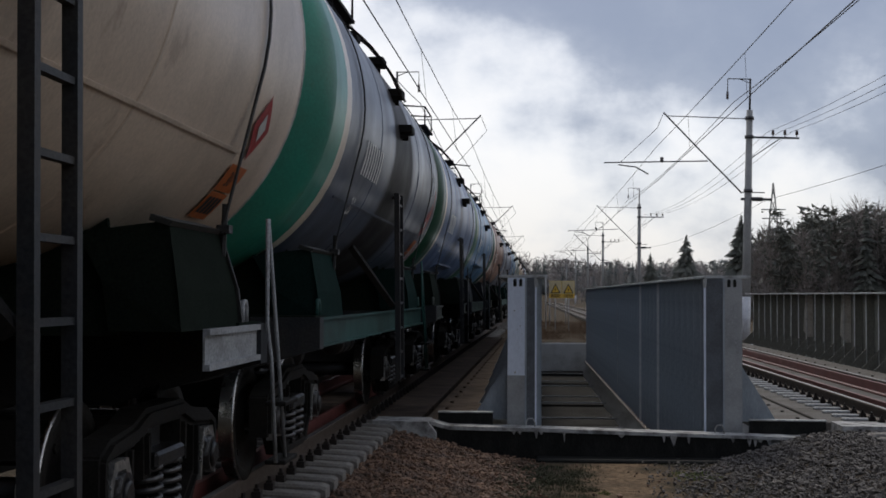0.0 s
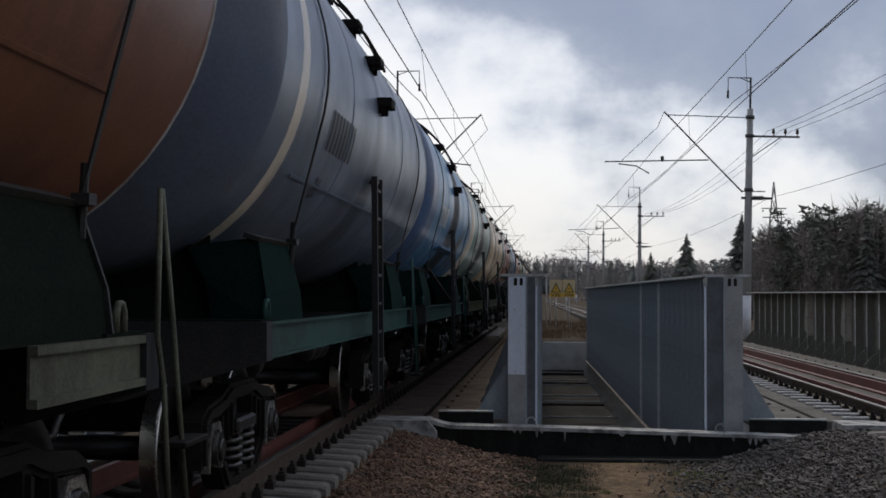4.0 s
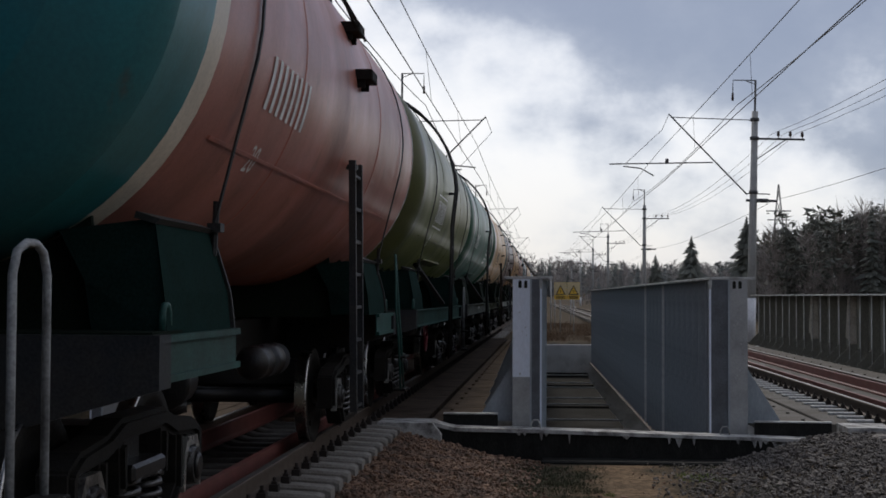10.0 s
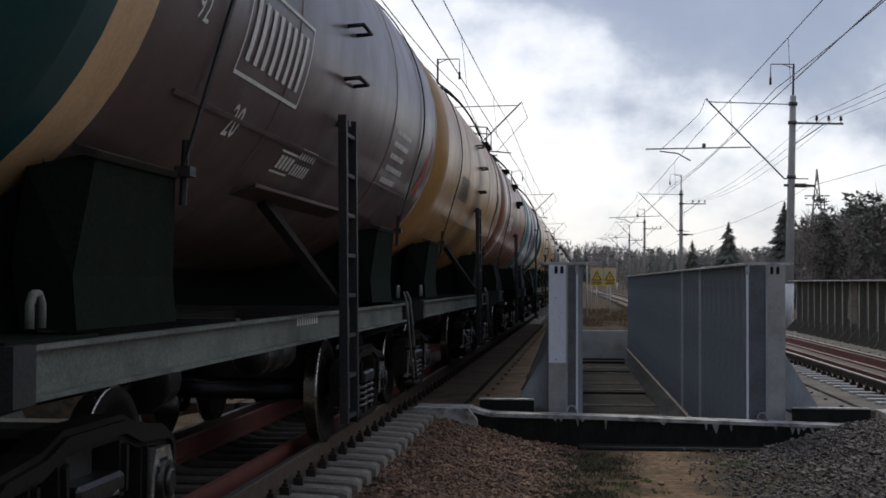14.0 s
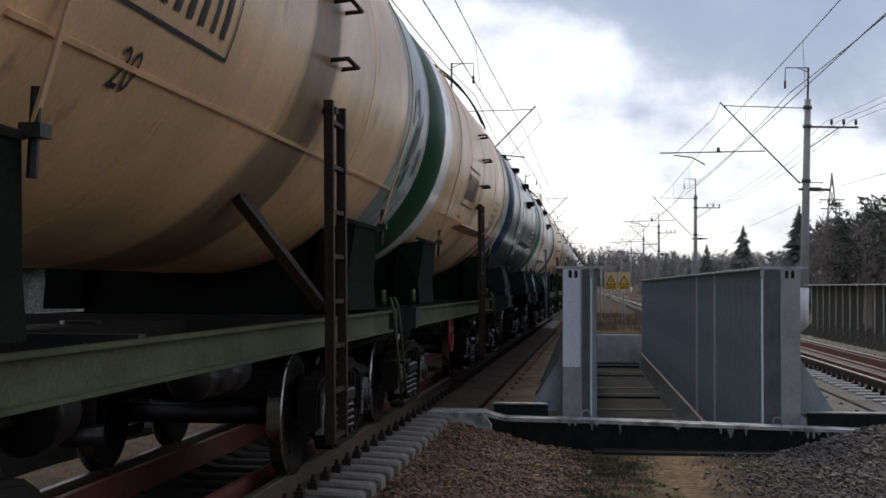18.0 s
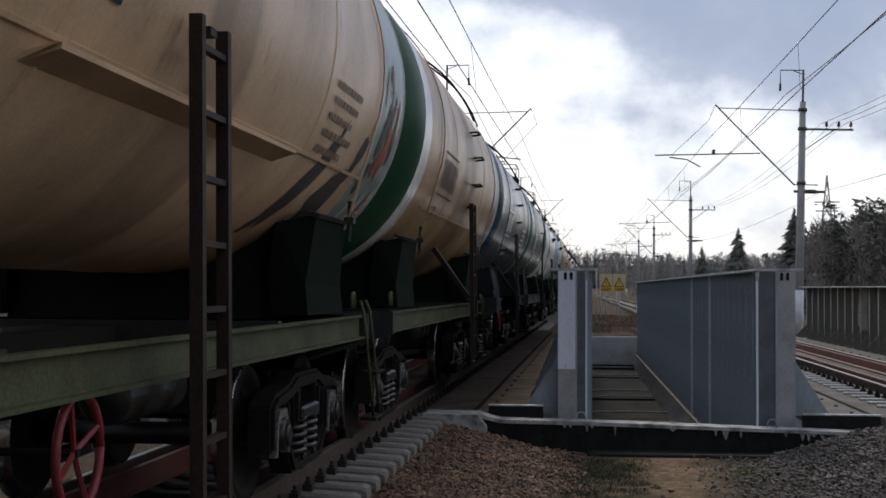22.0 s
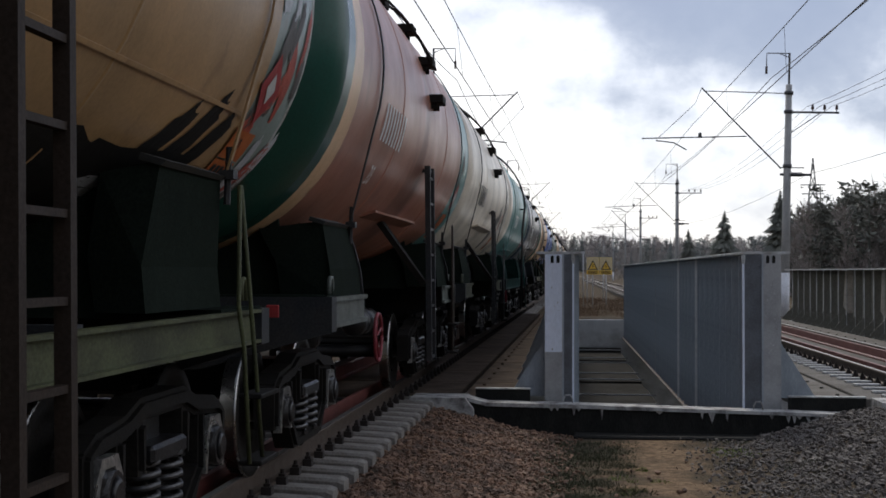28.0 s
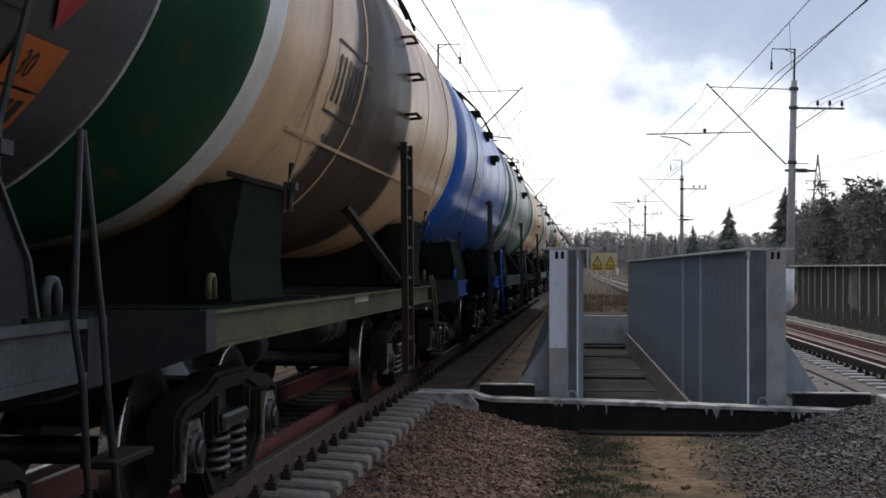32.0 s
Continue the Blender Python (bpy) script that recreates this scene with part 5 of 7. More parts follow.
def make_car(kind):
    """A four-axle tank car, y along the track. kind: 'sill' with full side sills, 'bare' with end platforms alone,
    'narrow' with full sills set in and tall saddles."""
    narrow = kind == 'narrow'
    sill_x, y_near, y_far = (1.32, -5.45, 5.2) if narrow else (1.46, -5.05, 4.85)
    saddle_z = 2.06 if narrow else 1.92
    car = thing("tank_car", "tank car", "tank car", group="cars of the oil train")
    # weld seams proud of the shell
    for y in (-1.95, 2.2):
        bm = B()
        lathe_y(bm, [(y - 0.02, R), (y - 0.01, R + 0.006), (y + 0.01, R + 0.006), (y + 0.02, R)], 64, 0, ZC)
        part("weld_seam", bm, M["frame_black"], car)
    for s in (-1, 1):
        y0, y1 = (-4.6, -3.52) if s < 0 else (3.02, 4.1)
        # tie strap over the tank, drawn straight down to the far corner of the saddle
        bm = B()
        ring = []
        line = [((R + 0.012) * math.sin(radians(i)), ZC + (R + 0.012) * math.cos(radians(i))) for i in range(-102, 103, 6)]
        line = [(-1.36, saddle_z)] + line + [(1.36, saddle_z)]
        for i, (x, z) in enumerate(line):
            d = Vector((x, 0, z - ZC)).normalized() * 0.014
            ring.append([bm.verts.new((x + d.x * q, y1 + 0.02 + w, z + d.z * q)) for q, w in ((0, -0.02), (1, -0.02), (1, 0.02), (0, 0.02))])
        for p, q in zip(ring, ring[1:]):
            for k in range(4):
                bm.faces.new((p[k], p[(k + 1) % 4], q[(k + 1) % 4], q[k]))
        bm.faces.new(ring[0])
        bm.faces.new(ring[-1][::-1])
        part("tie_strap", bm, M["frame_black"], car)
        bm = B()
        rod(bm, (1.37, y1 + 0.02, saddle_z - 0.16), (1.385, y1 + 0.02, saddle_z + 0.16), 0.02, 6)
        box(bm, 1.34, 1.42, y1 - 0.03, y1 + 0.07, saddle_z - 0.02, saddle_z + 0.03)
        part("strap_bolt", bm, M["frame_black"], car)
        # saddle: an upright box between the sill and the tank
        for sx in (-1, 1):
            bm = B()
            a0 = math.degrees(math.acos((saddle_z - 0.06 - ZC) / R))
            touch = (sx * (R + 0.005) * math.sin(radians(a0)), saddle_z - 0.06)
            low = sill_x - 0.02
            line = [(sx * 1.02, 1.33), (sx * low, 1.33), (sx * (low - 0.02), 1.55), (sx * 1.34, saddle_z), touch, (sx * 0.98, 1.6)]
            ends = []
            for hi, lo in ((y0, y0 - 0.1), (y1, y1 + 0.16)):
                ends.append([bm.verts.new((x, lo if z < 1.56 and abs(x) > 1.2 else hi, z)) for x, z in line])
            bm.faces.new(ends[0])
            bm.faces.new(ends[1][::-1])
            for i in range(len(line)):
                j = (i + 1) % len(line)
                bm.faces.new((ends[0][i], ends[1][i], ends[1][j], ends[0][j]))
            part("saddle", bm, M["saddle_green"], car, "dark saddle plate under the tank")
            if sx > 0 and kind == 'bare':
                # open flange along the far edge
                bm = B()
                for (xa, ya, za), (xb, yb, zb) in (((1.46, y1 + 0.2, 1.335), (1.44, y1 + 0.17, 1.55)), ((1.44, y1 + 0.17, 1.55), (1.36, y1 + 0.01, saddle_z))):
                    q = [bm.verts.new(v) for v in ((xa, ya - 0.012, za), (xa, ya + 0.012, za), (xb, yb + 0.012, zb), (xb, yb - 0.012, zb))]
                    w = [bm.verts.new(v.co - Vector((0.05, 0, 0))) for v in q]
                    bm.faces.new(q)
                    bm.faces.new(w[::-1])
                    for i in range(4):
                        bm.faces.new((q[i], w[i], w[(i + 1) % 4], q[(i + 1) % 4]))
                part("saddle_flange", bm, M["saddle_lip"], car)
            bm = B()
            prism(bm, [(sx * 1.24, saddle_z + 0.0), (sx * 1.35, saddle_z - 0.03), (sx * 1.375, saddle_z - 0.005), (sx * 1.25, saddle_z + 0.035)], 'y', y0 - 0.03, y1 + 0.0)
            part("saddle_lip", bm, M["saddle_lip"], car)
        # dark cross plates between the saddles, added to block light under the tank
        bm = B()
        arc = [((R + 0.004) * math.sin(radians(a)), ZC + (R + 0.004) * math.cos(radians(a))) for a in range(144, 217, 6)]
        prism(bm, [(1.03, 1.30)] + arc + [(-1.03, 1.30)], 'y', y0 + 0.12, y0 + 0.16)
        prism(bm, [(1.03, 1.30)] + arc + [(-1.03, 1.30)], 'y', y1 - 0.16, y1 - 0.12)
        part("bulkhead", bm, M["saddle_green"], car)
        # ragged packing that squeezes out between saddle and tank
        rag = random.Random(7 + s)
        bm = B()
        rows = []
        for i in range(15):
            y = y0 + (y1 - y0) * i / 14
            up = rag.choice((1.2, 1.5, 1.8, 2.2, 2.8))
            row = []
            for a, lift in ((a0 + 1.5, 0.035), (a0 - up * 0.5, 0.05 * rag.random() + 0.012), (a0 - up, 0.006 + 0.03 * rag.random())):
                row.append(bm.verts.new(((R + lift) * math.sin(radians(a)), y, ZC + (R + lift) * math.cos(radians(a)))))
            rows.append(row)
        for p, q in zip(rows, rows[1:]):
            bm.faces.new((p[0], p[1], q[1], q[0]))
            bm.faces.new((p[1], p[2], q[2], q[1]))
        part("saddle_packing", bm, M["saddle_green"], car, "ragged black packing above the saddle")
        # lifting eye on the corner of the end platform
        bm = B()
        ye, xe = (y_near + 0.33 if s < 0 else y_far - 0.4), sill_x - 0.04
        pipe(bm, [(xe, ye, 1.35), (xe, ye, 1.44), (xe, ye + 0.03, 1.48), (xe, ye + 0.08, 1.48), (xe, ye + 0.11, 1.44), (xe, ye + 0.11, 1.35)], 0.018)
        part("lifting_eye", bm, M["frame_pale"], car)
    # lengthwise weld under the side
    for sx in (-1, 1):
        bm = B()
        a = radians(121)
        c, d = Vector((sx * math.sin(a), 0, math.cos(a))), Vector((math.cos(a), 0, -sx * math.sin(a)))
        q = [(c * (R - 0.002) + d * w, c * (R + 0.012) + d * w) for w in (-0.012, 0.012)]
        prism(bm, [(v.x, ZC + v.z) for v in (q[0][0], q[0][1], q[1][1], q[1][0])], 'y', -3.8, 4.36)
        part("long_seam", bm, M["frame_black"], car)
    # underframe
    bm = B()
    box(bm, -0.22, 0.22, -5.35, 5.35, 0.86, 1.28, 0.01)
    part("centre_sill", bm, M["steel_dark"], car)
    for s in (-1, 1):
        bm = B()
        y0, y1 = (y_near, y_near + 0.2) if s < 0 else (y_far - 0.2, y_far)
        xe = sill_x + 0.042
        z1 = 1.30 if narrow else 1.34
        prism(bm, [(-xe, z1), (xe, z1), (xe, 1.08), (0.5, 0.80), (-0.5, 0.80), (-xe, 1.08)], 'y', y0, y1)
        # dark paint stands in for the shade on the end face
        part("end_sill", bm, M["frame_black"], car, "end sill painted dark for its shaded end face")
        bm = B()
        box(bm, -sill_x, sill_x, *((y_near + 0.02, -4.5) if s < 0 else (4.2, y_far - 0.02)), z1 - 0.02, z1 + 0.012)
        part("end_deck", bm, M["saddle_green"], car, "dark chequered end platform")
        # coupler and buffer shank
        bm = B()
        box(bm, -0.12, 0.12, min(s * 5.42, s * 5.78), max(s * 5.42, s * 5.78), 0.94, 1.16, 0.03)
        prism(bm, [(-0.2, s * 5.74), (0.22, s * 5.74), (0.25, s * 6.10), (0.04, s * 6.0), (-0.06, s * 6.10), (-0.24, s * 6.14)], 'z', 0.88, 1.22)
        part("coupler", bm, M["steel_oily"], car)
        # brake hose
        bm = B()
        pipe(bm, [(0.35, s * 5.4, 0.95), (0.36, s * 5.6, 0.9), (0.32, s * 5.75, 0.65), (0.2, s * 5.92, 0.55), (0.1, s * 6.0, 0.6)], 0.028)
        part("brake_hose", bm, M["steel_oily"], car)
        # corner steps at the far end with one of several kinds of hand rail
        if s > 0:
            xe = sill_x + 0.06
            bm = B()
            prism(bm, [(5.00, 2.16), (5.06, 2.18), (5.13, 2.12), (5.26, 1.55), (5.33, 1.15), (5.34, 0.42), (5.05, 0.42), (5.01, 1.15)], 'x', xe, xe + 0.02)
            prism(bm, [(5.27, 1.40), (5.30, 1.35), (5.33, 1.15), (5.34, 0.42), (5.30, 0.42)], 'x', xe - 0.08, xe)
            part("stanchion", bm, M["frame_teal"], car, "tall tapered end stanchion")
            for dy in (-0.16, 0.16):
                bm = B()
                pipe(bm, [(xe - 0.03, 4.9 + dy * 0.08, 2.03), (xe, 4.9 + dy * 0.9, 1.33), (xe + 0.02, 4.92 + dy * 0.75, 1.1), (xe + 0.05, 4.98 + dy, 0.42)], 0.014)
                part("hand_rod", bm, M["frame_pale"], car)
                bm = B()
                pipe(bm, [(xe - 0.03, 4.95 + dy * 0.8, 1.42), (xe, 4.96 + dy, 1.33), (xe + 0.02, 5.0 + dy * 1.0, 1.1), (xe + 0.05, 5.22 + dy, 0.42)], 0.014)
                part("step_hanger", bm, M["frame_pale"], car)
            bm = B()
            pipe(bm, [(xe, 5.05, 0.45), (xe, 5.05, 1.60), (xe, 5.09, 1.68), (xe, 5.17, 1.71), (xe, 5.26, 1.71), (xe, 5.33, 1.68), (xe, 5.37, 1.60), (xe, 5.37, 0.45)], 0.016)
            part("hoop_rail", bm, M["frame_grey"], car, "bent tubular hand hoop")
            for z in (0.41, 0.80):
                bm = B()
                box(bm, xe - 0.05, xe + 0.09, 4.95, 5.4, z - 0.02, z + 0.01, 0.006)
                part("step", bm, M["steel_dark"], car)
        if kind == 'bare':
            bm = B()
            y0, y1 = (y_near + 0.2, -3.35) if s < 0 else (3.3, y_far - 0.2)
            a = sill_x
            for sx in (-1, 1):
                bm = B()
                prism(bm, [(sx * (a + 0.04), 1.335), (sx * (a + 0.04), 1.30), (sx * (a + 0.012), 1.30), (sx * (a + 0.012), 1.14), (sx * (a + 0.04), 1.14), (sx * (a + 0.04), 1.105), (sx * a, 1.105), (sx * a, 1.335)], 'y', y0, y1)
                part("side_sill", bm, M["frame_pale"], car)
    if kind != 'bare':
        for sx in (-1, 1):
            bm = B()
            q = sx * (sill_x + 0.04), sx * (sill_x - 0.008), sx * (sill_x - 0.02)
            z0, z1 = 1.09, 1.295 if narrow else 1.335
            prism(bm, [(q[0], z1), (q[0], z1 - 0.02), (q[1], z1 - 0.02), (q[1], z0 + 0.02), (q[0], z0 + 0.02), (q[0], z0), (q[2], z0), (q[2], z1)], 'y', y_near + 0.2, y_far - 0.2)
            part("side_sill", bm, M["frame_pale"], car, "long painted side sill channel")
        for y in (-2.1, 2.1):
            bm = B()
            box(bm, -sill_x + 0.03, sill_x - 0.03, y - 0.05, y + 0.05, 1.13, 1.31)
            part("cross_bearer", bm, M["frame_black"], car)
    # ladder at mid-length on the camera's side
    ladder = new("ladder", mesh_of("ladder", box(B(), 1.44, 1.62, -0.05, 0.05, 2.66, 2.70), M["frame_black"]))
    ladder.parent = car
    for y in (-0.21, 0.21):
        bm = B()
        prism(bm, [(1.60, 0.52), (1.66, 0.52), (1.635, 2.72), (1.575, 2.72)], 'y', y - 0.028, y + 0.028)
        part("stile", bm, M["frame_black"], ladder)
    for k in range(8):
        bm = B()
        z = 0.56 + 0.29 * k
        x = 1.63 - 0.025 * (z - 0.52) / 2.2
        box(bm, x - 0.02, x + 0.02, -0.21, 0.21, z - 0.014, z + 0.014)
        part("rung", bm, M["frame_black"], ladder)
    # grips up the tank
    for z in (2.98, 3.36, 3.72):
        bm = B()
        a = math.acos(min(1, (z - ZC) / R))
        x = R * math.sin(a)
        pipe(bm, [(x - 0.01, -0.19, z), (x + 0.11, -0.19, z + 0.01), (x + 0.11, 0.19, z + 0.01), (x - 0.01, 0.19, z)], 0.016)
        part("grip", bm, M["frame_black"], car)
    # long foot boards, high and low, and the strut under the side
    for name, z, y0, y1 in (("foot_board_high", 2.34, -1.85, 1.95), ("foot_board_low", 2.10, -1.5, 1.75)):
        x = R * math.sin(math.acos((z - ZC) / R))
        bm = B()
        prism(bm, [(x - 0.03, z - 0.03), (x + 0.13, z + 0.02), (x + 0.135, z + 0.04), (x + 0.125, z + 0.045), (x - 0.03, z + 0.0)], 'y', y0, y1)
        bmesh.ops.bevel(bm, geom=[e for e in bm.edges if abs(e.verts[0].co.x - e.verts[1].co.x) > 0.05], offset=0.03, segments=2, affect='EDGES')
        part(name, bm, M["frame_pale"], car)
    bm = B()
    for y in (-0.55, -0.67):
        a = radians(137)
        rod(bm, ((R + 0.01) * math.sin(a), y, ZC + R * math.cos(a)), (1.56, -0.20, 1.40), 0.045, 4)
    part("strut", bm, M["steel_dark"], car)
    # hatch, platform and railing on top
    bm = B()
    rod(bm, (0, 0, ZC + R - 0.05), (0, 0, ZC + R + 0.22), 0.36, 24)
    rod(bm, (0, 0, ZC + R + 0.22), (0, 0, ZC + R + 0.30), 0.40, 24, 0.3)
    part("hatch", bm, M["frame_black"], car)
    bm = B()
    box(bm, 0.42, 0.95, -0.8, 0.8, ZC + R + 0.02, ZC + R + 0.06)
    for y in (-0.7, 0.64):
        box(bm, 0.84, 0.9, y, y + 0.06, ZC + 1.15, ZC + R + 0.02)
    part("top_platform", bm, M["steel_dark"], car)
    bm = B()
    for y in (-0.78, 0.78):
        pipe(bm, [(0.92, y, ZC + R + 0.04), (0.92, y, ZC + R + 0.42), (0.45, y, ZC + R + 0.45)], 0.018)
    pipe(bm, [(0.92, -0.78, ZC + R + 0.42), (0.92, 0.78, ZC + R + 0.42)], 0.018)
    part("railing", bm, M["steel_dark"], car)
    bm = B()
    pts = []
    for i in range(9):
        a = radians(14 + 7 * i)
        pts.append(((R + 0.11) * math.sin(a), 0.30, ZC + (R + 0.11) * math.cos(a)))
    pipe(bm, pts, 0.016)
    pipe(bm, [(p[0], -0.30, p[2]) for p in pts], 0.016)
    part("top_handrail", bm, M["steel_dark"], car)
    for k, a in enumerate((22, 37, 52, 67, 82)):
        bm = B()
        a = radians(a)
        c = Vector(((R + 0.06) * math.sin(a), 0, ZC + (R + 0.06) * math.cos(a)))
        box(bm, c.x - 0.09, c.x + 0.09, -0.17, 0.17, c.z - 0.07, c.z + 0.03, 0.01)
        box(bm, c.x - 0.14, c.x + 0.02, -0.14, -0.11, c.z - 0.13, c.z - 0.02)
        box(bm, c.x - 0.14, c.x + 0.02, 0.11, 0.14, c.z - 0.13, c.z - 0.02)
        part("top_step", bm, M["steel_dark"], car)
    # a full-height ladder that bends over the tank
    tall = new("tall_ladder", mesh_of("tall_ladder", box(B(), 1.5, 1.72, -0.03, 0.03, 3.24, 3.28), M["frame_black"]))
    tall.parent = car
    curve = [(1.66, 0.5), (1.70, 2.7)] + [((R + 0.13) * math.sin(radians(a)), ZC + (R + 0.13) * math.cos(radians(a))) for a in range(88, 9, -8)]
    for y in (-0.2, 0.2):
        bm = B()
        pipe(bm, [(x, y, z) for x, z in curve], 0.022, 4)
        part("stile", bm, M["frame_black"], tall)
    for i in range(14):
        u = i / 13 * (len(curve) - 1)
        a, f = curve[min(int(u), len(curve) - 2)], u - min(int(u), len(curve) - 2)
        b = curve[min(int(u), len(curve) - 2) + 1]
        x, z = a[0] + (b[0] - a[0]) * f, a[1] + (b[1] - a[1]) * f
        bm = B()
        rod(bm, (x, -0.2, z), (x, 0.2, z), 0.014, 6)
        part("rung", bm, M["frame_black"], tall)
    bm = B()
    rod(bm, (0.25, 0.95, ZC + R - 0.02), (0.25, 0.95, ZC + R + 0.2), 0.09, 12)
    part("relief_valve", bm, M["steel_dark"], car)
    # brake gear and drain below
    bm = B()
    lathe_y(bm, [(0.30, 0.0), (0.31, 0.07), (0.34, 0.13), (0.37, 0.148), (0.38, 0.15), (0.62, 0.15), (0.625, 0.158), (0.645, 0.158), (0.65, 0.15), (1.10, 0.15), (1.105, 0.158), (1.125, 0.158), (1.13, 0.15), (1.36, 0.15), (1.37, 0.148), (1.40, 0.13), (1.43, 0.07), (1.44, 0.0)], 20, 0.75, 0.94)
    part("air_reservoir", bm, M["steel_oily"], car)
    bm = B()
    lathe_y(bm, [(-1.72, 0.0), (-1.72, 0.06), (-1.71, 0.185), (-1.70, 0.205), (-1.69, 0.21), (-1.66, 0.21), (-1.655, 0.19), (-1.65, 0.185), (-1.38, 0.185), (-1.375, 0.18), (-1.33, 0.09), (-1.32, 0.08), (-1.31, 0.0)], 16, 0.55, 0.9)
    part("brake_cylinder", bm, M["steel_oily"], car)
    bm = B()
    rod(bm, (0, 0.45, 1.3), (0, 0.45, 0.62), 0.13, 12, 0.1)
    rod(bm, (0, 0.45, 0.62), (0, 0.45, 0.5), 0.16, 12)
    part("drain_valve", bm, M["steel_oily"], car)
    bm = B()
    rod(bm, (0.5, -1.3, 0.9), (0.5, -2.4, 0.82), 0.025, 6)
    rod(bm, (-0.3, -2.4, 0.72), (-0.3, 2.4, 0.72), 0.022, 6)
    part("brake_rod", bm, M["steel_dark"], car)
    # hand brake wheel
    bm = B()
    pts = [(1.30, -1.4 + 0.235 * math.cos(2 * math.pi * i / 24), 0.87 + 0.235 * math.sin(2 * math.pi * i / 24)) for i in range(25)]
    pipe(bm, pts, 0.019)
    for k in range(4):
        a = math.pi / 2 * k + 0.4
        rod(bm, (1.28, -1.4, 0.87), (1.30, -1.4 + 0.23 * math.cos(a), 0.87 + 0.23 * math.sin(a)), 0.013, 5)
    wheel = part("hand_wheel", bm, M["red"], car, "red hand brake wheel")
    part("wheel_shaft", rod(B(), (0.4, -1.4, 0.87), (1.30, -1.4, 0.87), 0.018, 6), M["steel_dark"], wheel)
    # bogies
    for yb in (-3.9, 3.9):
        bm = B()
        box(bm, -1.0, 1.0, yb - 0.22, yb + 0.22, 0.52, 0.82, 0.03)
        rod(bm, (0, yb, 0.8), (0, yb, 0.9), 0.25, 12)
        bol = part("bolster", bm, M["steel_oily"], car)
        for sx in (-1, 1):
            x0, x1 = sorted((sx * 0.93, sx * 1.11))
            bm = B()
            # cast side frame: arched top bar, pedestals over the boxes, a window with the springs
            bars = [[(-1.20, 0.36), (-1.20, 0.68), (-1.10, 0.72), (-1.10, 0.36)], [(1.20, 0.36), (1.20, 0.68), (1.10, 0.72), (1.10, 0.36)],
                    [(-1.20, 0.60), (-1.18, 0.70), (-1.02, 0.77), (-0.62, 0.81), (-0.38, 0.88), (0.38, 0.88), (0.62, 0.81), (1.02, 0.77), (1.18, 0.70), (1.20, 0.60), (1.05, 0.66), (0.60, 0.69), (0.36, 0.76), (-0.36, 0.76), (-0.60, 0.69), (-1.05, 0.66)],
                    [(-0.75, 0.34), (-0.75, 0.70), (-0.66, 0.72), (-0.66, 0.34)], [(0.75, 0.34), (0.75, 0.70), (0.66, 0.72), (0.66, 0.34)],
                    [(-0.76, 0.40), (-0.66, 0.40), (-0.42, 0.24), (0.42, 0.24), (0.66, 0.40), (0.76, 0.40), (0.50, 0.14), (-0.50, 0.14)],
                    [(-0.44, 0.74), (-0.34, 0.78), (-0.34, 0.48), (-0.42, 0.48)], [(0.44, 0.74), (0.34, 0.78), (0.34, 0.48), (0.42, 0.48)]]
            for q in bars:
                prism(bm, [(yb + a, b) for a, b in q], 'x', x0, x1)
            bmesh.ops.bevel(bm, geom=[e for e in bm.edges if abs(e.verts[0].co.x - x1) < 1e-5 and abs(e.verts[1].co.x - x1) < 1e-5], offset=0.028, segments=2, affect='EDGES')
            part("side_frame", bm, M["steel_dark"], bol)
            for dy in (-0.2, 0.2) if sx > 0 else ():
                bm = B()
                fine = [(sx * 1.03 + 0.09 * math.cos(2 * math.pi * i / 8), yb + dy + 0.09 * math.sin(2 * math.pi * i / 8), 0.23 + 0.30 * i / 40) for i in range(41)]
                pipe(bm, fine, 0.019, 5)
                part("coil_spring", bm, M["spring"], bol)
            bm = B()
            box(bm, x0 - 0.02, x1 + 0.02, yb - 0.3, yb + 0.3, 0.52, 0.62, 0.02)
            part("spring_cap", bm, M["steel_oily"], bol)
            for dy in (-0.925, 0.925):
                bm = B()
                box(bm, sx * 1.03 - 0.1, sx * 1.03 + 0.1, yb + dy - 0.13, yb + dy + 0.13, WHEEL_R - 0.02, WHEEL_R + 0.12, 0.03)
                part("axle_box", bm, M["steel_oily"], bol)
                if sx < 0:
                    continue
                bm = B()
                rod(bm, (sx * 1.0, yb + dy, WHEEL_R), (sx * 1.15, yb + dy, WHEEL_R), 0.115, 14)
                rod(bm, (sx * 1.15, yb + dy, WHEEL_R), (sx * 1.17, yb + dy, WHEEL_R), 0.09, 14, 0.06)
                part("bearing_cap", bm, M["steel_oily"], bol)
                # worn liner, its bright arch standing in for jaw edges that catch skylight
                bm = B()
                prism(bm, [(yb + dy + u, v) for u, v in ((-0.20, 0.33), (-0.16, 0.33), (-0.135, 0.52), (-0.07, 0.60), (0.07, 0.60), (0.135, 0.52), (0.16, 0.33), (0.20, 0.33), (0.18, 0.55), (0.11, 0.655), (-0.11, 0.655), (-0.18, 0.55))], 'x', x1 - 0.05, x1 + 0.008)
                part("pedestal_liner", bm, M["axle_grey"], bol, "worn pedestal liner, paled for its skylit edge")
    # wheelsets turn on their own axles
    wheel_prof = [(-0.065, 0.1), (-0.065, 0.16), (-0.02, 0.2), (-0.02, 0.38), (-0.065, 0.41), (-0.065, WHEEL_R - 0.012), (-0.06, WHEEL_R - 0.002), (0.035, WHEEL_R), (0.045, WHEEL_R + 0.028), (0.065, WHEEL_R + 0.02), (0.065, 0.41), (0.02, 0.38), (0.02, 0.2), (0.065, 0.16), (0.065, 0.1)]
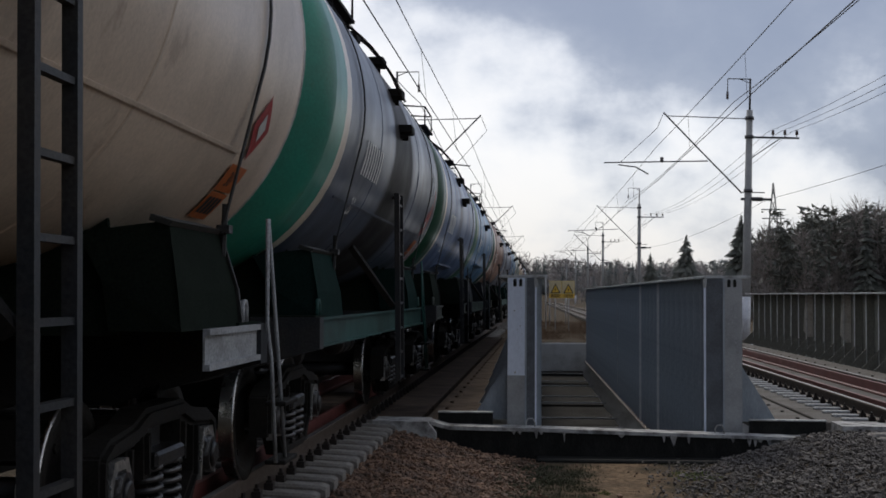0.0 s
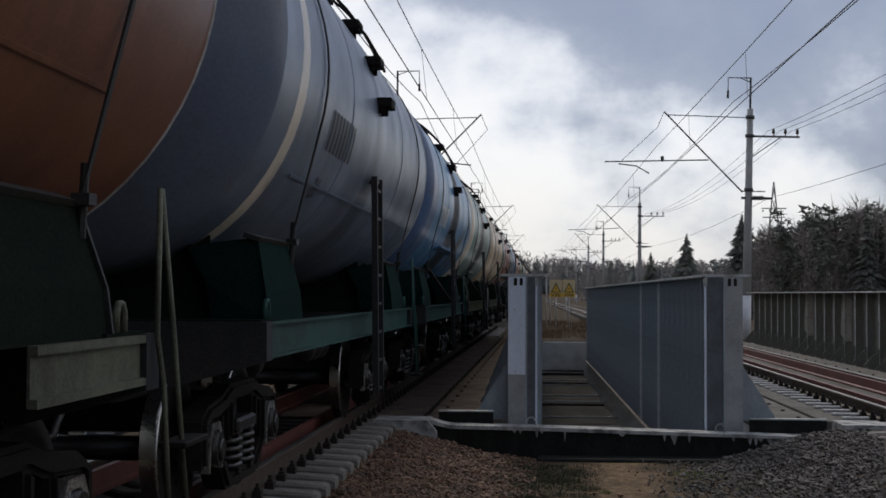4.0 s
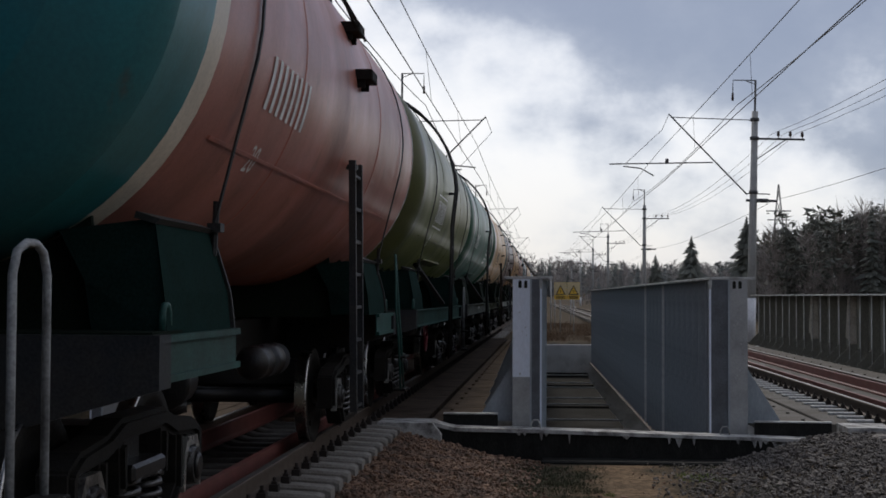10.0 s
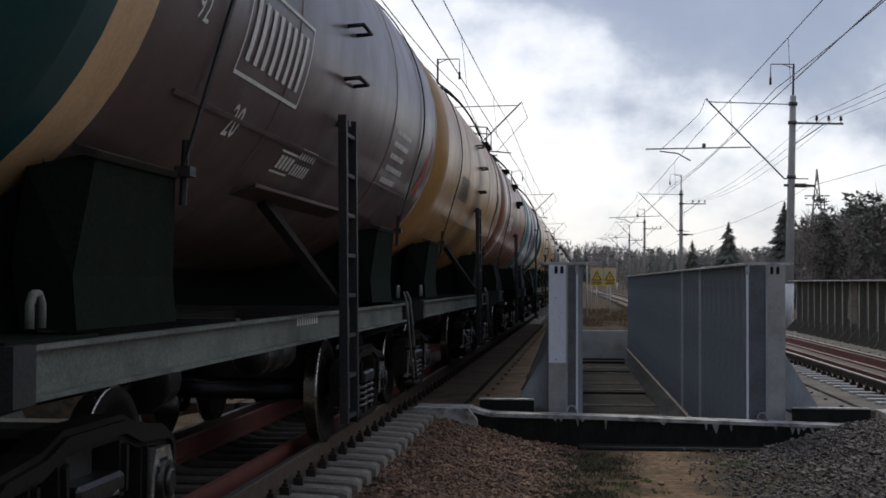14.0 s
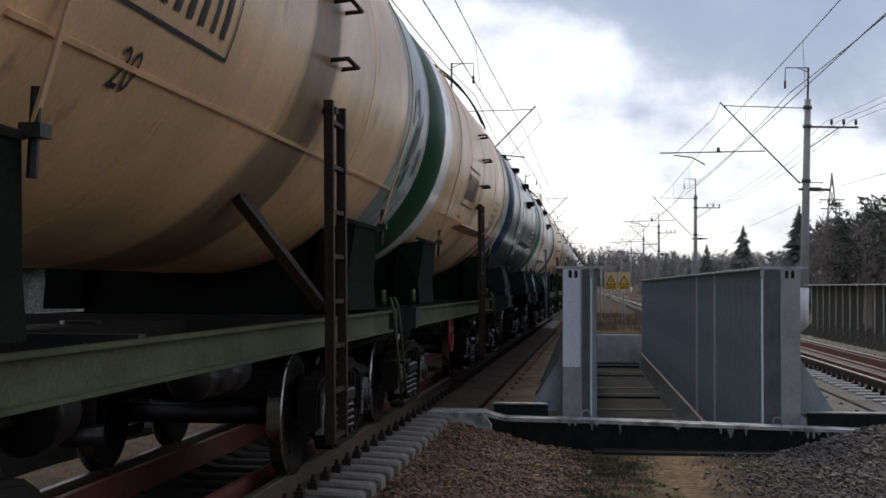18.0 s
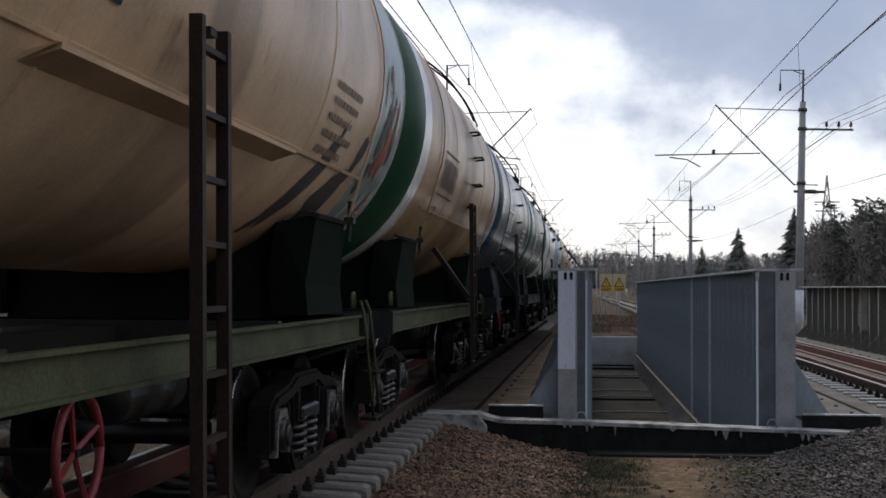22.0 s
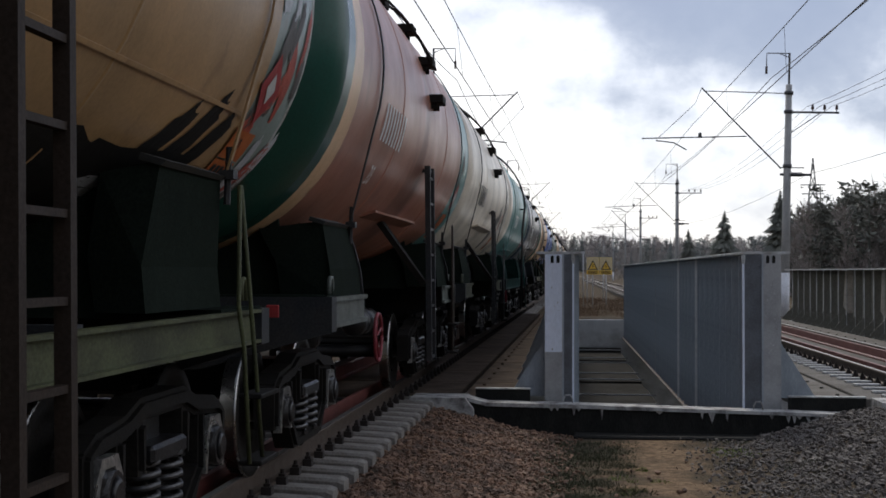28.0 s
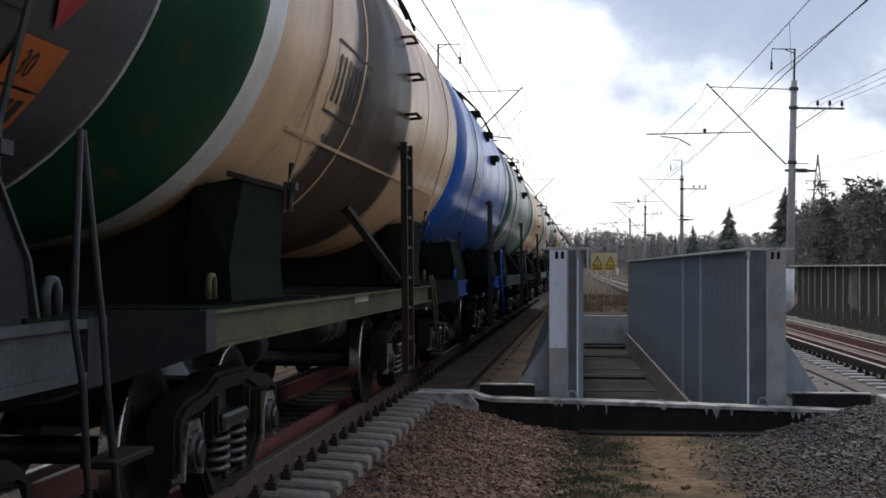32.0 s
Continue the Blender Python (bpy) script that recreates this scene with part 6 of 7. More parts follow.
    for y in AXLES:
        ws = new("wheelset", mesh_of("axle", rod(B(), (-1.1, 0, 0), (1.1, 0, 0), 0.085, 10), M["steel_oily"]))
        ws.parent = car
        ws.matrix_basis = pose(0, y, WHEEL_R)
        for sx in (-1, 1):
            bm = B()
            lathe_y(bm, [(a, r) for a, r in wheel_prof], 40, 0, 0, True)
            bmesh.ops.rotate(bm, verts=bm.verts, matrix=Matrix.Rotation(-sx * math.pi / 2, 3, 'Z'))
            bmesh.ops.translate(bm, verts=bm.verts, vec=(sx * 0.785, 0, 0))
            # lightening marks that show the turning
            for k in range(3):
                a = 2.094 * k
                rod(bm, (sx * 0.80, 0.29 * math.cos(a), 0.29 * math.sin(a)), (sx * 0.818, 0.29 * math.cos(a), 0.29 * math.sin(a)), 0.03, 6)
            w = part("wheel", bm, M["steel_dark"], ws)
            w.data.materials.append(M["tread"])
            for p in w.data.polygons:
                c = p.center
                rr = math.hypot(c.y, c.z)
                if rr > WHEEL_R - 0.02:
                    p.material_index = 1
    return car


def on_tank(y, z, lift=0.006):
    """The point of the tank's camera side at y and height z."""
    return (math.sqrt(max(0.01, (R + lift) ** 2 - (z - ZC) ** 2)), y, z)


def patch(bm, y0, y1, z0, z1, lift=0.006, cut=0.0):
    """A plate bent to the tank; cut slants its side edges."""
    n = 6
    rows = [[bm.verts.new(on_tank(y + cut * i / n, z0 + (z1 - z0) * i / n, lift)) for y in (y0, y1)] for i in range(n + 1)]
    for p, q in zip(rows, rows[1:]):
        bm.faces.new((p[0], p[1], q[1], q[0])).smooth = True


def diamond(bm, yc, zc, r, lift):
    pts = [(0, -r), (r, 0), (0, r), (-r, 0)]
    c = bm.verts.new(on_tank(yc, zc, lift))
    ring = []
    for i in range(4):
        (a, b), (a2, b2) = pts[i], pts[(i + 1) % 4]
        for k in range(4):
            ring.append(bm.verts.new(on_tank(yc + a + (a2 - a) * k / 4, zc + b + (b2 - b) * k / 4, lift)))
    for i in range(len(ring)):
        bm.faces.new((c, ring[i], ring[(i + 1) % len(ring)]))


def words(bm, text, y, z, size, lift=0.008):
    """Letters of the built-in font laid on the tank."""
    cu = bpy.data.curves.new("letters", 'FONT')
    cu.body, cu.size = text, size
    cu.resolution_u = 2
    ob = bpy.data.objects.new("letters", cu)
    me = ob.to_mesh()
    vs = [bm.verts.new(on_tank(y + v.co.x, z + v.co.y, lift)) for v in me.vertices]
    for p in me.polygons:
        bm.faces.new([vs[i] for i in p.vertices])
    ob.to_mesh_clear()
    bpy.data.objects.remove(ob)
    bpy.data.curves.remove(cu)


def make_markings(seed):
    """Shared marking meshes: number strokes, code, data lines, hazard plates."""
    out = {}
    bm = B()
    for i in range(8):
        y = -3.0 + 0.172 * i
        patch(bm, y + 0.02, y + 0.095, 2.70, 3.03)
    out["number_lettering"] = bm
    bm = B()
    patch(bm, -3.10, -1.56, 2.615, 2.635)
    patch(bm, -3.10, -3.08, 2.635, 3.10)
    patch(bm, -1.58, -1.56, 2.635, 3.10)
    patch(bm, -3.10, -1.56, 3.10, 3.12)
    out["number_border"] = bm
    bm = B()
    words(bm, "20", -2.78, 2.33, 0.24)
    out["code_20"] = bm
    bm = B()
    rng = random.Random(seed)
    for r in range(5):
        y = 2.45
        z = 2.90 - 0.11 * r
        while y < 3.4 - 0.1 * (r % 3):
            w = rng.uniform(0.03, 0.11)
            patch(bm, y, y + w, z, z + 0.045)
            y += w + 0.025
    out["data_lettering"] = bm
    bm = B()
    for i in range(4):
        patch(bm, -1.29 + 0.105 * i, -1.22 + 0.105 * i, 2.275, 2.355)
    patch(bm, -1.35, -0.87, 2.245, 2.257)
    patch(bm, -1.35, -0.87, 2.373, 2.385)
    for r in range(2):
        for i in range(6):
            patch(bm, -0.84 + 0.085 * i, -0.79 + 0.085 * i, 2.37 - 0.105 * r, 2.44 - 0.105 * r)
    out["repair_lettering"] = bm
    return out


M["saddle_lip"] = principled("chipped_saddle_edge", (0.02, 0.022, 0.02), 0.6, 0, dirt=(0.03, 0.03, 0.03), dirt_amount=0.8, scale=7)
MARKS = {name: mesh_of(name, bm, M["black_paint"]) for name, bm in make_markings(4).items()}
bm = B()
patch(bm, 4.36, 4.78, 2.19, 2.35, 0.012)
patch(bm, 4.36, 4.78, 2.02, 2.18, 0.012)
MARKS["hazard_plate"] = mesh_of("hazard_plate", bm, M["placard_orange"])
bm = B()
words(bm, "30", 4.46, 2.22, 0.13, 0.016)
for i in range(4):
    patch(bm, 4.41 + 0.085 * i, 4.47 + 0.085 * i, 2.05, 2.15, 0.016)
MARKS["hazard_code"] = mesh_of("hazard_code", bm, M["black_paint"])
bm = B()
diamond(bm, 4.57, 2.60, 0.21, 0.012)
MARKS["hazard_diamond"] = mesh_of("hazard_diamond", bm, M["placard_red"])
bm = B()
diamond(bm, 4.57, 2.60, 0.09, 0.016)
MARKS["diamond_flame"] = mesh_of("diamond_flame", bm, M["placard_white"])
for text in ("77", "62", "92", "109"):
    bm = B()
    words(bm, text, -3.95, 2.74, 0.20)
    MARKS["code_" + text] = mesh_of("code", bm, M["black_paint"])
bm = B()
chips = random.Random(26)
for i in range(75):
    y, z = -4.55 + 1.0 * chips.random() ** 1.3, chips.uniform(2.0, 3.9)
    w, h = chips.uniform(0.008, 0.03), chips.uniform(0.02, 0.11)
    patch(bm, y, y + w, z, z + h, 0.007, chips.uniform(-0.03, 0.03))
MARKS["paint_chips"] = mesh_of("paint_chips", bm, M["black_paint"])
bm = B()
patch(bm, -3.48, -2.08, 2.60, 3.4, 0.010)
M["panel_blue"] = principled("faded_blue_panel_paint", (0.035, 0.10, 0.27), 0.5, 0, dirt=(0.05, 0.07, 0.12), dirt_amount=0.7, scale=3)
MARKS["blue_panel"] = mesh_of("blue_panel", bm, M["panel_blue"])
bm = B()
patch(bm, -1.3, -0.75, 2.15, 2.60, 0.010, 0.2)
MARKS["blue_stripe"] = mesh_of("blue_stripe", bm, M["panel_blue"])

bm = B()
words(bm, "20", -2.76, 2.70, 0.24, 0.016)
for q in ((-2.84, -2.30, 2.665, 2.68), (-2.84, -2.30, 2.915, 2.93), (-2.84, -2.825, 2.68, 2.915), (-2.315, -2.30, 2.68, 2.915)):
    patch(bm, *q, 0.016)
MARKS["panel_code"] = mesh_of("panel_code", bm, M["white_paint"])


def blot(bm, yc, zc, ry, rz, seed, slant=0.0):
    """An irregular painted or oily patch on the tank."""
    rng = random.Random(seed)
    n = 22
    rad = [1 + 0.35 * noise.noise(Vector((math.cos(6.283 * i / n) * 1.6, math.sin(6.283 * i / n) * 1.6, seed))) + rng.uniform(-0.12, 0.12) for i in range(n)]
    rings = []
    for q in (0.0, 0.35, 0.7, 1.0):
        if q == 0:
            rings.append([bm.verts.new(on_tank(yc, zc, 0.005))] * n)
            continue
        row = []
        for i in range(n):
            a = 6.283 * i / n
            dz = q * rz * rad[i] * math.sin(a)
            row.append(bm.verts.new(on_tank(yc + q * ry * rad[i] * math.cos(a) + slant * dz, zc + dz, 0.005)))
        rings.append(row)
    for i in range(n):
        j = (i + 1) % n
        bm.faces.new((rings[0][0], rings[1][i], rings[1][j]))
        for a, b in zip(rings[1:], rings[2:]):
            bm.faces.new((a[i], b[i], b[j], a[j]))


M["blot_dark"] = principled("oily_dark_smear", (0.06, 0.052, 0.046), 0.5, 0, dirt=(0.07, 0.055, 0.045), scale=4)
M["blot_oil"] = principled("thick_black_oil_film", (0.014, 0.013, 0.012), 0.6, 0, dirt=(0.02, 0.018, 0.016), scale=4, spec=0.1)
M["blot_red"] = principled("orange_red_spray_paint", (0.36, 0.055, 0.03), 0.5, 0, scale=5)
M["blot_white"] = principled("pale_spray_paint", (0.42, 0.44, 0.46), 0.5, 0, scale=5)
SPOTS = [("paint_smear", "blot_dark", (2.55, 2.35, 0.35, 0.35, 1, 0.3)), ("paint_smear", "blot_dark", (3.15, 2.65, 0.25, 0.25, 2, 0.4)), ("paint_smear", "blot_dark", (3.5, 2.25, 0.25, 0.2, 3, 0.2)),
         ("red_spray", "blot_red", (3.75, 2.35, 0.2, 0.25, 4, 0.2)), ("red_spray", "blot_red", (4.15, 2.75, 0.12, 0.25, 5, 0.3)), ("red_spray", "blot_red", (3.95, 2.12, 0.16, 0.1, 6, 0)),
         ("pale_spray", "blot_white", (2.3, 2.95, 0.22, 0.12, 7, 0.3)), ("pale_spray", "blot_white", (3.0, 2.9, 0.18, 0.1, 8, 0.3)),
         ("paint_smear", "blot_dark", (2.75, 2.25, 0.16, 0.42, 9, 0.9)), ("paint_smear", "blot_dark", (3.55, 2.2, 0.3, 0.22, 10, 0.5)), ("paint_smear", "blot_dark", (3.95, 2.55, 0.1, 0.2, 11, 0.5)),
         ("oil_smear", "blot_oil", (2.2, 1.92, 0.8, 0.24, 12, 0.2)), ("oil_smear", "blot_oil", (3.2, 1.93, 0.9, 0.24, 13, 0.3)), ("oil_smear", "blot_oil", (3.3, 2.14, 0.14, 0.26, 14, 0.95)),
         ("oil_smear", "blot_oil", (3.68, 2.2, 0.13, 0.25, 15, 0.9)), ("oil_smear", "blot_oil", (4.02, 2.22, 0.12, 0.22, 16, 0.9)), ("white_fleck", "blot_white", (3.0, 1.935, 0.22, 0.05, 17, 0.6)), ("white_fleck", "blot_white", (3.25, 1.985, 0.08, 0.03, 18, 0.5)), ("red_spray", "blot_red", (4.5, 2.36, 0.13, 0.1, 19, 0.6))]
for i, (name, mat, s) in enumerate(SPOTS):
    bm = B()
    blot(bm, *s)
    MARKS["blot_%d" % i] = mesh_of(name, bm, M[mat])
for i, (mat, n) in enumerate((("blot_white", 7), ("blot_dark", 8), ("blot_red", 4))):
    for seed in (0, 1):
        g = random.Random(40 + 7 * i + seed)
        for j in range(n):
            bm = B()
            blot(bm, g.uniform(4.45, 5.2), g.uniform(2.0, 3.3), g.uniform(0.04, 0.12), g.uniform(0.06, 0.24), 50 + 10 * i + j + 100 * seed, g.uniform(-0.3, 0.6))
            MARKS["rim_%d_%d_%d" % (i, seed, j)] = mesh_of("rim_scrawl", bm, M[mat])
RIM_SCRAWL = {0: (0, 2), 2: (0, 2), 5: (1,), 6: (0, 1, 2), 7: (1,), 14: (2,), 18: (0, 1), 19: (1,), 22: (0, 1, 2), 23: (0, 2), 28: (0, 1, 2), 29: (1,), 30: (1,), 12: (2,), 15: (1,)}
BLOTS = {2: (1, 6), 5: range(0, 3), 19: range(8, 11), 22: range(8, 11), 28: range(11, 19), 13: range(9, 11), 30: range(0, 2)}
bm = B()
patch(bm, 4.80, 5.20, 2.305, 2.395, 0.014)
patch(bm, 4.80, 5.20, 2.42, 2.51, 0.014)
MARKS["red_plate"] = mesh_of("red_plate", bm, M["placard_red"])
bm = B()
patch(bm, 4.77, 5.23, 2.285, 2.53, 0.010)
MARKS["red_plate_border"] = mesh_of("red_plate_border", bm, M["placard_white"])
bm = B()
for i in range(9):
    box(bm, 1.3615, 1.3645, -0.55 + 0.085 * i, -0.51 + 0.085 * i, 1.215, 1.27)
MARKS["sill_lettering"] = mesh_of("sill_lettering", bm, M["white_paint"])
bm = B()
for i in range(12):
    if i != 8:
        box(bm, 0.219, 0.223, 1.2 + 0.115 * i, 1.275 + 0.115 * i, 1.11, 1.235)
MARKS["frame_number"] = mesh_of("frame_number", bm, M["white_paint"])
bm = B()
box(bm, 1.10, 1.19, -5.436, -5.42, 1.20, 1.29, 0.004)
MARKS["reflector"] = mesh_of("reflector", bm, M["placard_red"])
SILL_TEXT = {12, 13, 14, 25, 28, 33}
FRAME_NUMBER = {17: 0.8, 20: 0.0, 24: 0.1}
REFLECTOR = {11, 29, 30, 31, 32}
DARK_MARKS = {"dull_beige", "ochre", "cream", "beige", "tan", "tan_grey", "white", "white_grey", "light_grey", "orange_tan", "blue_grey"}
BOARD_HIGH = {2, 5, 19, 20, 21, 22, 24, 30, 32, 37, 41}
BOARD_LOW = {1, 3, 6, 8, 9, 11, 12, 14, 17, 26, 29, 31, 36, 40}
BOARD_SHIFT = {2: -0.3, 20: 0.63, 22: -0.25, 24: 0.2, 30: -0.3, 32: 0.8, 14: -0.2, 11: -0.2}
TALL_LADDER = {9, 11, 12, 17, 25, 31}
END_SHIFT = {0: -0.6, 1: -1.0, 5: -0.15, 6: 0.4, 7: 0.4, 8: 0.5, 9: 0.6, 17: -0.3, 20: -0.45, 21: -0.2, 28: -0.4, 29: -1.0, 32: -0.3}
END_DROP = {8: -0.25, 17: -0.2}
NUMBER_SHIFT = {19: 0.95, 2: -0.25, 6: 0.1, 11: 0.45, 12: -0.3, 13: 0.6, 31: 0.75}
END_RAIL = {20: "hand_rod", 24: "hand_rod", 32: "hand_rod", 1: "stanchion", 2: "stanchion", 8: "stanchion", 17: "stanchion", 21: "stanchion", 29: "stanchion", 30: "stanchion", 6: "hoop_rail", 9: "hoop_rail", 11: "hoop_rail", 28: "hand_rod"}
END_PAINT = {1: "frame_black", 2: "frame_slate", 8: "frame_teal", 17: "frame_blue_grey", 21: "frame_teal", 29: "ladder_rust", 30: "frame_black", 7: "frame_black", 20: "frame_black", 32: "frame_black"}
WHEEL_CARS = {11, 19, 22, 24, 28, 29, 31, 32, 36, 40, 44}
PLATFORM_CARS = {-1, 0, 1, 3, 7, 10, 16, 22, 25, 26, 27, 29, 33, 36, 39, 42}
WITH_DATA = {12, 14, 19, 20, 22, 24, 25, 32}
HAZARD = {-1, 0, 16, 20, 24, 28, 29, 30, 32, 36, 38, 42}
HAZARD_SHIFT = {20: 0.3, 30: -0.7}
SMALL_CODES = {3: "77", 8: "77", 9: "62", 12: "62", 14: "92", 32: "109"}


def mark_car(car, k, body, kind):
    paint_of = M["black_paint"] if body in DARK_MARKS else M["white_paint"]
    names = ["number_lettering", "code_20", "hazard_plate", "hazard_diamond"]
    if body in ("tan", "tan_grey", "ochre", "olive", "plum", "deep_green", "slate"):
        names.append("number_border")
    if k in WITH_DATA:
        names.append("data_lettering")
    if body in ("black", "slate", "plum", "deep_green", "navy"):
        names.append("repair_lettering")
    if k not in HAZARD:
        names = [n for n in names if "hazard" not in n]
    if k in SMALL_CODES:
        names.append("code_" + SMALL_CODES[k])
    if k == 26:
        names.append("paint_chips")
    if k in SILL_TEXT:
        names.append("sill_lettering")
    if k in FRAME_NUMBER:
        names.append("frame_number")
    if k in REFLECTOR:
        names.append("reflector")
    if k == 31:
        names += ["red_plate", "red_plate_border"]
    names += ["rim_%d_%d_%d" % (i, k % 2, j) for i in RIM_SCRAWL.get(k, ()) for j in range((7, 8, 4)[i])]
    if k in BLOTS:
        names += ["blot_%d" % i for i in BLOTS[k]]
    if k == 17:
        names += ["blue_panel", "blue_stripe", "panel_code"]
    if k in (17, 20):
        names.remove("code_20")
    for n in names:
        shift = HAZARD_SHIFT.get(k, 0.0) if n.startswith("hazard") else NUMBER_SHIFT.get(k, 0.0) if n in ("number_lettering", "number_border", "code_20") else FRAME_NUMBER[k] if n == "frame_number" else 0.0
        ob = piece(MARKS[n].name.split(".")[0], MARKS[n], car, pose(-0.05 if kind == 'narrow' and n == "sill_lettering" else 0.14 * (n == "sill_lettering"), shift, 0))
        if n.startswith("code_") or n in ("number_lettering", "data_lettering", "repair_lettering", "number_border"):
            recolour(ob, M["faded_ink"] if n in ("data_lettering", "repair_lettering") and paint_of is M["black_paint"] else paint_of)
        if n in ("number_lettering", "data_lettering", "repair_lettering", "sill_lettering", "frame_number", "paint_chips"):
            ob["kind"] = "stuff"
        if n == "hazard_plate":
            piece("hazard_code", MARKS["hazard_code"], ob, Matrix())["kind"] = "stuff"
        if n == "hazard_diamond":
            piece("diamond_flame", MARKS["diamond_flame"], ob, Matrix())
    gone = {"stanchion", "hand_rod", "step_hanger", "hoop_rail", "foot_board_high", "foot_board_low"} - {END_RAIL.get(k, "step_hanger" if kind == 'narrow' else "hand_rod")}
    if k in BOARD_HIGH:
        gone.discard("foot_board_high")
    if k in BOARD_LOW:
        gone.discard("foot_board_low")
    if k in TALL_LADDER:
        gone |= {"ladder", "grip", "top_step", "top_handrail"}
    else:
        gone |= {"tall_ladder", "top_step" if kind == 'narrow' or k == 24 else "grip"}
    if k % 3 == 1:
        gone.add("strut")
    if k not in WHEEL_CARS:
        gone.add("hand_wheel")
    if k in (7, 17, 20, 26, 29, 30):
        gone.add("long_seam")
    if k in (20, 32):
        gone |= {"ladder", "strut", "grip", "top_handrail"}
    if k not in PLATFORM_CARS:
        gone |= {"top_platform", "railing"}
    for o in list(car.children):
        if o.name.split(".")[0] in gone:
            for c in list(o.children):
                bpy.data.objects.remove(c)
            bpy.data.objects.remove(o)


# number: body, cap, band, frame, kind, spill
CARS = {
    -2: ("grey", "grey", "grey", "frame_grey", "sill", 0.5),
    -1: ("dull_beige", "dull_beige", "dull_beige", "frame_grey", "bare", 0.3),
    0: ("slate_blue", "teal_green", "cream", "frame_teal", "sill", 0.9),
    1: ("blue", "dark_green", "cream", "frame_pale", "bare", 0.5),
    2: ("light_blue", "moss_green", "pale_grey", "frame_pine", "sill", 0.5),
    3: ("brown_red", "pine_teal", "cream", "frame_olive", "bare", 0.4),
    4: ("blue_grey", "blue_grey", "cream", "frame_teal", "sill", 0.4),
    5: ("light_blue", "blue", "blue", "frame_teal", "sill", 0.8),
    6: ("grey_green", "dark_green", "cream", "frame_green", "sill", 0.4),
    7: ("beige", "dark_green", "beige", "frame_olive", "sill", 0.5),
    8: ("maroon_red", "pine_teal", "cream", "frame_teal", "bare", 0.2),
    9: ("steel_blue", "pine_teal", "cream", "frame_pale", "sill", 0.7),
    10: ("salmon", "teal", "cream", "frame_teal", "bare", 0.2),
    11: ("olive", "olive_dark", "cream", "frame_teal", "sill", 0.3),
    12: ("sea_green", "dark_green", "pale_grey", "frame_pale", "sill", 0.2),
    13: ("tan", "dark_green", "white", "frame_green", "narrow", 0.5),
    14: ("plum", "dark_teal", "tan", "frame_pale", "narrow", 0.1),
    15: ("orange_tan", "orange_tan", "orange_tan", "frame_pale", "narrow", 0.5),
    16: ("brown_red", "brown_red", "cream", "frame_black", "bare", 0.4),
    17: ("light_grey", "teal", "cream", "frame_blue_grey", "bare", 0.85),
    18: ("tan", "dark_green", "white", "frame_green", "narrow", 0.7),
    19: ("tan", "dark_green", "white", "frame_green", "narrow", 0.2),
    20: ("black", "navy", "black", "frame_slate", "bare", 0.1),
    21: ("white_grey", "green", "green", "frame_teal", "bare", 0.3),
    22: ("tan_grey", "dark_green", "white", "frame_green", "narrow", 0.4),
    23: ("ochre", "dark_green", "white", "frame_green", "narrow", 0.85),
    24: ("slate", "navy", "slate", "frame_slate", "bare", 0.1),
    25: ("deep_green", "pine_teal", "pine_teal", "frame_pale", "sill", 0.2),
    26: ("white", "dark_green", "white", "frame_green", "bare", 0.2),
    27: ("pale_blue", "pale_blue", "pale_blue", "frame_teal", "bare", 0.2),
    28: ("ochre", "dark_green", "white", "frame_green", "narrow", 0.6),
    29: ("salmon_brown", "dark_green", "cream", "frame_pale", "bare", 0.4),
    30: ("cream", "teal", "cream", "frame_olive", "bare", 0.2),
    31: ("teal_grey", "cream", "cream", "frame_teal", "sill", 0.2),
    32: ("slate", "navy", "slate", "frame_slate", "bare", 0.1),
    33: ("tan", "dark_green", "white", "frame_green", "narrow", 1.5),
    34: ("bright_blue", "bright_blue", "bright_blue", "frame_blue", "bare", 0.0),
}
REST = [("tan", "dark_green", "white", "frame_green", "narrow", 0.5), ("white_grey", "green", "white", "frame_pale", "sill", 0.4), ("black", "black", "black", "frame_black", "bare", 0.1),
        ("tan", "dark_green", "white", "frame_green", "narrow", 0.3), ("cream", "teal", "cream", "frame_teal", "bare", 0.3), ("grey_green", "dark_green", "cream", "frame_pale", "sill", 0.3)]
LAST_CAR = 46
# a second painted ring behind the band
FAR_END = {17: 4.6, 28: 5.2}
FAR = {31: ("oily_olive", 4.2), 29: ("teal_grey", 4.2), 18: ("grey_green", 3.95), 19: ("grey_green", 4.3), 22: ("grey_green", 4.25), 23: ("grey_green", 4.3), 6: ("teal_grey", 4.3), 28: ("grey_green", 4.4)}
# where the oil has run down, half its width, and how thick it lies
SPILL = {0: (0.3, 1.2, 1.0), 5: (0.2, 1.0, 1.0), 6: (-0.45, 0.95, 1.0), 9: (-0.1, 1.25, 1.0), 17: (0.25, 1.15, 1.0), 18: (0.35, 0.45, 1.0), 23: (0.05, 0.9, 0.5), 33: (-0.85, 1.75, 1.0), 12: (0.3, 0.3, 1.0), 13: (1.0, 0.35, 1.0), 7: (0.0, 0.75, 0.85)}
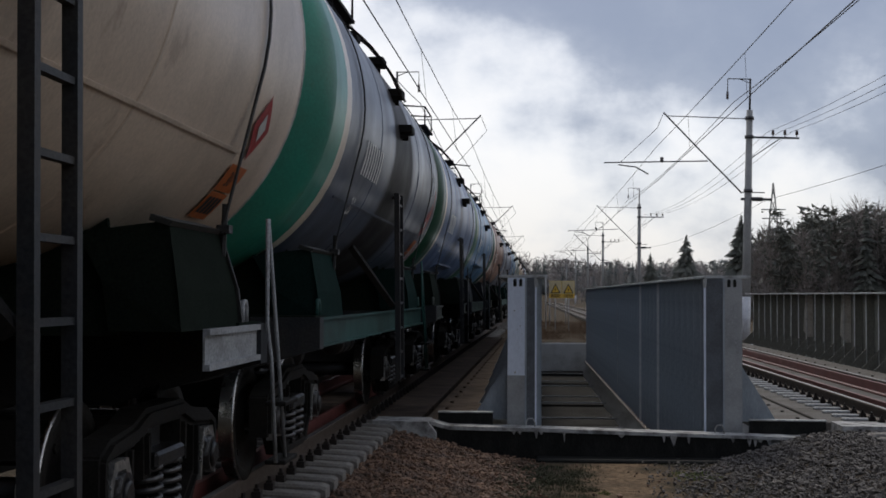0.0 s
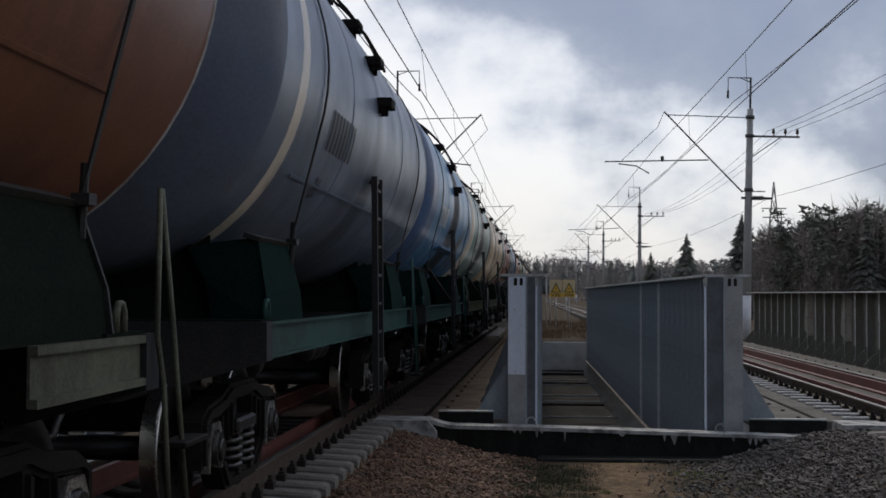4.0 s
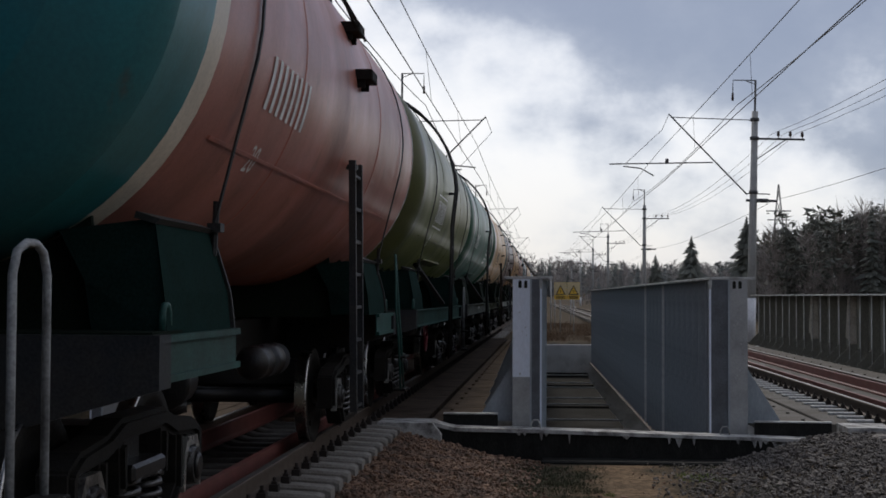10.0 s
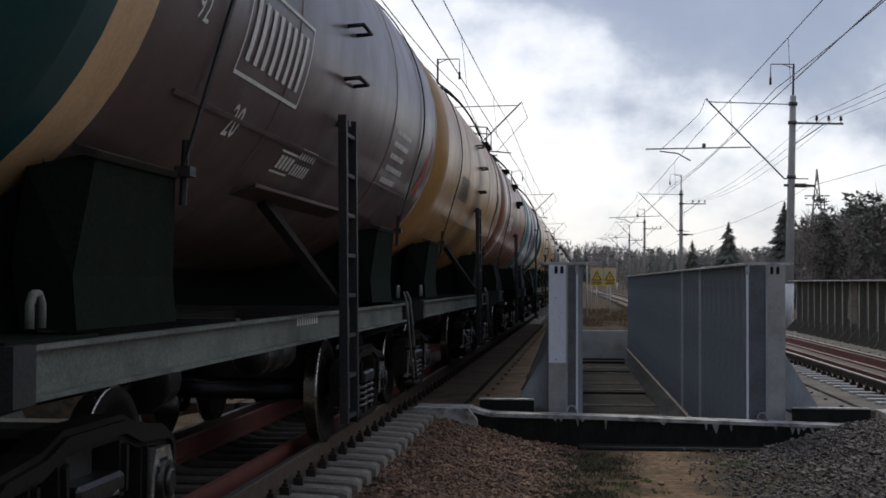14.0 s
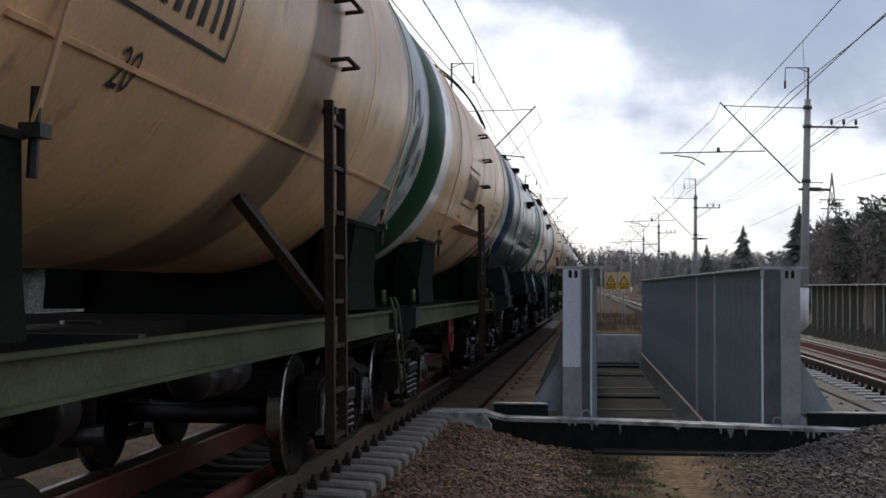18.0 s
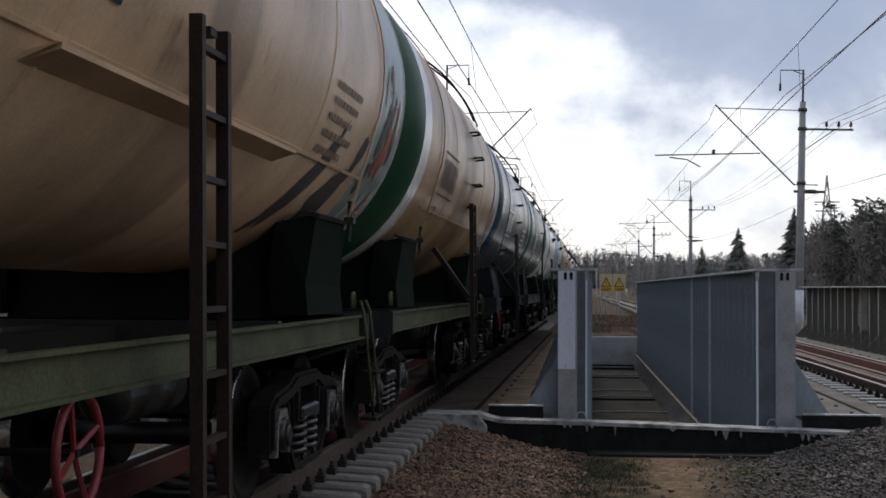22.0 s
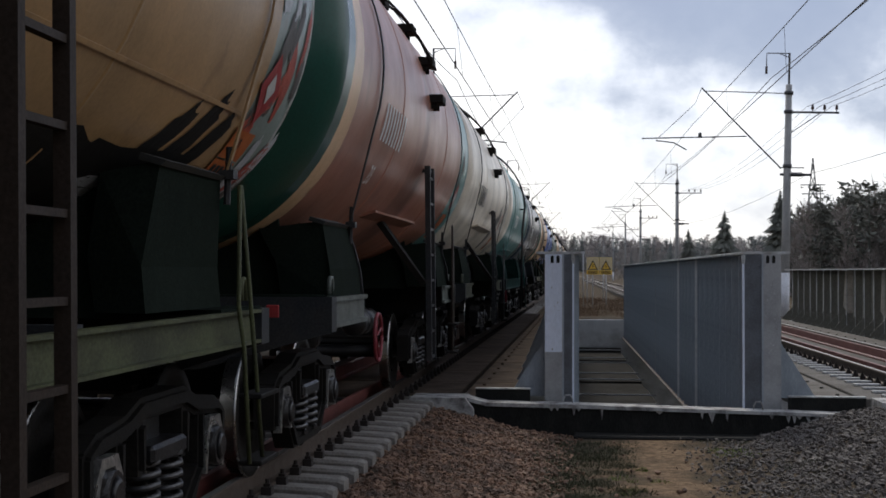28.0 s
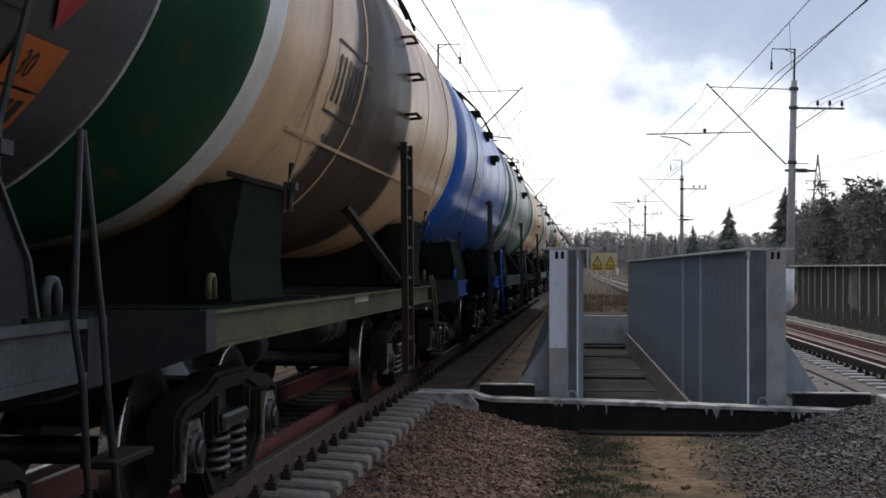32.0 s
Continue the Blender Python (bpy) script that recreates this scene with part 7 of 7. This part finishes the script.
# near head, its rim, and the painted rings with the place where each ends
ZONES = {
    1: ("dark_green", "dark_green", [("dark_green", -4.55), ("cream", -4.32)]),
    2: ("moss_green", "moss_green", [("moss_green", -4.30)]),
    3: ("pine_teal", "pine_teal", [("pine_teal", -4.80), ("cream", -4.27)]),
    6: ("dark_green", "cream", [("cream", -4.75), ("teal_grey", -4.10)]),
    7: ("moss_dark", "beige", [("beige", -4.5)]),
    8: ("pine_teal", "pine_teal", [("pine_teal", -4.42), ("cream", -4.05)]),
    11: ("pale_grey", "olive_dark", [("olive_dark", -4.7)]),
    13: ("dark_green", "dark_green", [("white", -4.5)]),
    14: ("dark_teal", "dark_teal", [("dark_teal", -4.84), ("tan", -4.42)]),
    15: ("orange_tan", "orange_tan", [("orange_tan", -4.5)]),
    18: ("dark_green", "dark_green", [("white", -4.5)]),
    19: ("dark_green", "dark_green", [("white", -4.45)]),
    21: ("green", "green", [("green", -4.6)]),
    22: ("dark_green", "dark_green", [("white", -4.68)]),
    23: ("dark_green", "dark_green", [("white", -4.55)]),
    26: ("dark_green", "white", [("white", -4.5)]),
    28: ("dark_green", "dark_green", [("white", -4.55)]),
    29: ("pine_teal", "pine_teal", [("pine_teal", -4.83), ("tan", -4.42)]),
    30: ("teal_green", "cream", [("cream", -4.5)]),
    31: ("teal_green", "cream", [("cream", -4.46)]),
    33: ("dark_green", "dark_green", [("white", -4.7)]),
}
COLORS = {
    "oily_olive": (0.05, 0.08, 0.055), "moss_dark": (0.05, 0.12, 0.06), "dull_beige": (0.66, 0.54, 0.43), "moss_green": (0.075, 0.19, 0.13), "slate_blue": (0.075, 0.095, 0.14), "pine_teal": (0.012, 0.085, 0.062), "ochre": (0.44, 0.27, 0.125), "grey": (0.28, 0.28, 0.28), "cream": (0.85, 0.75, 0.61), "blue_grey": (0.15, 0.19, 0.27), "teal_green": (0.03, 0.29, 0.21), "blue": (0.10, 0.17, 0.33), "dark_green": (0.014, 0.085, 0.045),
    "light_blue": (0.09, 0.26, 0.48), "grey_green": (0.27, 0.34, 0.31), "pale_grey": (0.5, 0.52, 0.52), "brown_red": (0.25, 0.095, 0.055), "beige": (0.74, 0.56, 0.38), "maroon_red": (0.24, 0.05, 0.045),
    "steel_blue": (0.10, 0.19, 0.36), "salmon": (0.44, 0.16, 0.12), "teal": (0.03, 0.20, 0.22), "olive": (0.14, 0.155, 0.035), "olive_dark": (0.09, 0.10, 0.03), "sea_green": (0.10, 0.22, 0.175),
    "tan": (0.80, 0.53, 0.30), "white": (0.90, 0.89, 0.87), "plum": (0.115, 0.07, 0.07), "dark_teal": (0.02, 0.085, 0.095), "orange_tan": (0.46, 0.25, 0.09), "green": (0.025, 0.17, 0.11),
    "light_grey": (0.43, 0.44, 0.455), "black": (0.038, 0.044, 0.055), "white_grey": (0.88, 0.80, 0.72), "tan_grey": (0.72, 0.51, 0.325), "slate": (0.052, 0.058, 0.07), "deep_green": (0.03, 0.06, 0.047),
    "pale_blue": (0.30, 0.48, 0.55), "salmon_brown": (0.40, 0.16, 0.10), "teal_grey": (0.10, 0.28, 0.265), "navy": (0.02, 0.05, 0.085), "bright_blue": (0.02, 0.13, 0.52),
}
M["frame_olive"] = principled("olive_frame_paint", (0.12, 0.125, 0.09), 0.55, 0, dirt=(0.05, 0.05, 0.038), dirt_amount=0.75, scale=2.2, spec=0.15)
M["frame_pine"] = principled("dull_pine_frame_paint", (0.08, 0.11, 0.095), 0.55, 0, dirt=(0.04, 0.05, 0.044), dirt_amount=0.75, scale=2.2, spec=0.15)
M["frame_slate"] = principled("slate_frame_paint", (0.07, 0.08, 0.09), 0.5, 0, dirt=(0.03, 0.032, 0.034), dirt_amount=0.6, scale=2.5, spec=0.15)
M["frame_blue_grey"] = principled("blue_grey_frame_paint", (0.10, 0.155, 0.18), 0.5, 0, dirt=(0.05, 0.065, 0.07), scale=3, spec=0.15)
M["ladder_rust"] = principled("rust_brown_ladder_paint", (0.036, 0.026, 0.020), 0.6, 0, dirt=(0.024, 0.02, 0.017), scale=5, spec=0.12)
PAINT = {}
GLOSSY = {"black", "slate", "navy", "deep_green", "bright_blue", "pine_teal", "white"}


def paint(name, spill, shaded=False, centre=0.0, strength=1.0):
    """Tank paint of that colour; heads and straps are darkened for shade and dirt."""
    key = (name, round(spill, 2), shaded, centre, strength)
    if key not in PAINT:
        PAINT[key] = tank_paint("tank_paint_" + name, tuple(Vector(COLORS[name]) * (0.86 if shaded else 1.0)), spill, rust=0.35, rough=0.28 if name in GLOSSY else 0.36, coat=0.75 if name in GLOSSY else 0.55, centre=centre, thick=strength)
    return PAINT[key]


def recolour(ob, mat):
    if ob.material_slots:
        ob.material_slots[0].link = 'OBJECT'
        ob.material_slots[0].material = mat


def car_y(k, t):
    return 17.75 + CAR * k + OFFSET.get(k, 0.0) - SPEED * t


# cars are shifted along the track, ladders along cars, to fit the camera's view
OFFSET = dict(zip(range(-2, 34), (-1.6, -1.65, -1.65, -1.65, -2.15, -2.05, -1.65, -1.6, -1.75, -1.4, -1.45, -1.5, -1.0, -0.6, -0.7, -0.2, -0.2, -0.2, -0.15, -0.1, 0.0, 0.0, 0.4, 0.4, 0.75, 0.8, 0.65, 0.7, 0.75, 0.7, 0.65, 0.3, -0.15, -0.4, -0.25, -0.1)))
LADDER_SHIFT = {-1: 0.55, 1: 0.3, 2: -0.4, 3: 0.7, 5: -0.4, 6: 0.7, 7: 0.2, 10: 0.7, 11: -0.85, 12: 0.65, 13: 0.75, 14: -0.2, 17: -0.75, 18: 0.75, 19: -0.15, 21: -0.3, 22: -0.65, 23: 0.6, 24: -0.32, 25: 0.4, 26: 0.35, 28: 0.9, 29: 0.5, 30: 0.25, 31: -0.4, 33: 0.65}
TRAIN = {}


def build_train():
    masters = {kind: make_car(kind) for kind in ("sill", "bare", "narrow")}
    for k in range(-2, LAST_CAR + 1):
        body, cap, band, fr, kind, spill = CARS.get(k) or REST[k % len(REST)]
        at = pose(LEFT_X, car_y(k, 0), 0)
        car = copy_thing(masters[kind], at)
        tagged(car, "%s tank car with a %s end, weathered and oil-stained" % (body.replace("_", " "), cap.replace("_", " ")), "tank car", "cars of the oil train")
        for o in car.children_recursive:
            n = o.name.split(".")[0]
            if n in ("weld_seam", "long_seam") or n == "tie_strap" and body in ("tan", "tan_grey", "ochre", "teal_grey"):
                recolour(o, paint(body, 0, n == "tie_strap"))
            elif n.startswith("foot_board"):
                recolour(o, M["frame_grey"] if k == 20 else paint(body, 0))
                o.matrix_basis = pose(0.11 * (k == 20), BOARD_SHIFT.get(k, 0.0), 0.18 * (k == 20))
            elif k in END_PAINT and n in ("stanchion", "hand_rod", "step_hanger"):
                recolour(o, M[END_PAINT[k]])
            elif n in ("strut", "stile", "rung", "ladder", "grip") and body in ("tan", "tan_grey", "ochre"):
                recolour(o, M["ladder_rust"])
            elif n in ("side_sill", "hand_rod", "stanchion", "step_hanger", "lifting_eye"):
                recolour(o, M[fr])
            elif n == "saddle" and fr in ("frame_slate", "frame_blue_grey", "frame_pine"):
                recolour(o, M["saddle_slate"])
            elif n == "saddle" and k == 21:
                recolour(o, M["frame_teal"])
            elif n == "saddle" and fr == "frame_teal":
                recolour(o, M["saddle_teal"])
            elif n in ("stile", "rung", "ladder") and k == 21:
                recolour(o, M["frame_grey"])
        make_tank(car, k, body, cap, band, spill)
        mark_car(car, k, body, kind)
        for o in car.children:
            if k in END_SHIFT and o.name.split(".")[0] in ("stanchion", "hand_rod", "hoop_rail", "step"):
                o.matrix_basis = pose(0, END_SHIFT[k], END_DROP.get(k, 0.0))
        if k in LADDER_SHIFT:
            for o in car.children:
                if o.name.split(".")[0] in ("ladder", "tall_ladder", "grip", "top_step", "top_handrail", "strut"):
                    o.matrix_basis = pose(0, LADDER_SHIFT[k], 0)
        TRAIN[k] = car
    for m in masters.values():
        for o in list(m.children_recursive) + [m]:
            bpy.data.objects.remove(o)


build_train()


def motions():
    """The train rolls towards the camera at one speed; every wheelset turns with it."""
    times = [0, 1 / 30, 2 / 30] + [1.0 * i for i in range(1, 32)] + [32 - 2 / 30, 32 - 1 / 30, 32]
    for k, car in TRAIN.items():
        walk(car, [(t, pose(LEFT_X, car_y(k, t), 0)) for t in times])
    # one turning for each axle of a car, shared by all cars
    keyed = {}
    for car in TRAIN.values():
        sets = [o for o in car.children if o.name.startswith("wheelset")]
        for o in sets:
            y = round(o.matrix_basis.translation.y, 3)
            if y not in keyed:
                rows = []
                for n in range(961):
                    a = math.degrees(SPEED * n / 30 / WHEEL_R)
                    rows.append((n / 30, pose(0, y, WHEEL_R) @ Matrix.Rotation(radians(a % 360), 4, 'X')))
                walk(o, rows)
                keyed[y] = o
            else:
                first = keyed[y].animation_data
                o.rotation_mode = "QUATERNION"
                o.animation_data_create()
                o.animation_data.action = first.action
                o.animation_data.action_slot = first.action_slot


motions()
